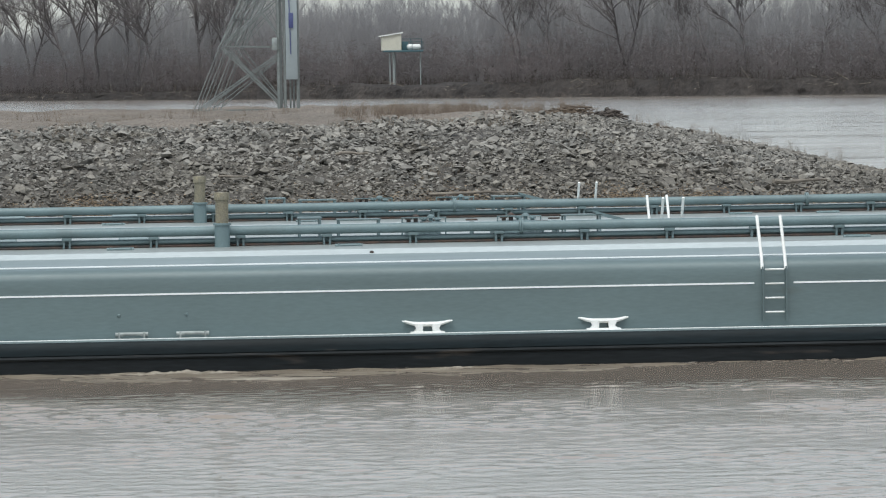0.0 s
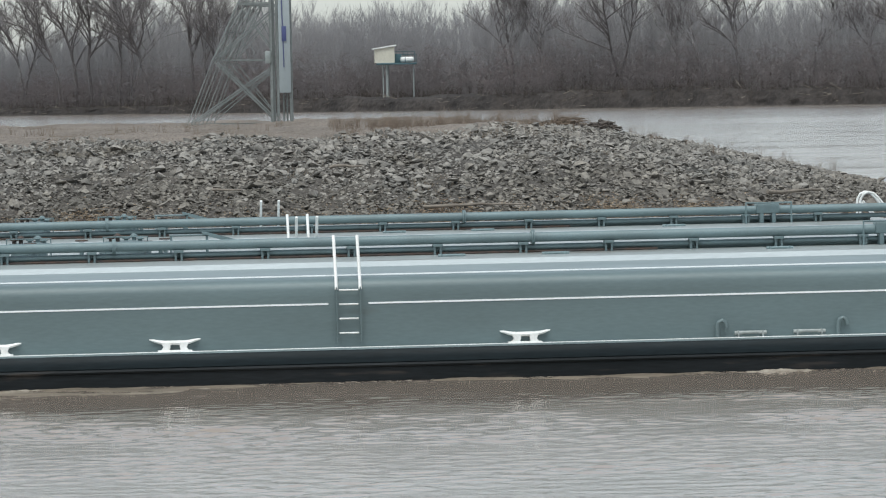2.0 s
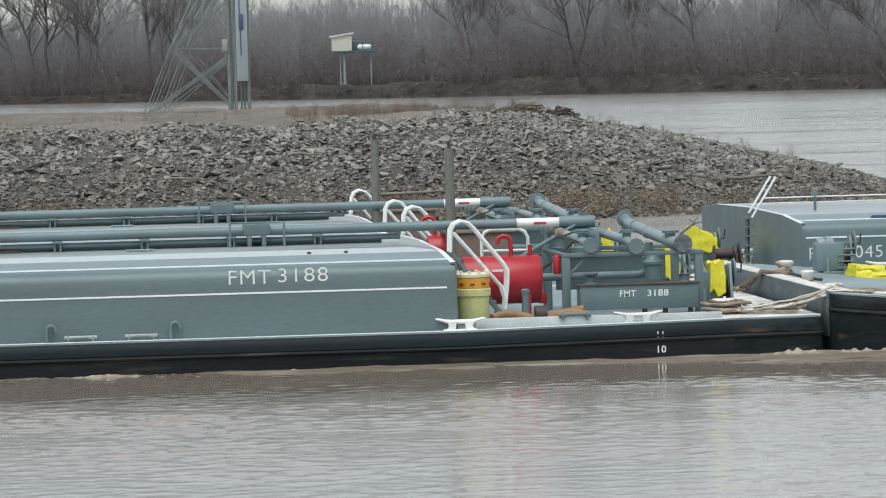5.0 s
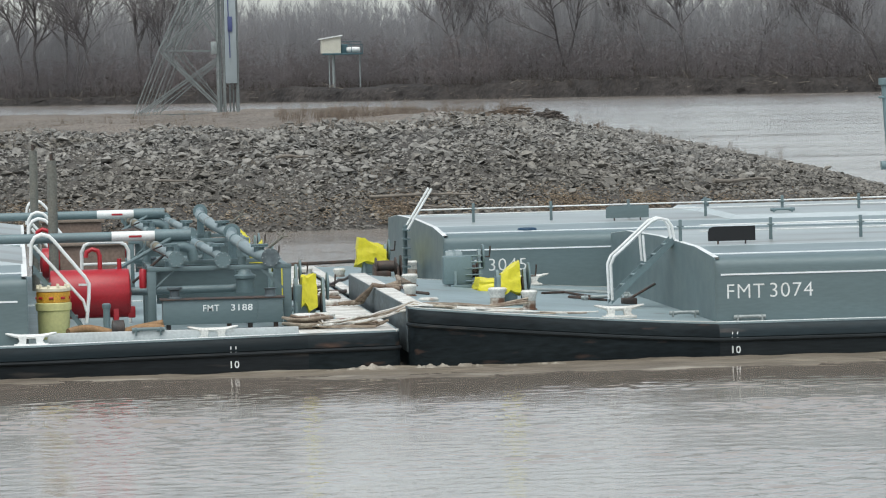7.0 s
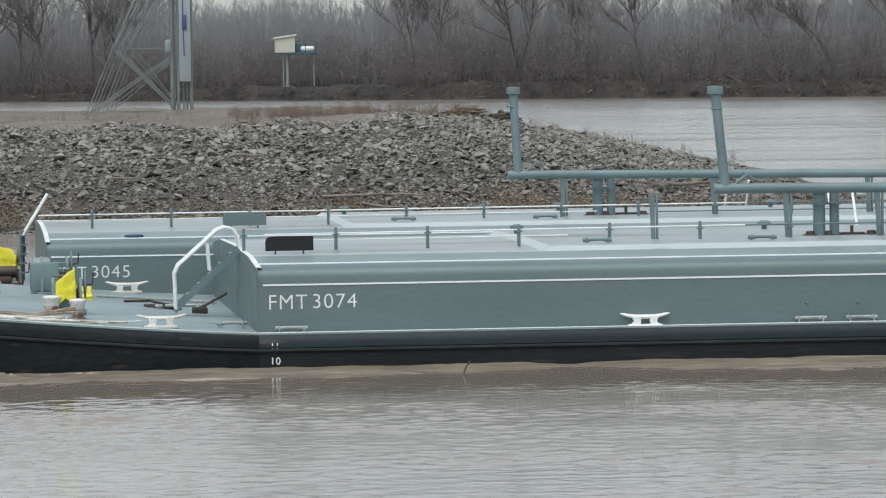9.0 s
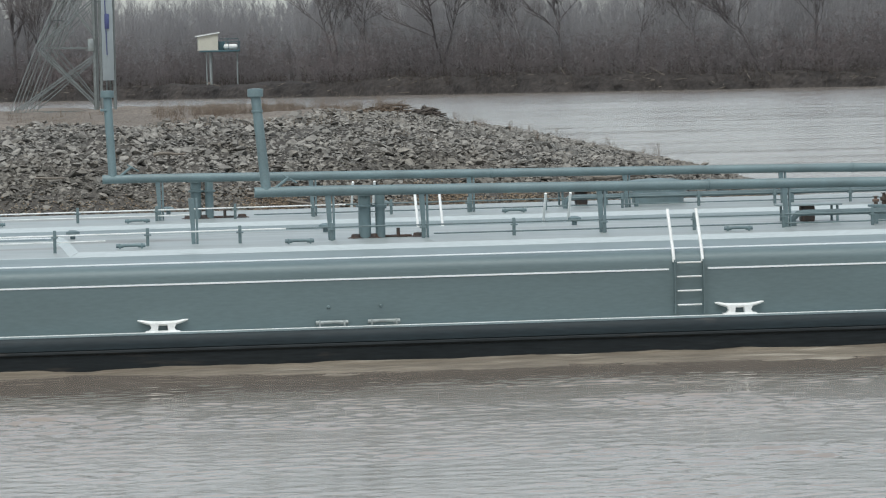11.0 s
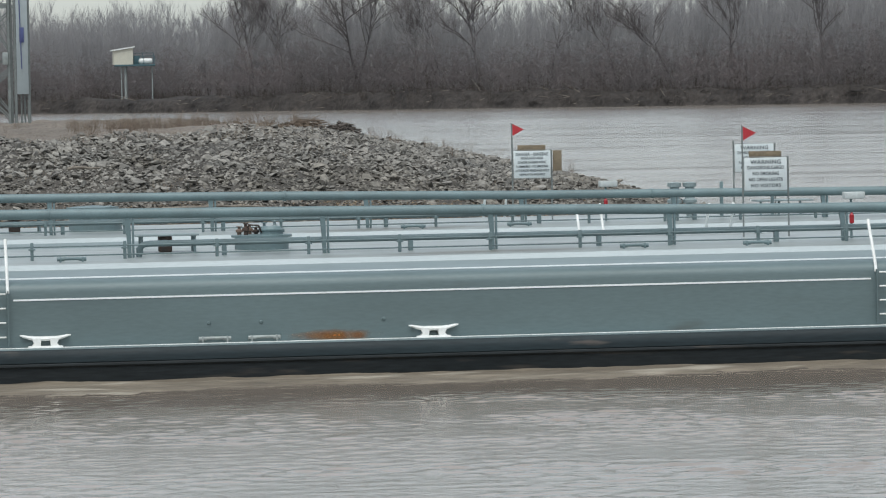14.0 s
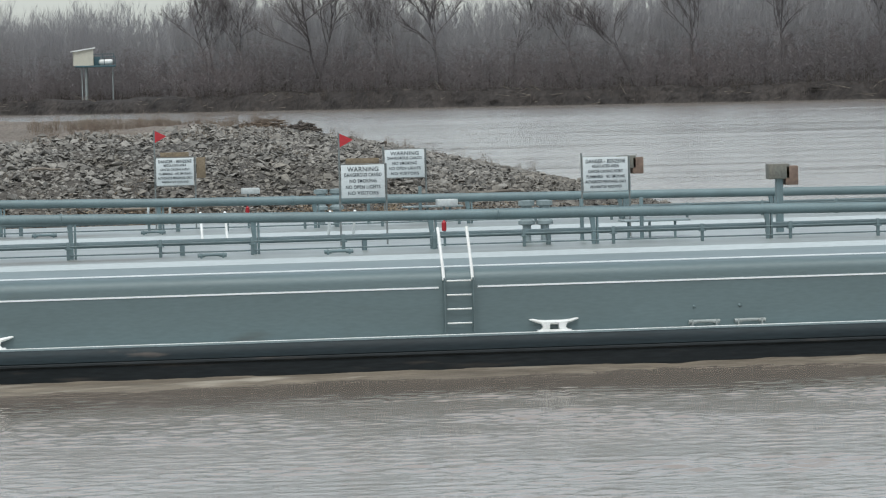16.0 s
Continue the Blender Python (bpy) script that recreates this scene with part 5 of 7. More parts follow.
# pipes, stacks and rails on the trunk tops of the leading barges
for b, side, xs, off in ((B, NEAR, 56.4, 0.0), (B2, NEAR + BEAM, 53.85, -2.6)):
    P0, T = side + 5.7, 2.3
    sag = lambda x: float(np.interp(x - off, [57.5, 65.5, 75.3, 82.4, 95, 130], [3.43, 3.34, 3.23, 3.1, 2.97, 2.6]))
    part("vapour_pipe", Solid().tube([(x, P0, sag(x)) for x in (xs - 0.15, 57.5 + off, 65.5 + off, 75.3 + off, 82.4 + off, 95 + off, XB1 - 9)], 0.115, 16), PIPE, b)
    for x in (66.5, 76.2, 86.0):
        part("pipe_joint", flange(x + off, P0, sag(x + off), 0.135, "x", 0.03), PIPE, b)
    part("vent_riser", Solid().tube([(xs + 0.12, P0, 3.4), (xs + (0.04 if b is B2 else -0.06), P0 + 0.2, 5.62)], 0.11, 16), PIPE, b)
    part("stack_cap", Solid().lathe(xs + (0.04 if b is B2 else -0.06), P0 + 0.2, 5.6, [(0.11, -0.06), (0.175, -0.04), (0.178, 0.1), (0.17, 0.13), (0.06, 0.14), (0.02, 0.14)], 18), PIPE, b)
    part("stack_band", Solid().lathe(xs - 0.03, P0 + 0.17, 5.2, [(0.11, 0), (0.13, 0.01), (0.13, 0.05), (0.11, 0.06)], 16), PIPE, b)
    part("valve_arm", Solid().tube([(xs + 0.3, P0, 3.5), (xs + 0.62, P0, 3.75)], 0.035, 8).tube([(xs + 0.5, P0, 3.8), (xs + 0.8, P0, 3.62)], 0.02, 6), PIPE, b)
    for x in ((54.9, 57.95, 60.05, 64.07, 68.3, 72.65, 76.45, 80.53, 84.53, 88.22, 92.25, 96.3, 100.4) if b is B else (55.2, 59.2, 63.37, 67.52, 71.72, 75.81, 79.94, 84.03, 88.1, 92.2, 96.3)):
        if x < xs - 3:
            continue
        z1 = sag(x) - 0.11
        s = Solid().sweep([[(x - 0.1 + o, P0 - 0.05, z), (x + o * 0.3, P0 - 0.05, z), (x + o * 0.3, P0 + 0.05, z), (x - 0.1 + o, P0 + 0.05, z)] for z, o in ((T - 0.1, 0.03), (2.75, 0.01), (z1 + 0.02, -0.03))])
        part("pipe_leg", s, PIPE, b)
        part("pipe_leg", Solid().box(x + 0.03, x + 0.075, P0 - 0.05, P0 + 0.05, T - 0.1, z1 + 0.02, 0.008), PIPE, b)
    rail_end = 56.9 + off if b is B else 60
    start = 45.9 if b is B else 41.2
    part("rail_bar", Solid().tube([(start + 0.2, P0 - 0.3, 2.58), (rail_end, P0 - 0.3, 2.62)], 0.018, 6), WHITE, b, "white rail cable")
    part("rail_bar", Solid().tube([(start + 0.2, P0 - 0.3, 2.44), (rail_end - 4, P0 - 0.3, 2.46)], 0.014, 6), WHITE, b, "white rail cable")
    part("rail_bar", Solid().tube([(rail_end, P0 - 0.3, 2.62), (XB1 - 9, P0 - 0.3, 2.62)], 0.018, 6), GREY, b)
    part("rail_bar", Solid().tube([(60.2 + off, P0 - 0.3, 2.42), (XB1 - 9, P0 - 0.3, 2.42)], 0.018, 6), GREY, b)
    xr = 45.62 if b is B else 46.85
    proto = part("rail_post", Solid().box(xr, xr + 0.07, P0 - 0.34, P0 - 0.27, 2.2, 2.72, 0.01).box(xr - 0.04, xr + 0.11, P0 - 0.37, P0 - 0.24, 2.55, 2.58, 0.005), GREY, b)
    for i in range(0 if b is B else -2, 27):
        if i:
            again(proto, 2.044 * i)
    # lower product line from amidships on
    part("product_pipe", Solid().tube([(68.5 + off, P0 + 0.3, 2.2), (68.5 + off, P0 + 0.3, 2.5), (68.6 + off, P0 + 0.3, 2.6), (68.75 + off, P0 + 0.3, 2.62), (XB1 - 9, P0 + 0.3, 2.62)], 0.07, 12), PIPE, b)
    for x in (70.4, 74.6, 78.9, 83.0, 87.2):
        part("pipe_leg", Solid().box(x + off - 0.05, x + off + 0.05, P0 + 0.22, P0 + 0.38, T - 0.1, 2.56, 0.01), PIPE, b)
    # twin risers with their bolted feet
    for dx, w in ((0.0, 0.14), (0.35, 0.11)):
        part("riser", Solid().tube([(58.75 + off + dx, P0 + 0.5, T - 0.1), (58.75 + off + dx, P0 + 0.5, 3.3)], w, 14), PIPE, b)
        part("riser_collar", Solid().lathe(58.75 + off + dx, P0 + 0.5, 3.02, [(w, 0), (w + 0.05, 0.005), (w + 0.05, 0.05), (w, 0.055)], 14), PIPE, b)
    part("riser_cap", Solid().lathe(58.75 + off, P0 + 0.5, 3.28, [(0.14, 0), (0.19, 0.01), (0.19, 0.06), (0.15, 0.1), (0.02, 0.12)], 16), DECK, b, "pale riser cap")
    for dx in (0.1, 1.1, -0.3):
        part("bolted_cover", Solid().lathe(58.85 + off + dx, P0 + 0.5, T - 0.02, [(0.2, 0), (0.2, 0.06), (0.12, 0.08), (0.1, 0.14), (0.02, 0.15)], 14), DARK, b, "rusty bolted cover")
    part("drain_valve", Solid().tube([(59.5 + off, P0 + 0.5, T), (59.5 + off, P0 + 0.5, T + 0.24)], 0.04, 8).tube([(59.2 + off, P0 + 0.5, T + 0.06), (59.8 + off, P0 + 0.5, T + 0.06)], 0.03, 8), DARK, b)
    for x in (53.4, 57.1, 66.9, 79.4, 82.2):
        part("mooring_bar", mooring_bar(x + off, side + 4.4, 2.33, 0.24), PIPE, b)
    for x in (52.4, 58.3, 64.2):
        part("vent_mushroom", Solid().lathe(x + off, side + 10.5, 2.3, [(0.06, 0), (0.06, 0.13), (0.16, 0.14), (0.16, 0.2), (0.08, 0.24), (0.02, 0.24)], 14), PIPE, b)
    # cargo dome with rusty fittings, and a grated table beside it
    dome = part("dome", Solid().lathe(71.5 + off, side + 8.4, T - 0.1, [(0.62, 0), (0.62, 0.42), (0.7, 0.43), (0.7, 0.48), (0.2, 0.5), (0.02, 0.5)], 26), PIPE, b)
    for dx, dy, h, m in ((-0.5, 0.1, 0.22, BROWN), (-0.38, -0.2, 0.3, DARK), (-0.26, 0.15, 0.26, BROWN), (-0.14, -0.1, 0.2, DARK), (0.08, 0.1, 0.3, PIPE), (0.3, -0.05, 0.34, PALE_PIPE), (0.46, 0.1, 0.18, PIPE)):
        part("dome_valve", Solid().lathe(71.5 + off + dx, side + 8.4 + dy, T + 0.36, [(0.05, 0), (0.05, h * 0.35), (0.085, h * 0.4), (0.085, h * 0.62), (0.04, h * 0.7), (0.03, h * 0.92), (0.07, h * 0.94), (0.07, h), (0.01, h)], 10), m, dome)
    part("hatch_ring", Solid().lathe(71.72 + off, side + 8.3, T + 0.37, [(0.27, 0), (0.27, 0.1), (0.3, 0.11), (0.3, 0.14), (0.24, 0.15), (0.2, 0.2), (0.02, 0.21)], 20), PIPE, dome)
    part("pipe_loop", Solid().tube([(71.1 + off, side + 8.2, T + 0.5), (71.2 + off, side + 8.1, T + 0.62), (71.4 + off, side + 8.1, T + 0.6), (71.5 + off, side + 8.2, T + 0.42)], 0.025, 6), DARK, dome)
    if b is B2:
        part("tank_dome", Solid().lathe(68.75, side + 8.4, 2.18, [(0.64, 0), (0.64, 0.72), (0.7, 0.73), (0.7, 0.78), (0.2, 0.82), (0.02, 0.82)], 26), PIPE, b)
        lettering("P1", 68.68, side + 7.75, 2.68, 0.12, b, 0.16)
    part("table_top", Solid().box(68.55 + off, 70.0 + off, side + 7.6, side + 8.4, 2.72, 2.76, 0.008), PALE_PIPE, b)
    for dx in (0.1, 1.3):
        for dy in (7.7, 8.3):
            part("table_leg", Solid().tube([(68.6 + off + dx, side + dy, T - 0.1), (68.6 + off + dx, side + dy, 2.73)], 0.03, 6), PIPE, b)
    part("motor", Solid().box(69.1 + off, 69.4 + off, side + 7.8, side + 8.2, 2.35, 2.72, 0.04), DARK, b)
    for x in (88.2, 89.6):
        part("pipe_leg", Solid().box(x + off, x + off + 0.08, P0 + 1.6, P0 + 1.7, T - 0.1, 3.3, 0.01), PIPE, b)
    part("table_top", Solid().box(89.3 + off, 90.85 + off, side + 7.6, side + 8.4, 2.72, 2.76, 0.008), PALE_PIPE, b)
    for dx in (0.1, 0.6, 1.2):
        part("table_leg", Solid().tube([(89.3 + off + dx, side + 7.7, T - 0.1), (89.3 + off + dx, side + 7.7, 2.73)], 0.03, 6), PIPE, b)
    for dx in (0, 0.42):
        part("pressure_valve", Solid().lathe(87.0 + off + dx, side + 7.6, T, [(0.16, 0), (0.16, 0.05), (0.1, 0.07), (0.1, 0.42), (0.2, 0.45), (0.2, 0.52), (0.13, 0.56), (0.13, 0.86), (0.19, 0.88), (0.19, 0.98), (0.05, 1.0)], 14), PALE_PIPE, b)
    part("lamp_box", Solid().box(84.78 + off, 85.25 + off, side + 6.6, side + 6.9, 3.24, 3.4, 0.02), COAMING, b, "pale lamp housing")
    part("lamp_post", Solid().tube([(84.95 + off, side + 6.75, 2.2), (84.95 + off, side + 6.75, 3.25)], 0.03, 8), PIPE, b)
    part("extinguisher", Solid().lathe(84.9 + off, side + 6.5, 2.7, [(0.02, -0.02), (0.055, 0), (0.055, 0.18), (0.02, 0.22), (0.02, 0.25)], 12), RED, b, "red fire extinguisher")
    part("junction_box", Solid().box(93.0 + off * 0.1, 93.5 + off * 0.1, side + 8.7, side + 9.1, 3.6, 3.95, 0.02), POLE, b)
    part("junction_lid", Solid().box(93.4 + off * 0.1, 93.7 + off * 0.1, side + 8.7, side + 9.1, 3.45, 3.9, 0.02), BROWN, b)
    part("junction_post", Solid().box(93.2 + off * 0.1, 93.35 + off * 0.1, side + 8.8, side + 9.0, 2.2, 3.62, 0.01), PIPE, b)

# bow stair of the near leading barge
def bow_stair(b, x0, x1, y, z0, z1):
    for dy in (-0.26, 0.26):
        part("stair_side", Solid().sweep([[(x, y + dy - 0.015, z - 0.09), (x, y + dy + 0.015, z - 0.09), (x, y + dy + 0.015, z + 0.09), (x, y + dy - 0.015, z + 0.09)] for x, z in ((x0, z0), (x1, z1))]), PIPE, b)
        mid = ((x0 + x1) / 2 - 0.15, (z0 + z1) / 2)
        part("stair_rail", Solid().tube([(x0 + 0.02, y + dy, z0), (x0 + 0.0, y + dy, z0 + 0.8), (x0 + 0.08, y + dy, z0 + 0.98), (x0 + 0.28, y + dy, z0 + 1.15), (x1 - 0.5, y + dy, z1 + 0.42), (x1 - 0.33, y + dy, z1 + 0.48),
                                        (x1 - 0.15, y + dy, z1 + 0.44), (x1 - 0.05, y + dy, z1 + 0.3), (x1, y + dy, z1)], 0.035, 8), WHITE, b, "white stair rail")
        part("stair_post", Solid().tube([(x0 + 0.78, y + dy, z0 + 0.85), (x0 + 0.74, y + dy, z0 + 1.45)], 0.03, 8), WHITE, b, "white rail post")
    for i in range(6):
        u = (i + 0.5) / 6
        x, z = x0 + (x1 - x0) * u, z0 + (z1 - z0) * u
        part("stair_tread", Solid().box(x - 0.1, x + 0.1, y - 0.25, y + 0.25, z - 0.02, z + 0.02, 0.005), DECK, b)


bow_stair(B, 44.15, 45.6, 94.3, 0.93, 2.26)
part("bow_ladder_side", Solid().tube([(40.98, 110.0, 0.9), (41.0, 110.0, 2.2)], 0.06, 8), GREY, B2)
for dy in (-0.3, 0.5):
    part("bow_ladder_rail", Solid().tube([(41.0, 109.6 + dy, 2.1), (41.65, 109.6 + dy, 3.15)], 0.03, 8), WHITE, B2, "white leaning ladder rail")
for i in range(5):
    part("bow_ladder_rung", Solid().box(40.9, 41.1, 109.6, 110.1, 1.1 + i * 0.24, 1.14 + i * 0.24), GREY, B2)
TARPBLACK = material("black_board", (0.006, 0.006, 0.007), 0.5)
for b, x, y, w, m in ((B, 46.02, 91.9, 1.05, TARPBLACK), (B2, 46.1, 108.6, 1.12, GREY)):
    part("name_board", Solid().add(*((lambda pr: ([(x + px_, y, 2.28 + pz) for px_, pz in pr] + [(x + px_, y + 0.04, 2.28 + pz) for px_, pz in pr],
         [tuple(range(6)), tuple(range(11, 5, -1))] + [(i, i + 6, (i + 1) % 6 + 6, (i + 1) % 6) for i in range(6)]))([(0, 0), (w, 0), (w, 0.32), (0.12, 0.32), (0.03, 0.28), (0, 0.2)]))), m, b,
         "black board on short legs" if b is B else "grey board on short legs")
    for dx in (0.22, w - 0.22):
        part("board_leg", Solid().tube([(x + dx, y + 0.02, 2.05), (x + dx, y + 0.02, 2.3)], 0.02, 6), DARK, b)
# bow plating
part("mooring_bar", mooring_bar(33.6, NEAR + 0.47, 0.84, 0.26), GREY, A)
part("headlog", Solid().box(XB0 - 0.02, XB0 + 0.3, NEAR + 0.5, NEAR + BEAM - 0.45, 0.25, deck_b(XB0) + 0.012, 0.015), HEADLOG, B, "scuffed dark grey headlog")
part("bow_edge", Solid().box(XB0 + 0.0, XB0 + 0.4, NEAR + 0.4, NEAR + BEAM - 0.4, deck_b(XB0) + 0.01, deck_b(XB0) + 0.03, 0.008), WORN_WHITE, B, "worn white bow edge")
part("bow_edge", Solid().box(XB0 + 0.02, XB0 + 0.3, NEAR + BEAM + 0.2, NEAR + 2 * BEAM - 0.2, deck_b2(XB0) + 0.01, deck_b2(XB0) + 0.035, 0.01), WORN_WHITE, B2, "worn white bow edge")
part("stern_coaming", Solid().box(31.5, 36.75, NEAR + 0.5, NEAR + 0.62, 0.55, 0.86, 0.02), COAMING, A, "pale low coaming on the deck edge")
part("deck_patch", Solid().box(36.75, XA1 - 0.05, NEAR + 0.2, NEAR + 1.8, 0.71, 0.745, 0.008), WORN_WHITE, A, "worn white deck paint")
part("deck_patch", Solid().box(37.9, XA1 - 0.05, NEAR + 1.8, NEAR + BEAM - 0.3, 0.735, 0.752, 0.008), WORN_WHITE, A, "worn white deck paint")
part("deck_patch", Solid().box(37.6, XA1 - 0.05, NEAR + BEAM + 0.3, NEAR + 2 * BEAM - 0.3, 0.735, 0.752, 0.008), WORN_WHITE, A2, "worn white deck paint")


# ---- loose things that ride on the barges ----
def overpack_drum(x, y, z):
    d = thing("salvage_drum", "yellow plastic salvage drum with a red label", "drum", (x, y, z), rides=True)
    CREAM = material("cream_plastic_lid", (0.78, 0.72, 0.55), 0.45, second=(0.66, 0.58, 0.4), scale=3, fine=15, fine_amount=0.06)
    PALE = material("pale_yellow_plastic", (0.7, 0.67, 0.3), 0.45, second=(0.58, 0.55, 0.24), scale=3, fine=15, fine_amount=0.08)
    part("body", Solid().lathe(x, y, z, [(0.31, 0), (0.33, 0.03), (0.345, 0.62), (0.38, 0.64), (0.385, 0.78), (0.36, 0.8), (0.34, 0.8)], 24), PALE, d)
    part("label_band", Solid().lathe(x, y, z, [(0.34, 0.8), (0.362, 0.81), (0.362, 1.02), (0.34, 1.03)], 24), material("orange_label", (0.72, 0.38, 0.04), 0.5), d, "orange and red warning band")
    for i in range(9):
        a = math.tau * i / 9 - 2.4
        part("label_mark", Solid().tube([(x + 0.362 * math.cos(a - 0.13), y + 0.362 * math.sin(a - 0.13), z + 0.9), (x + 0.362 * math.cos(a + 0.13), y + 0.362 * math.sin(a + 0.13), z + 0.9)], 0.03, 6), RED, d)
    part("lid", Solid().lathe(x, y, z, [(0.34, 1.03), (0.37, 1.04), (0.37, 1.1), (0.34, 1.13), (0.05, 1.14)], 24), CREAM, d, "cream screw lid")
    for i in range(10):
        a = math.tau * i / 10
        part("lid_lug", Solid().box(x + 0.33 * math.cos(a) - 0.03, x + 0.33 * math.cos(a) + 0.03, y + 0.33 * math.sin(a) - 0.03, y + 0.33 * math.sin(a) + 0.03, z + 1.1, z + 1.18, 0.01), CREAM, d)


overpack_drum(31.66, 90.5, 0.62)


def fuel_tank(x0, x1, y, z, r, label):
    t = thing("fuel_tank", label, "tank", ((x0 + x1) / 2, y, z - r - 0.25), rides=True)
    w = x1 - x0
    part("shell", Solid().lathe(x0, y, z, [(0.05, -0.06), (r * 0.7, -0.03), (r * 0.97, 0), (r, 0.03), (r, w - 0.03), (r * 0.97, w), (r * 0.7, w + 0.03), (0.05, w + 0.05)], 32, "x"), RED, t)
    for dx in (0.3, w - 0.3):
        part("saddle", Solid().box(x0 + dx - 0.06, x0 + dx + 0.06, y - r * 0.8, y + r * 0.8, z - r - 0.26, z - r * 0.55, 0.01), RED, t)
    part("vent_pipe", Solid().tube([(x1 - 0.62, y, z + r - 0.05), (x1 - 0.62, y, z + r + 0.3), (x1 - 0.66, y, z + r + 0.4), (x1 - 0.78, y, z + r + 0.44), (x1 - 0.9, y, z + r + 0.38), (x1 - 0.92, y, z + r + 0.26)], 0.05, 10), RED, t)
    part("filler", Solid().tube([(x1 - 0.2, y, z + r - 0.05), (x1 - 0.2, y, z + r + 0.22)], 0.05, 10), RED, t)
    part("stencil_bar", Solid().box(x0 + 0.6, x0 + 0.84, y - r * 0.945, y - r * 0.86, z + r * 0.38, z + r * 0.47), WHITE, t, "small white stencil")
    part("drain", Solid().box(x1 - 0.05, x1 + 0.12, y - 0.3, y - 0.1, z - r, z - r + 0.25, 0.03), RED, t)


fuel_tank(31.62, 33.32, 92.3, 1.49, 0.53, "red cylindrical fuel tank on saddles")
fuel_tank(31.5, 32.3, 99.0, 1.9, 0.36, "red cylindrical fuel tank beside the trunk")


def stern_stair(x, y, flip=1, group="stern stairs"):
    """A steep white-railed stair from the trunk's top to the after deck."""
    s = thing("stern_stair", "steep grey stair with white tubular handrails", "stair", (x, y, 0.7), group=group, rides=True)
    for dy in (-0.24, 0.24):
        part("handrail", Solid().tube([(x - 0.3, y + dy, 2.2), (x - 0.28, y + dy, 2.66), (x - 0.2, y + dy, 2.8), (x - 0.06, y + dy, 2.86), (x + 0.1, y + dy, 2.82), (x + 0.22, y + dy, 2.7),
                                      (x + 0.85, y + dy, 1.92), (x + 0.93, y + dy, 1.78), (x + 0.92, y + dy, 1.5), (x + 0.86, y + dy, 0.95)], 0.036, 8), WHITE, s, "white tubular handrail")
        part("handrail", Solid().tube([(x - 0.22, y + dy, 2.62), (x + 0.8, y + dy, 1.42), (x + 0.86, y + dy, 1.2)], 0.03, 8), WHITE, s, "white tubular handrail")
        part("stringer", Solid().sweep([[(a, y + dy - 0.012, c - 0.07), (a, y + dy + 0.012, c - 0.07), (a, y + dy + 0.012, c + 0.07), (a, y + dy - 0.012, c + 0.07)] for a, c in ((x - 0.25, 2.15), (x + 0.85, 0.75))]), GREY, s)
    for i in range(6):
        u = (i + 0.5) / 6
        part("tread", Solid().box(x - 0.25 + 1.1 * u - 0.1, x - 0.25 + 1.1 * u + 0.1, y - 0.24, y + 0.24, 2.15 - 1.4 * u - 0.015, 2.15 - 1.4 * u + 0.015), GREY, s)
    return s


st = stern_stair(31.5, 90.8)
for y in (102.0, 90.8 + BEAM, 102.0 + BEAM):
    c = copy_thing(st, Matrix.Translation((31.5, y, 0.7)))
    RIDERS.append((c, Vector((31.5, y, 0.7))))


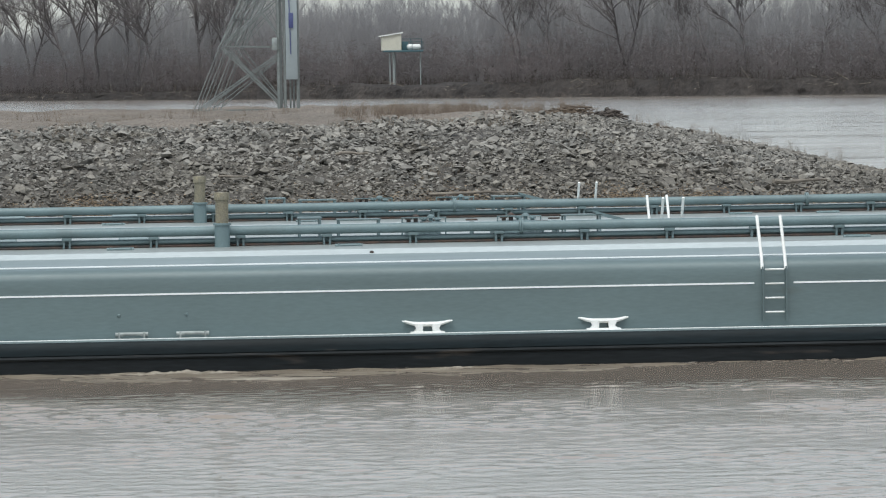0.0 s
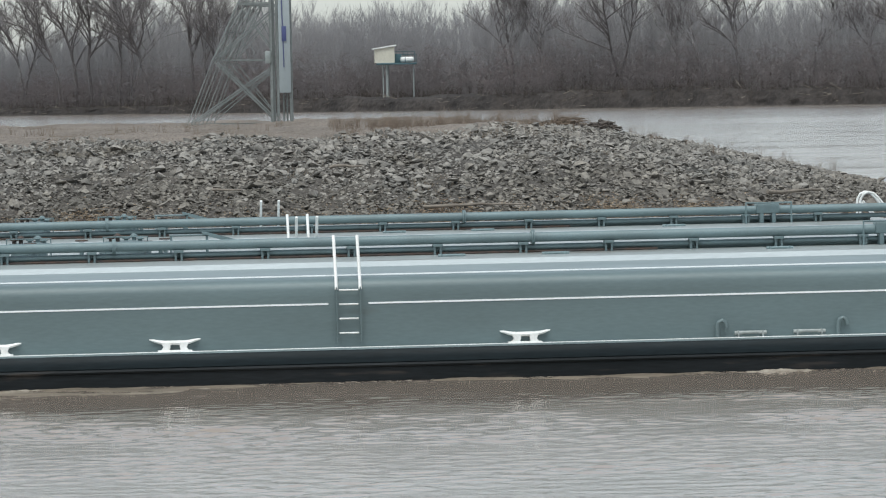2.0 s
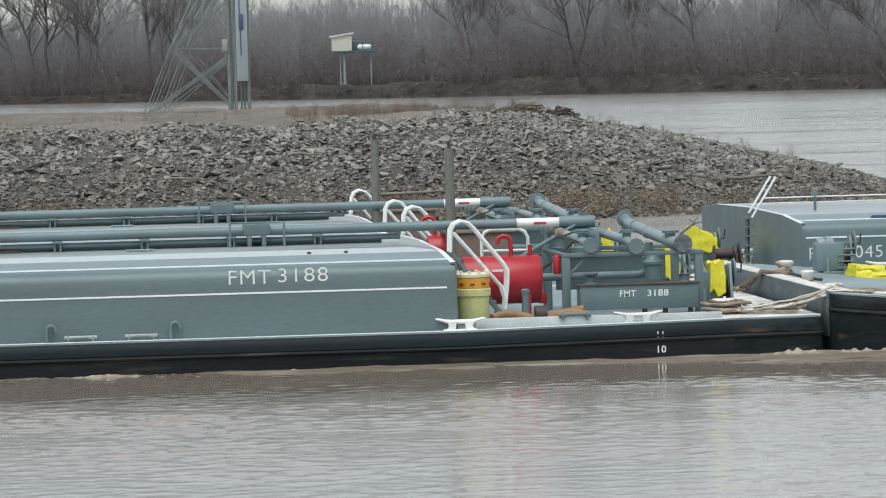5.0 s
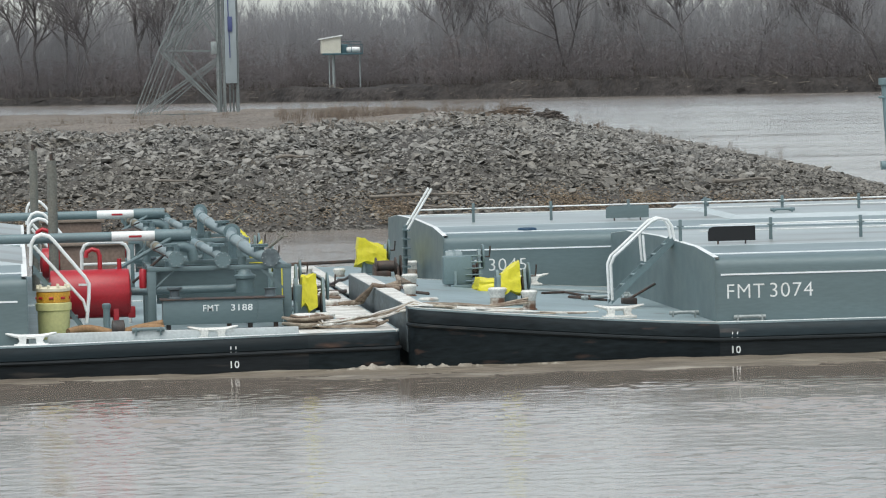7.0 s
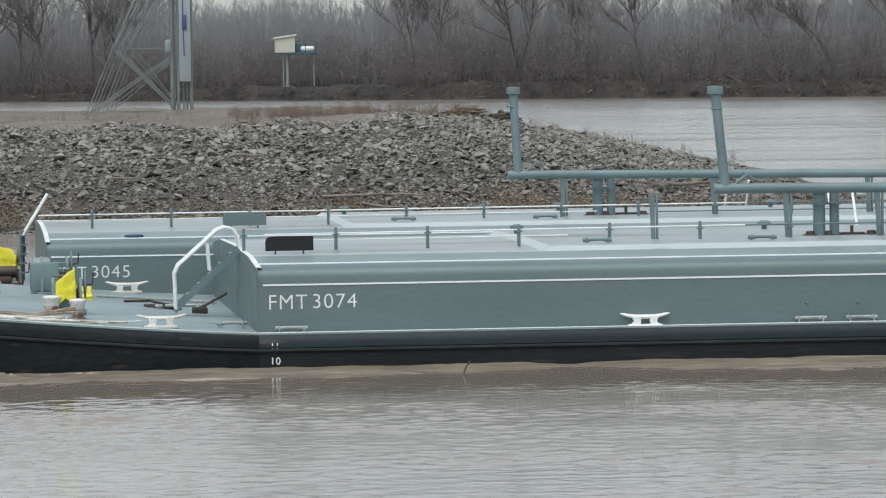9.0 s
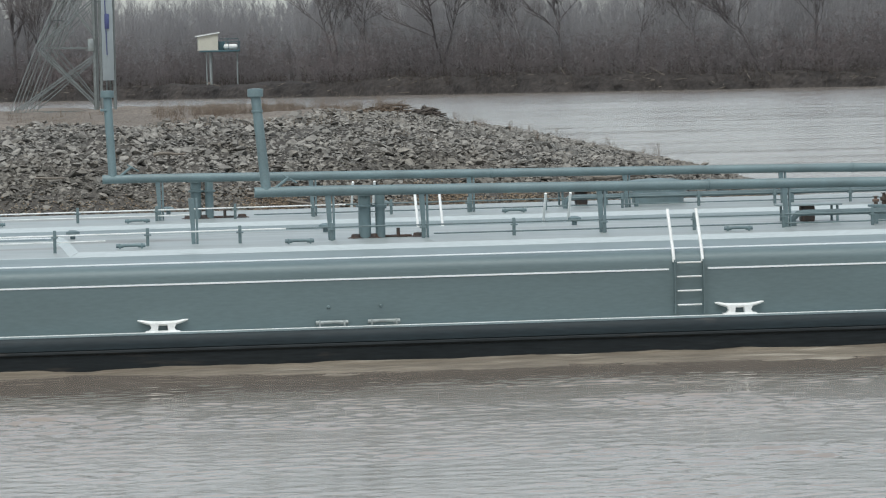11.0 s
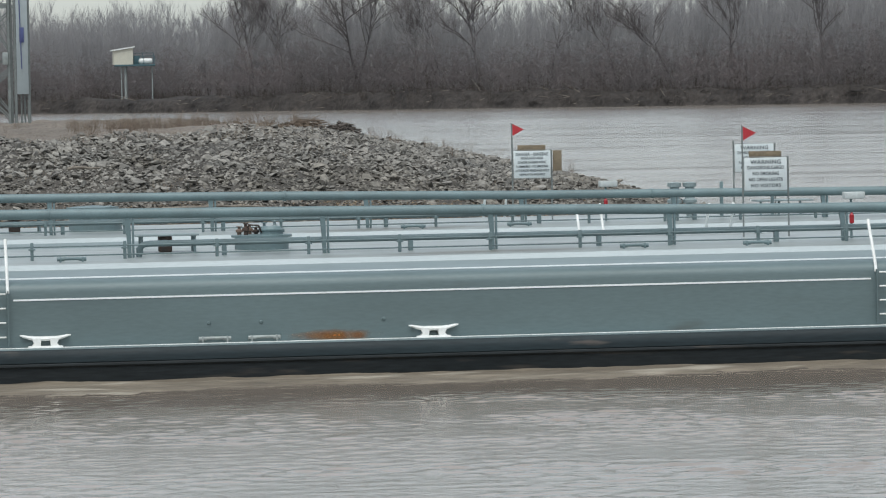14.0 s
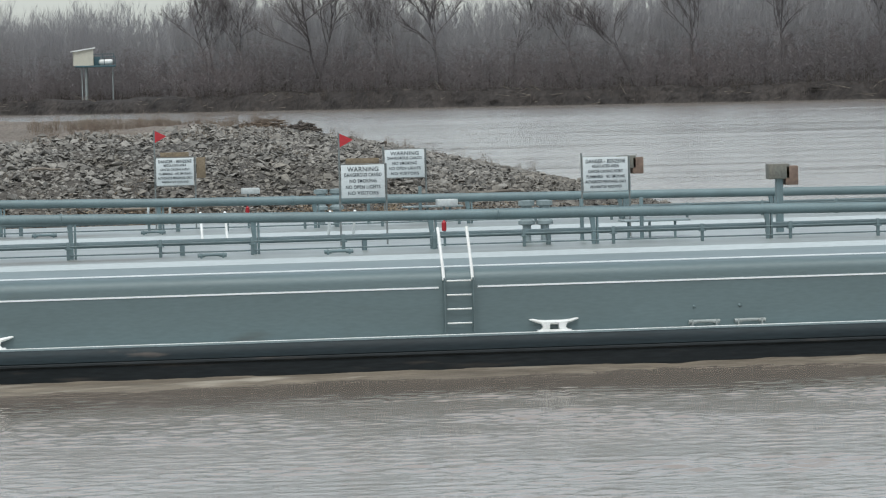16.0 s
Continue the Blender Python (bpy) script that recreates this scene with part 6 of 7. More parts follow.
def manifold(side):
    """The pump frame of the after deck with its three cross pipes, flanges and drip box."""
    f = thing("manifold_frame", "grey steel pump frame with cross pipes and drip box", "pipe frame", (35.2, side + 3.4, 0.66), group="pump frames", rides=True)
    y0, y1 = side + 3.2, side + 6.6
    for x in (33.78, 36.7):
        for y in (y0, y1):
            part("post", Solid().box(x - 0.09, x + 0.09, y - 0.07, y + 0.07, 0.66, 2.0, 0.012), GREY, f)
    for y in (y0, y1):
        part("beam", Solid().box(33.69, 36.8, y - 0.08, y + 0.08, 1.98, 2.07, 0.01), GREY, f)
    for x in (33.78, 36.7):
        part("beam", Solid().box(x - 0.06, x + 0.06, y0 + 0.08, y1 - 0.08, 1.99, 2.06, 0.01), GREY, f)
    part("brace", Solid().sweep([[(36.1, y0 - 0.05, 1.99), (36.2, y0 - 0.05, 1.99), (36.2, y0 + 0.03, 1.99), (36.1, y0 + 0.03, 1.99)], [(36.55, y0 - 0.05, 1.55), (36.65, y0 - 0.05, 1.55), (36.65, y0 + 0.03, 1.55), (36.55, y0 + 0.03, 1.55)]]), GREY, f)
    part("brace", Solid().tube([(33.85, y0, 1.6), (34.25, y0, 1.98)], 0.03, 6), GREY, f)
    part("back_plate", Solid().box(34.0, 36.5, y1 + 0.1, y1 + 0.16, 1.1, 1.95, 0.01), GREY, f)
    # drip box with its name
    box = part("drip_box", Solid().box(33.98, 36.55, side + 2.4, side + 3.0, 0.86, 1.38, 0.012), GREY, f)
    part("box_rim", Solid().box(33.93, 36.6, side + 2.36, side + 3.04, 1.38, 1.405, 0.008), DARK, box)
    part("box_flap", Solid().box(36.0, 36.03, side + 2.385, side + 2.402, 0.9, 1.36), GREY, box)
    for x in (34.1, 35.4, 35.85, 36.4):
        part("box_foot", Solid().box(x - 0.05, x + 0.05, side + 2.5, side + 2.6, 0.64, 0.88, 0.01), DARK, box)
    part("bollard", Solid().lathe(34.25, side + 2.7, 1.39, [(0.15, 0), (0.15, 0.03), (0.1, 0.06), (0.1, 0.18), (0.16, 0.22), (0.16, 0.26), (0.05, 0.27)], 14), HEADLOG, box)
    part("bollard", Solid().lathe(36.3, side + 2.72, 1.39, [(0.14, 0), (0.14, 0.03), (0.11, 0.05), (0.11, 0.16), (0.15, 0.19), (0.05, 0.2)], 14), HEADLOG, box)
    if side == NEAR:
        lettering("FMT", 34.84, side + 2.395, 1.13, 0.14, box, 0.35)
        lettering("3188", 35.44, side + 2.395, 1.13, 0.14, box, 0.46)
    # cross pipes: each ends in a blind flange towards the side and a second one on top of its bend
    for run, r, tail in (([(34.32, 3.1, 2.24), (34.2, 3.7, 2.32), (34.02, 4.8, 2.42), (33.8, 6.6, 2.5)], 0.095, OCHRE),
                         ([(35.32, 3.1, 2.19), (35.22, 3.9, 2.29), (35.05, 5.6, 2.36), (34.86, 8.9, 2.42)], 0.1, PIPE),
                         ([(36.35, 3.1, 2.22), (36.12, 3.5, 2.27), (35.95, 4.3, 2.36), (35.7, 6.8, 2.56), (35.78, 8.0, 2.62)], 0.125, PIPE)):
        pts = [Vector((x, side + y, z)) for x, y, z in run]
        x, ya, z = pts[0]
        part("cross_pipe", Solid().tube(pts[:-1], r, 16), PALE_PIPE, f)
        part("pipe_tail", Solid().tube(pts[-2:], r * 0.97, 16), tail, f, "pipe end with yellow paint" if tail is OCHRE else "")
        part("blind_flange", flange(x, ya - 0.02, z, r + 0.075, "y", 0.04), HEADLOG if x > 36 else PIPE, f, "dark blind flange" if x > 36 else "")
        for a in range(8):
            part("flange_bolt", Solid().lathe(x + (r + 0.045) * math.cos(a * 0.785), ya - 0.07, z + (r + 0.045) * math.sin(a * 0.785), [(0.014, -0.02), (0.014, 0.02)], 6, "y"), GALV, f)
        q = pts[1]
        part("top_neck", Solid().tube([q, q + Vector((0.02, 0.0, 0.2))], r * 0.9, 14), PIPE, f)
        part("top_flange", flange(q.x + 0.02, q.y, q.z + 0.2, r + 0.065, "z", 0.03), PIPE, f)
        for u in (0.3, 0.75):
            c = pts[2].lerp(pts[3], u)
            part("pipe_clamp", Solid().lathe(c.x, c.y, c.z, [(r, -0.05), (r + 0.02, -0.045), (r + 0.02, 0.045), (r, 0.05)], 16, "y"), GALV if u < 0.5 else PIPE, f)
        part("end_flange", flange(pts[-1].x, pts[-1].y, pts[-1].z, r + 0.07, "y", 0.04), PIPE, f)
        part("pipe_foot", Solid().tube([pts[-1] - Vector((0, 0.15, 0)), Vector((pts[-1].x, pts[-1].y - 0.15, 0.7))], r * 0.8, 12), PIPE, f)
    part("valve_stem", Solid().tube([(36.3, side + 3.3, 2.4), (36.62, side + 3.1, 2.66)], 0.028, 8), POLE, f)
    part("valve_lever", Solid().tube([(36.5, side + 3.1, 2.74), (36.62, side + 3.1, 2.66), (36.75, side + 3.1, 2.68)], 0.018, 6).tube([(36.52, side + 3.1, 2.56), (36.68, side + 3.1, 2.78)], 0.014, 6), POLE, f)
    part("chain", Solid().tube([(34.05, side + 3.9, 2.5), (33.85, side + 4.0, 2.42), (34.1, side + 3.5, 2.3)], 0.02, 5), DARK, f)
    part("valve_body", Solid().lathe(34.35, side + 5.2, 1.95, [(0.16, 0), (0.2, 0.03), (0.2, 0.16), (0.13, 0.2), (0.13, 0.5)], 14), PIPE, f)
    part("header_pipe", Solid().tube([(33.9, side + 5.6, 2.42), (34.6, side + 5.6, 2.42), (34.75, side + 5.6, 2.34), (34.8, side + 5.6, 2.1)], 0.12, 16), PIPE, f)
    part("header_pipe", Solid().tube([(33.1, side + 4.6, 1.5), (35.6, side + 4.6, 1.5), (35.75, side + 4.6, 1.56), (35.82, side + 4.6, 1.72), (35.82, side + 4.6, 2.2)], 0.09, 14), PIPE, f)
    part("flange", flange(35.82, side + 4.6, 1.86, 0.17, "z", 0.04), PIPE, f)
    part("pump_head", Solid().lathe(35.85, side + 4.2, 1.42, [(0.2, 0), (0.2, 0.3), (0.24, 0.32), (0.24, 0.38), (0.16, 0.42), (0.12, 0.5), (0.03, 0.52)], 16), PIPE, f)
    part("strut", Solid().tube([(33.0, side + 5.4, 1.9), (34.3, side + 5.5, 2.6)], 0.045, 8), PIPE, f)
    part("strut", Solid().tube([(33.4, side + 4.2, 1.7), (34.1, side + 4.1, 2.3)], 0.03, 8), DARK, f)
    part("fire_can", Solid().lathe(33.6, side + 3.3, 1.62, [(0.07, 0), (0.08, 0.02), (0.08, 0.38), (0.05, 0.42)], 12), RED, f, "red extinguisher")


manifold(NEAR)
manifold(NEAR + BEAM)


def housing(x0, x1, y0, y1, z1, label):
    h = thing("engine_housing", label, "housing", ((x0 + x1) / 2, (y0 + y1) / 2, 0.66), rides=True)
    part("body", Solid().box(x0, x1, y0, y1, 0.66, z1 - 0.1, 0.03), BROWN, h)
    part("roof", Solid().box(x0 - 0.08, x1 + 0.08, y0 - 0.08, y1 + 0.08, z1 - 0.1, z1, 0.02), material("tan_roof_paint", (0.3, 0.23, 0.18), 0.6), h, "tan roof")
    part("exhaust", Solid().tube([(x1 - 0.3, y0 + 0.3, z1), (x1 - 0.3, y0 + 0.3, z1 + 0.15), (x1 + 0.25, y0 + 0.3, z1 + 0.2)], 0.09, 10), DARK, h)


housing(31.9, 33.4, 98.0, 100.0, 2.42, "brown engine housing with a tan roof")
housing(31.6, 33.2, 98.0 + BEAM, 100.0 + BEAM, 2.45, "brown engine housing with a tan roof")
for px_, y in ((31.74, 95.8), (31.4, 95.8 + BEAM)):
    p = thing("spud_pole", "tall weathered grey-brown steel pole on the after deck", "pole", (px_, y, 0.6), group="poles of the after decks", rides=True)
    part("shaft", Solid().tube([(px_, y, 0.6), (px_, y, 4.35)], 0.11, 14), POLE, p)
    part("collar", Solid().lathe(px_, y, 2.5, [(0.12, 0), (0.17, 0.01), (0.17, 0.12), (0.12, 0.13)], 14), POLE, p)
    part("tip", Solid().tube([(px_, y, 4.34), (px_, y, 4.5)], 0.04, 8), DARK, p)
arch = thing("guard_rail", "white tubular guard rail over the tank", "rail", (32.9, 95.0, 0.66), rides=True)
part("hoop", Solid().tube([(32.35, 95, 0.66), (32.35, 95, 2.3), (32.42, 95, 2.44), (32.55, 95, 2.5), (33.2, 95, 2.5), (33.33, 95, 2.44), (33.4, 95, 2.3), (33.4, 95, 0.66)], 0.04, 8), WHITE, arch)
part("crossbar", Solid().tube([(32.35, 95, 2.02), (33.4, 95, 2.02)], 0.03, 8), WHITE, arch)

HOSE = material("tan_rubber_hose", (0.3, 0.17, 0.075), 0.7, second=(0.2, 0.12, 0.06), scale=3, fine=20)
h = thing("cargo_hose", "tan rubber cargo hose lying on the deck", "hose", (33, 89.6, 0.64), rides=True)
part("tube", Solid().tube([(31.95 + 2.0 * u, 89.5 + 0.25 * math.sin(u * 5), 0.82 + 0.06 * math.sin(u * 9)) for u in np.linspace(0, 1, 14)], 0.09, 12), HOSE, h)
part("coupling", Solid().lathe(33.0, 89.6, 0.86, [(0.1, -0.14), (0.19, -0.12), (0.19, 0.12), (0.1, 0.14)], 16, "x"), DARK, h)
part("branch", Solid().tube([(33.0, 89.9, 0.75), (33.4, 89.8, 0.85), (33.95, 89.7, 0.95)], 0.08, 10), HOSE, h)
o = thing("sounding_pipe", "short grey capped pipe standing by the tank", "pipe", (32.78, 90.4, 0.66), rides=True)
part("tube", Solid().lathe(32.78, 90.4, 0.66, [(0.12, 0), (0.12, 0.03), (0.075, 0.04), (0.075, 0.6)], 14), PIPE, o)
part("cap", Solid().lathe(32.78, 90.4, 1.26, [(0.09, 0), (0.095, 0.01), (0.095, 0.09), (0.06, 0.11), (0.01, 0.115)], 14), PIPE, o)


def tarp(x0, x1, y0, y1, z0, z1, seed):
    """A crumpled cover hanging over a winch."""
    rng = np.random.default_rng(seed)
    bm = bmesh.new()
    bmesh.ops.create_cube(bm, size=1)
    bmesh.ops.subdivide_edges(bm, edges=bm.edges[:], cuts=5, use_grid_fill=True)
    for v in bm.verts:
        u = Vector(v.co) + Vector((0.5, 0.5, 0.5))
        r = 1.5 * noise.noise(Vector((u.x * 2.6 + seed, u.y * 2.6, u.z * 2.2)))
        s = noise.noise(Vector((u.x * 7 + seed, u.z * 5, u.y * 6)))
        slump = 0.55 * (u.x - 0.5) * math.sin(seed)
        flare = 1.0 + 0.18 * (1 - u.z)
        v.co = (x0 + (x1 - x0) * (0.5 + (u.x - 0.5) * flare + 0.09 * r), y0 + (y1 - y0) * (0.5 + (u.y - 0.5) * flare + 0.08 * s),
                z0 + (z1 - z0) * (u.z + 0.1 * r + slump * u.z) + (0.3 * (z1 - z0) * noise.noise(Vector((u.x * 1.7 + seed, u.y * 1.7, 0.4))) * (1 - u.z) + (0.06 * s if u.z < 0.1 else 0)))
    return Solid().take(bm)


def winch(x, y, z, seed, covered=True, tall=0.75, dark=False, label="grey deck winch under a yellow tarpaulin", drape=0.24):
    w = thing("deck_winch", label, "winch", (x, y, z), group="deck winches", rides=True)
    frame_mat = DARK if dark else PIPE
    part("base", Solid().box(x - 0.42, x + 0.42, y - 0.4, y + 0.4, z - 0.01, z + 0.08, 0.015), frame_mat, w)
    for dx in (-0.3, 0.3):
        part("cheek", Solid().sweep([[(x + dx - 0.03, y - a, z + h), (x + dx + 0.03, y - a, z + h), (x + dx + 0.03, y + a, z + h), (x + dx - 0.03, y + a, z + h)] for h, a in ((0.05, 0.38), (0.35, 0.32), (tall - 0.05, 0.16), (tall, 0.1))]), frame_mat, w)
    part("drum", Solid().lathe(x - 0.28, y, z + 0.38, [(0.24, 0), (0.24, 0.04), (0.15, 0.06), (0.16, 0.28), (0.15, 0.5), (0.24, 0.52), (0.24, 0.56)], 18, "x"), DARK, w, "dark wire drum")
    part("brake_wheel", Solid().lathe(x + 0.4, y, z + tall * 0.8, [(0.05, -0.04), (0.3, -0.02), (0.31, 0), (0.3, 0.02), (0.05, 0.04)], 22, "x"), frame_mat, w)
    if not covered and not dark:
        part("motor", Solid().lathe(x - 0.5, y, z + tall * 0.78, [(0.05, -0.02), (0.17, 0.0), (0.19, 0.04), (0.19, 0.34), (0.15, 0.4), (0.05, 0.42)], 18, "x"), PALE_PIPE, w)
        for k in range(5):
            part("guide_bar", Solid().tube([(x - 0.05, y - 0.34 + 0.02 * k, z + 0.16 + 0.15 * k), (x + 0.36, y - 0.34 + 0.02 * k, z + 0.16 + 0.15 * k)], 0.02, 6), frame_mat, w)
    part("gear_case", Solid().box(x - (0.34 if covered or dark else 0.58), x + 0.12, y - 0.3, y + 0.18, z + 0.08, z + tall * (0.6 if dark else 0.85), 0.05), frame_mat, w)
    part("crank", Solid().tube([(x + 0.42, y, z + tall * 0.8), (x + 0.56, y, z + tall * 0.8), (x + 0.58, y - 0.05, z + tall * 0.8 + 0.25)], 0.02, 6), DARK, w)
    if covered:
        part("tarpaulin", tarp(x - drape, x + drape * 0.7, y - 0.36, y + 0.3, z + tall * 0.36, z + tall * 1.05, seed), YELLOW_TARP, w, "crumpled yellow tarpaulin")
    return w


winch(37.25, 92.4, 0.75, 3, tall=0.95, drape=0.17)
winch(36.98, 97.2, 0.75, 5, tall=1.05, drape=0.2)
winch(37.05, 92.4 + BEAM, 0.75, 7, tall=1.0, drape=0.2)
winch(36.98, 97.2 + BEAM, 0.75, 12, tall=1.15, drape=0.22)
winch(41.72, 92.7, deck_b(41.72), 8, tall=0.78)
winch(41.62, 100.9, deck_b(41.6), 2, covered=False, tall=0.9, label="grey deck winch with its cover pulled off")
winch(40.55, 114.5, deck_b2(40.6), 11, tall=0.85, drape=0.44)
winch(40.6, 111.5, deck_b2(40.6), 4, covered=False, tall=0.45, dark=True, label="low dark rusty deck winch")
tp = thing("tarpaulin", "yellow tarpaulin fallen on the deck", "tarpaulin", (42.3, 99.8, deck_b(42.3)), rides=True, solid=tarp(41.75, 42.4, 99.2, 100.3, deck_b(42.3) + 0.02, deck_b(42.3) + 0.3, 6), mat=YELLOW_TARP)


RUSTY_WHITE = material("rust_streaked_white_paint", (0.5, 0.45, 0.38), 0.7, second=(0.2, 0.12, 0.075), amount=1.0, scale=5, fine=25, fine_amount=0.25, stain=(0.14, 0.07, 0.04), stain_level=0.5, stain_scale=4)


def bollard(x, y, z, r=0.16, h=0.34, wrapped=False):
    b = thing("bollard", "white-capped rusty steel bollard on the deck", "bollard", (x, y, z), group="deck bollards", rides=True)
    part("post", Solid().lathe(x, y, z, [(r * 1.25, -0.01), (r * 1.25, 0.02), (r, 0.03), (r, h - 0.15)], 18), RUSTY_WHITE, b, "rust-streaked post")
    part("cap", Solid().lathe(x, y, z, [(r, h - 0.2), (r * 1.06, h - 0.19), (r * 1.1, h - 0.1), (r * 1.3, h - 0.05), (r * 1.3, h - 0.01), (r * 1.1, h + 0.02), (0.02, h + 0.03)], 18), WORN_WHITE, b, "chipped white cap")


for x, y, r, h in ((36.95, 89.7, 0.2, 0.3), (37.5, 91.6, 0.19, 0.2), (38.45, 103.0, 0.2, 0.1), (38.2, 98.6, 0.16, 0.1), (38.5, 91.0, 0.2, 0.05), (38.5, 112.5, 0.18, 0.28), (37.9, 101.0, 0.2, 0.06), (38.35, 108.0, 0.19, 0.07)):
    bollard(x, y, 0.75, r, h)
for x, y, r, h in ((41.38, 92.3, 0.16, 0.36), (41.9, 90.8, 0.14, 0.4), (39.85, 92.2, 0.17, 0.05), (39.62, 94.1, 0.12, 0.24), (40.15, 99.8, 0.15, 0.26)):
    bollard(x, y, deck_b(x), r, h)
for x, y, r, h in ((41.45, 112.3, 0.19, 0.45), (39.6, 114.6, 0.13, 0.2), (40.15, 109.7, 0.2, 0.06)):
    bollard(x, y, deck_b2(x), r, h)

ROPE = material("dirty_mooring_rope", (0.42, 0.36, 0.28), 0.9, second=(0.2, 0.15, 0.11), amount=1, scale=4, fine=60, fine_amount=0.3, bump=0.8)
OLDROPE = material("brown_old_rope", (0.16, 0.11, 0.08), 0.9, second=(0.28, 0.22, 0.16), amount=1, scale=3, fine=60, fine_amount=0.3, bump=0.8)
co = thing("rope_coil", "dirty white mooring rope coiled round a bollard", "rope", (37.05, 89.7, 0.75), rides=True)
rng = np.random.default_rng(4)
for i in range(7):
    a0 = rng.uniform(0, 6)
    part("turn", Solid().tube([(37.02 + (0.3 + 0.08 * (i % 3)) * 1.15 * math.cos(a0 + a), 89.7 + (0.27 + 0.06 * (i % 3)) * math.sin(a0 + a), 0.79 + 0.038 * i + 0.015 * math.sin(3 * a + i)) for a in np.linspace(0, 6.2, 22)], 0.032, 7), ROPE if i % 3 else OLDROPE, co)


def line(points, r, mat, label, sag=0.0, name="mooring_line"):
    pts = [Vector(p) for p in points]
    out = []
    for i in range(len(pts) - 1):
        for u in np.linspace(0, 1, 8)[:-1]:
            p = pts[i].lerp(pts[i + 1], float(u))
            out.append(p + Vector((0, 0.05 * math.sin(5 * u + i), -sag * 4 * u * (1 - u))))
    out.append(pts[-1])
    return thing(name, label, "rope", tuple(out[0]), rides=True, group="mooring lines", solid=Solid().tube(out, r, 7), mat=mat)


zb = deck_b
rr = np.random.default_rng(9)
for k in range(4):
    o, w = 0.075 * k, lambda a: rr.normal(0, a)
    line([(37.0 + w(0.1), 89.35 + o, 0.84 + 0.03 * k), (37.6, 89.2 + o + w(0.04), 0.86 + 0.02 * k), (38.3, 88.95 + o + w(0.04), 0.95 + 0.02 * k), (38.9, 88.85 + o + w(0.03), 1.1 + 0.02 * k), (39.35, 88.8 + o, zb(39.3) + 0.05),
          (39.9, 88.85 + o + w(0.05), zb(39.9) + 0.05), (40.7, 88.95 + o + w(0.08), zb(40.7) + 0.05), (41.4 + 0.1 * k, 89.2 + o * 2, zb(41.4) + 0.04)], 0.027, ROPE if k % 3 else WORN_WHITE,
         "dirty white mooring line between the barges", 0.012)
for k in range(3):
    line([(39.5, 89.6 + 0.15 * k, zb(39.5) + 0.04), (40.3, 90.0 + 0.3 * k, zb(40.3) + 0.05), (41.0, 90.2 + 0.2 * k, zb(41) + 0.04), (41.85, 90.6, zb(41.8) + 0.15 + 0.05 * k)], 0.024, OLDROPE if k == 1 else ROPE, "thin mooring line lying on the bow deck", 0.0)
for k in range(5):
    line([(37.3 + 0.3 * k, 89.3 + 0.14 * k, 0.79), (37.7 + 0.25 * k, 89.0 + 0.1 * k, 0.81 + 0.02 * k), (38.4 + 0.04 * k, 88.9 + 0.2 * k, 0.8)], 0.028, OLDROPE if k % 2 else ROPE, "slack mooring rope lying on the deck", 0.0)
for k in range(4):
    w = lambda a: rr.normal(0, a)
    line([(36.9 + 0.12 * k, 89.5, 0.9 + 0.05 * k), (37.4 + w(0.1), 89.25 + w(0.08), 0.8 + 0.03 * k), (37.95 + w(0.1), 89.1 + w(0.08), 0.86 + 0.05 * k), (38.5, 89.0 + w(0.06), 0.98 + 0.04 * k), (39.2, 88.75 + 0.06 * k, zb(39.2) + 0.06 + 0.02 * k),
          (40.1 + w(0.2), 88.9 + w(0.08), zb(40.1) + 0.03), (41.3 + w(0.3), 89.0 + w(0.1), zb(41.3) + 0.03), (42.3 + 0.3 * k, 89.1 + w(0.1), zb(42.3) + 0.03)], 0.019, WORN_WHITE if k % 2 else ROPE, "thin pale mooring line between the barges", 0.02)
# thick old ropes hauled over the bow edge
for k in range(4):
    o = 0.1 * k
    line([(38.35 + o, 98.4 - o, 0.8), (38.7 + o * 0.5, 98.0 - o, 0.86), (39.0, 96.3 + o, zb(39) + 0.1), (39.3, 96.6 + o, zb(39.3) + 0.07), (39.58 + 0.3 * o, 96.2 + 2 * o, zb(39.6) + 0.06 + 0.05 * k), (39.75, 98.2 + 2 * o, zb(39.7) + 0.12 + 0.04 * k), (40.1, 99.2 + o, zb(40.1) + 0.08)],
         0.045, OLDROPE if k % 2 == 0 else ROPE, "thick brown old mooring rope over the bow edge", 0.0)
line([(39.6, 96.2, zb(39.6) + 0.1), (39.9, 95.3, zb(39.9) + 0.04), (40.15, 95.2, zb(40.1) + 0.03)], 0.035, DARK, "dark wire rope slack on the deck", 0.0)
line([(37.0, 97.0, 1.2), (38.2, 102.5, 1.0), (38.9, 105.5, 1.02), (39.3, 107.5, 1.0), (39.9, 108.1, 0.92)], 0.04, DARK, "dark wire rope slack between the barges", 0.03)
line([(36.9, 103.5, 0.8), (37.9, 103.9, 0.82), (38.9, 103.2, 0.85)], 0.05, DARK, "dark wire rope lying on the after deck", 0.0)
line([(37.2, 100.5, 0.79), (37.9, 101.8, 0.82), (38.6, 101.2, 0.8)], 0.035, OLDROPE, "slack mooring rope lying on the deck", 0.0)
line([(36.2, 116.0, 0.85), (38.0, 118.5, 0.87), (41.0, 119.5, 0.9)], 0.05, DARK, "dark wire rope lying along the far deck edge", 0.0)
line([(43.2, 99.0, zb(43.2) + 0.03), (43.8, 99.5, zb(43.8) + 0.05), (44.3, 98.2, zb(44.3) + 0.03), (43.6, 97.2, zb(43.6) + 0.05), (44.4, 96.6, zb(44.4) + 0.03)], 0.03, DARK, "dark wire rope lying on the deck")
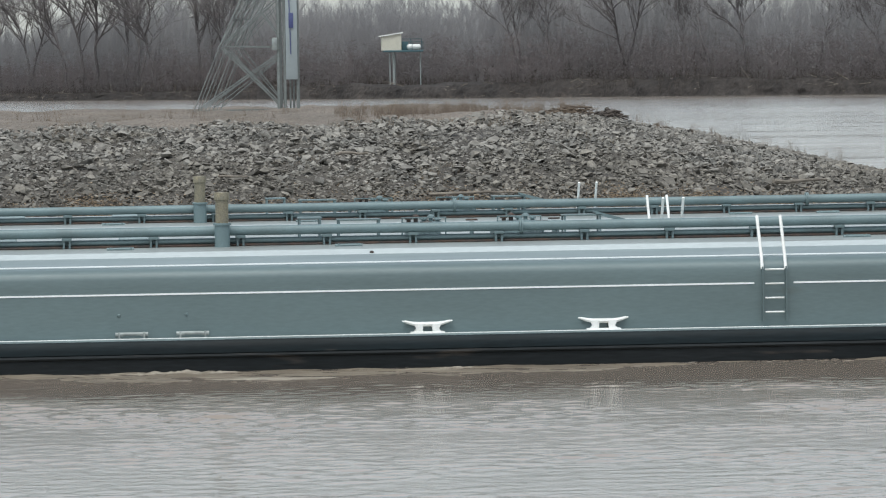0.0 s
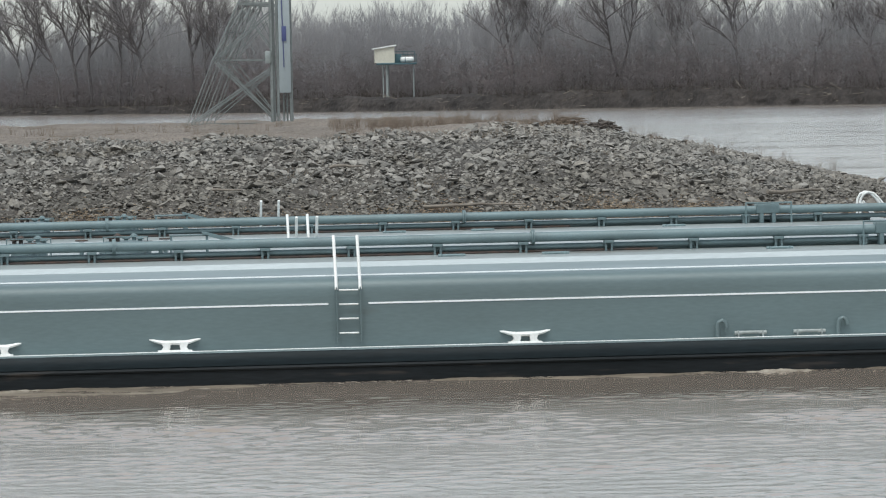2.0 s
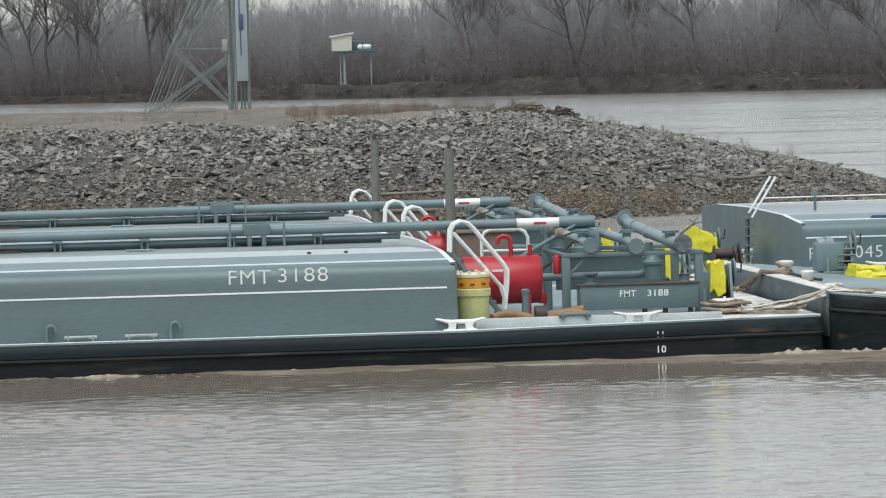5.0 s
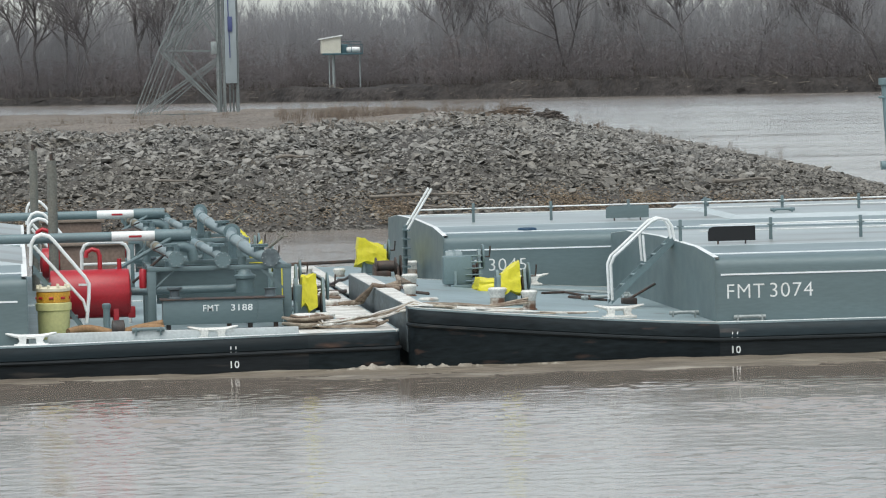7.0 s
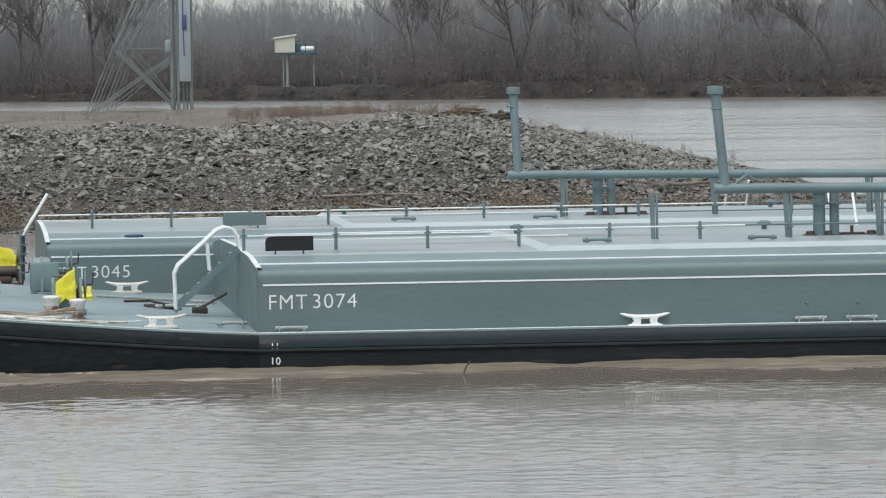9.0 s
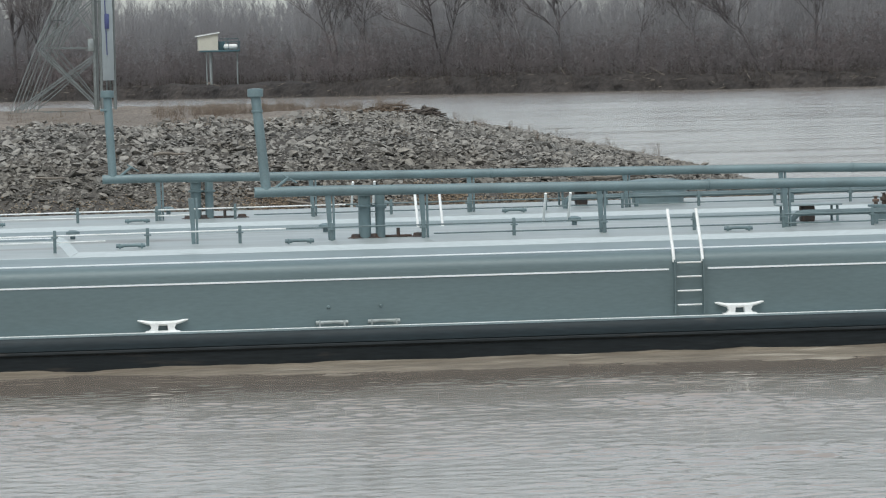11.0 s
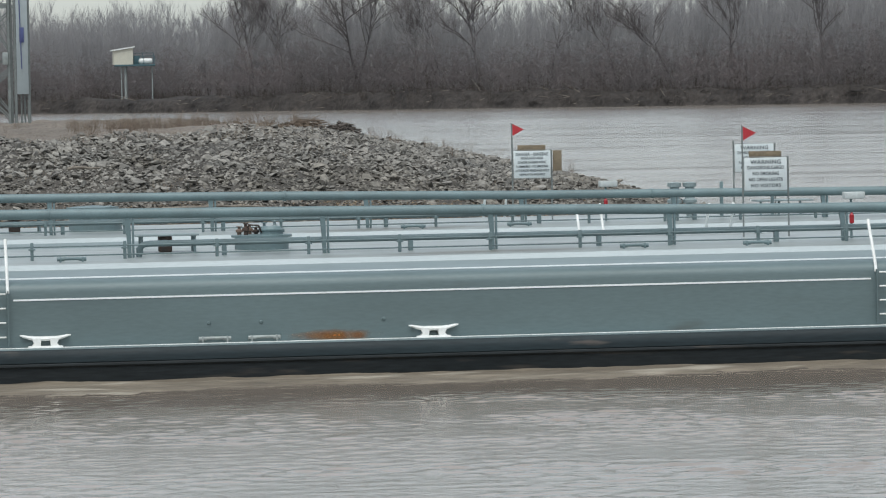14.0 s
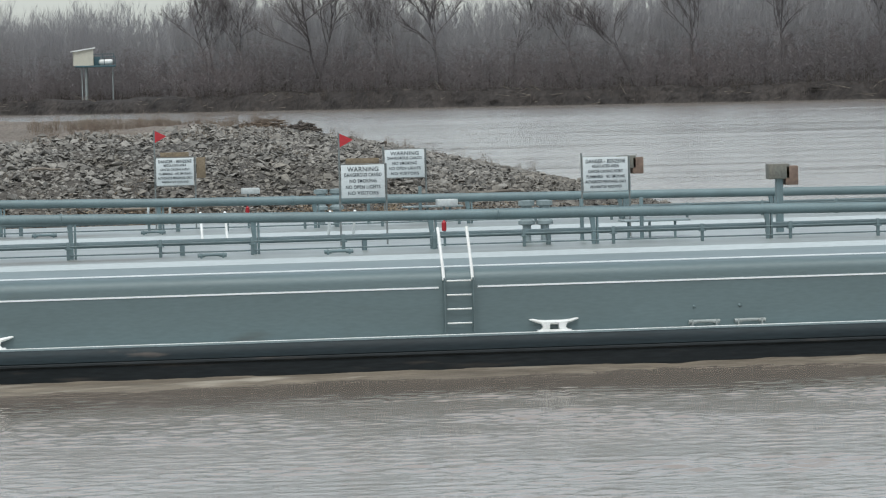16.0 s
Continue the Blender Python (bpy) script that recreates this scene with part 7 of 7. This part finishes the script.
line([(42.6, 100.5, zb(42.6) + 0.05), (45.4, 99.8, zb(45.4) + 0.06)], 0.035, GALV, "pale steel rod lying on the deck", 0, "steel_rod")
rt = thing("ratchet", "dark ratchet with a long handle leaning at the trunk", "ratchet", (45.0, 95.6, zb(45)), rides=True)
part("handle", Solid().tube([(44.75, 95.6, zb(45) + 0.12), (45.4, 95.7, zb(45) + 0.46)], 0.03, 7), DARK, rt)
part("barrel", Solid().box(44.6, 44.95, 95.5, 95.72, zb(45), zb(45) + 0.16, 0.03), DARK, rt)
rg = thing("life_ring", "dark blue ring lying on the trunk top", "ring", (43.7, 106.0, 2.1), rides=True)
part("ring", Solid().tube([(43.72 + 0.2 * math.cos(a), 106.0 + 0.2 * math.sin(a), 2.14) for a in np.linspace(0, math.tau, 20)], 0.045, 8), material("dark_blue_rubber", (0.01, 0.05, 0.1), 0.5), rg)


# ---- warning signs on the leading barges ----
INK = material("dark_sign_ink", (0.06, 0.075, 0.085), 0.6)
BOARD = material("white_sign_board", (0.66, 0.7, 0.7), 0.5, second=(0.55, 0.58, 0.57), scale=2, fine=25, fine_amount=0.06)
PLY = material("weathered_plywood", (0.22, 0.17, 0.11), 0.8, second=(0.15, 0.12, 0.09), scale=4, fine=20)


def warning_sign(x0, x1, z0, z1, y, lines, flag, top_board, label):
    s = thing("warning_sign", label, "sign", ((x0 + x1) / 2, y, 2.3), group="warning signs", rides=True)
    for x, zt in ((x0 - 0.03, z1 + (0.75 if flag else 0.1)), (x1 + 0.04, z1 + 0.02)):
        part("post", Solid().tube([(x, y + 0.04, 2.2), (x, y + 0.04, zt)], 0.022, 8), LATTICE, s)
    b = part("board", Solid().box(x0, x1, y - 0.012, y + 0.012, z0, z1, 0.004), BOARD, s)
    part("frame", Solid().tube([(x0 - 0.02, y, z0 - 0.02), (x1 + 0.02, y, z0 - 0.02), (x1 + 0.02, y, z1 + 0.02), (x0 - 0.02, y, z1 + 0.02), (x0 - 0.02, y, z0 - 0.02)], 0.009, 6), LATTICE, s)
    n = len(lines)
    w = x1 - x0
    for i, (words, share) in enumerate(lines):
        top = z1 - 0.05 - (z1 - z0 - 0.06) * i / n
        hgt = (z1 - z0 - 0.1) / n * (0.78 if i == 0 else 0.62)
        lettering(words, x0 + w * (1 - share) / 2, y - 0.016, top - hgt, hgt, b, w * share, INK, "dark printed words", "inscription")
    if top_board:
        part("top_board", Solid().box(x0 + 0.12, x1 - 0.12, y + 0.03, y + 0.06, z1 + 0.0, z1 + 0.15, 0.006), PLY, s, "weathered plywood board")
        if lines is BENZ:
            part("side_board", Solid().box(x1 + 0.08, x1 + 0.32, y + 0.05, y + 0.08, z1 - 0.55, z1 + 0.0, 0.006), PLY, s, "weathered plywood board")
    if flag:
        f = Solid()
        zt = z1 + 0.74
        f.add([(x0 - 0.03, y + 0.03, zt), (x0 - 0.03, y + 0.03, zt - 0.34), (x0 + 0.3, y + 0.03, zt - 0.16), (x0 - 0.03, y + 0.05, zt), (x0 - 0.03, y + 0.05, zt - 0.34), (x0 + 0.3, y + 0.05, zt - 0.16)],
              [(0, 1, 2), (5, 4, 3), (0, 3, 4, 1), (1, 4, 5, 2), (2, 5, 3, 0)])
        part("flag", f, material("red_metal_flag", (0.5, 0.03, 0.04), 0.5), s, "red metal pennant")


BENZ = [("DANGER - BENZENE", 0.88), ("REGULATED AREA", 0.6), ("CANCER CAUSING AGENT", 0.78), ("FLAMMABLE - NO SMOKING", 0.86), ("AUTHORIZED PERSONNEL ONLY", 0.92), ("RESPIRATOR REQUIRED", 0.7)]
WARN = [("WARNING", 0.72), ("DANGEROUS CARGO", 0.86), ("NO SMOKING", 0.62), ("NO OPEN LIGHTS", 0.8), ("NO VISITORS", 0.7)]
warning_sign(80.02, 81.02, 3.5, 4.23, 112.2, BENZ, True, True, "white benzene danger sign with a red pennant on posts")
warning_sign(82.85, 83.86, 3.44, 4.2, 96.6, WARN, True, True, "white cargo warning sign with a red pennant on posts")
warning_sign(86.27, 87.35, 3.53, 4.28, 113.0, WARN, False, False, "white cargo warning sign on posts")
warning_sign(88.6, 89.66, 3.43, 4.22, 97.0, BENZ, False, False, "white benzene danger sign on posts")


# ---- churned water that runs along the near hulls ----
def wake_edge(x):
    """How far the turbid wash reaches out from the hulls."""
    return 86.0 - 1.3 * np.sin(0.21 * x + 1.2 * np.sin(0.13 * x)) - 0.55 * np.sin(0.67 * x + 1) - 0.3 * np.sin(1.9 * x + np.sin(0.8 * x)) - 0.15 * np.sin(4.3 * x)


def wake():
    rng = np.random.default_rng(17)
    xs, ys = np.arange(-20, 104, 0.13), np.concatenate([np.arange(82.0, 85.0, 0.2), np.arange(85.0, 88.15, 0.1)])
    gx, gy = np.meshgrid(xs, ys)
    z = np.zeros_like(gx)
    for i in range(70):
        wave = 0.25 * 1.028 ** i
        ang = rng.normal(1.3, 0.6)
        k = 2 * np.pi / wave
        z += 0.013 / k * np.sin(k * (np.cos(ang) * gx + np.sin(ang) * gy) + rng.uniform(0, 6.28))
    out = wake_edge(gx) - gy
    z += 0.022 - 0.05 * np.clip(out + 0.8, 0, 5)
    z += 0.03 * np.clip((gy - 86.5) / 1.6, 0, 1) * np.clip((gx - 20) / 10, 0, 1) * np.clip((46 - gx) / 6, 0, 1)
    bow = np.exp(-((gx - 38.6) / 2.4) ** 2) * np.clip((gy - 86) / 2, 0, 1) ** 2
    z += 0.02 * bow * (1 + np.sin(3 * gx))
    z += 0.055 * np.clip((gx - 40.5) / 4, 0, 1) * np.clip((gy - 85.5) / 1.5, 0, 1)
    z = np.where((gx < -19.5) | (gx > 103.5), -0.3, z)
    nx = len(xs)
    me = bpy.data.meshes.new("wake")
    me.from_pydata(np.stack([gx - 40, gy - 86, z], -1).reshape(-1, 3).tolist(), [],
                   [(r * nx + c, r * nx + c + 1, (r + 1) * nx + c + 1, (r + 1) * nx + c) for r in range(len(ys) - 1) for c in range(nx - 1)])
    me.materials.append(WAKE_FOAM)
    me.shade_smooth()
    ob = tagged(new("wake", me), "turbid tan wash along the barges' hulls", "wake", kind="stuff")
    ob.location = (40, 86, LEVEL - 0.015)
    RIDERS.append((ob, Vector((40, 86, LEVEL - 0.015))))


def froth_ridge(x0, x1, high, seed):
    """A ragged crest of foam that a hull pushes up: peaks and gaps along its length, ends tapering into the water."""
    s = Solid()
    n = max(8, int((x1 - x0) / 0.035))
    secs = []
    for i in range(n + 1):
        u = i / n
        x = x0 + (x1 - x0) * u
        env = math.sin(math.pi * min(1.0, max(0.0, u))) ** 0.5
        h = high * env * (0.25 + 0.9 * abs(noise.noise(Vector((x * 3.1, seed, 0)))) + 0.45 * abs(noise.noise(Vector((x * 8.0, seed, 4))))) - 0.02
        w = 0.3 + 0.35 * abs(noise.noise(Vector((x * 2.2, seed, 9))))
        y = 87.98
        secs.append([(x + 0.03 * noise.noise(Vector((x * 7, k, seed))), y - w * a, -0.08 if k in (0, 6) else h * b * (0.8 + 0.5 * noise.noise(Vector((x * 9.0, k * 1.9, seed)))))
                     for k, (a, b) in enumerate(((1.0, 0), (0.85, 0.25), (0.6, 0.6), (0.35, 1.0), (0.15, 0.95), (0.02, 0.7), (0.0, 0)))])
    s.sweep(secs, closed=False, ends=False)
    at = ((x0 + x1) / 2, 87.8, LEVEL)
    for k, (x, y, z) in enumerate(s.v):
        s.v[k] = (x, y, z + LEVEL)
    thing("bow_wave" if high > 0.22 else "foam_crest", "white-tan ragged foam pushed up along the waterline", "foam", at, group="foam along the hulls", rides=True, solid=s, mat=FROTH)


def froth():
    """Thin flecks of foam drifting on the wash."""
    rng = np.random.default_rng(23)
    bm = bmesh.new()
    bmesh.ops.create_icosphere(bm, subdivisions=1, radius=1.0)
    v0 = np.array([q.co[:] for q in bm.verts])
    f0 = np.array([[q.index for q in g.verts] for g in bm.faces])
    bm.free()
    verts, faces = [], []
    for i in range(700):
        x = rng.uniform(-18, 102)
        y = float(wake_edge(x)) + 0.4 + abs(rng.normal(0, 0.35)) if rng.random() < 0.6 else 88.05 - abs(rng.normal(0, 0.4))
        r = rng.uniform(0.008, 0.018)
        jag = 1 + rng.normal(0, 0.35, (len(v0), 1))
        verts.append(v0 * jag * np.array((r * rng.uniform(2, 9), r * 2.2, r * 0.25)) + np.array((x - 40, min(y, 88.05) - 86, 0.02)))
        faces.append(f0 + i * len(v0))
    me = bpy.data.meshes.new("froth")
    me.from_pydata(np.concatenate(verts).tolist(), [], np.concatenate(faces).tolist())
    me.materials.append(FROTH)
    me.shade_smooth()
    ob = tagged(new("froth", me), "pale brown froth at the barges' waterline", "froth", kind="stuff")
    ob.location = (40, 86, LEVEL - 0.015)
    RIDERS.append((ob, Vector((40, 86, LEVEL - 0.015))))


FROTH = material("pale_river_froth", (0.38, 0.34, 0.28), 0.6, second=(0.2, 0.17, 0.132), amount=1.0, scale=3, fine=30, fine_amount=0.2, bump=0.6)
wake()
froth()
for x0, x1, high, seed in ((36.5, 37.7, 0.15, 1.3), (37.6, 39.0, 0.24, 2.7), (38.9, 40.6, 0.26, 3.1), (40.4, 43.4, 0.15, 4.9), (43.6, 46.5, 0.11, 5.5), (48.7, 50.3, 0.16, 6.1), (52.5, 54.2, 0.1, 7.7), (55.5, 57.0, 0.08, 8.3),
                           (22.9, 24.4, 0.14, 9.4), (26.5, 28.4, 0.09, 10.2), (1.0, 3.4, 0.14, 11.6), (7.2, 8.4, 0.08, 12.8), (75.5, 77.5, 0.09, 13.1), (85.3, 86.9, 0.14, 14.9), (90.0, 91.5, 0.09, 15.2)):
    froth_ridge(x0, x1, high, seed)


def motions():
    for ob, at in RIDERS:
        walk(ob, [(t, Matrix.Translation(at + Vector((dx, 0, 0)))) for t, dx in TOW])

    walk(fs, [(t, pose(x, 85.5, z, 0, lean, 0)) for t, x, z, lean in STICK])


motions()
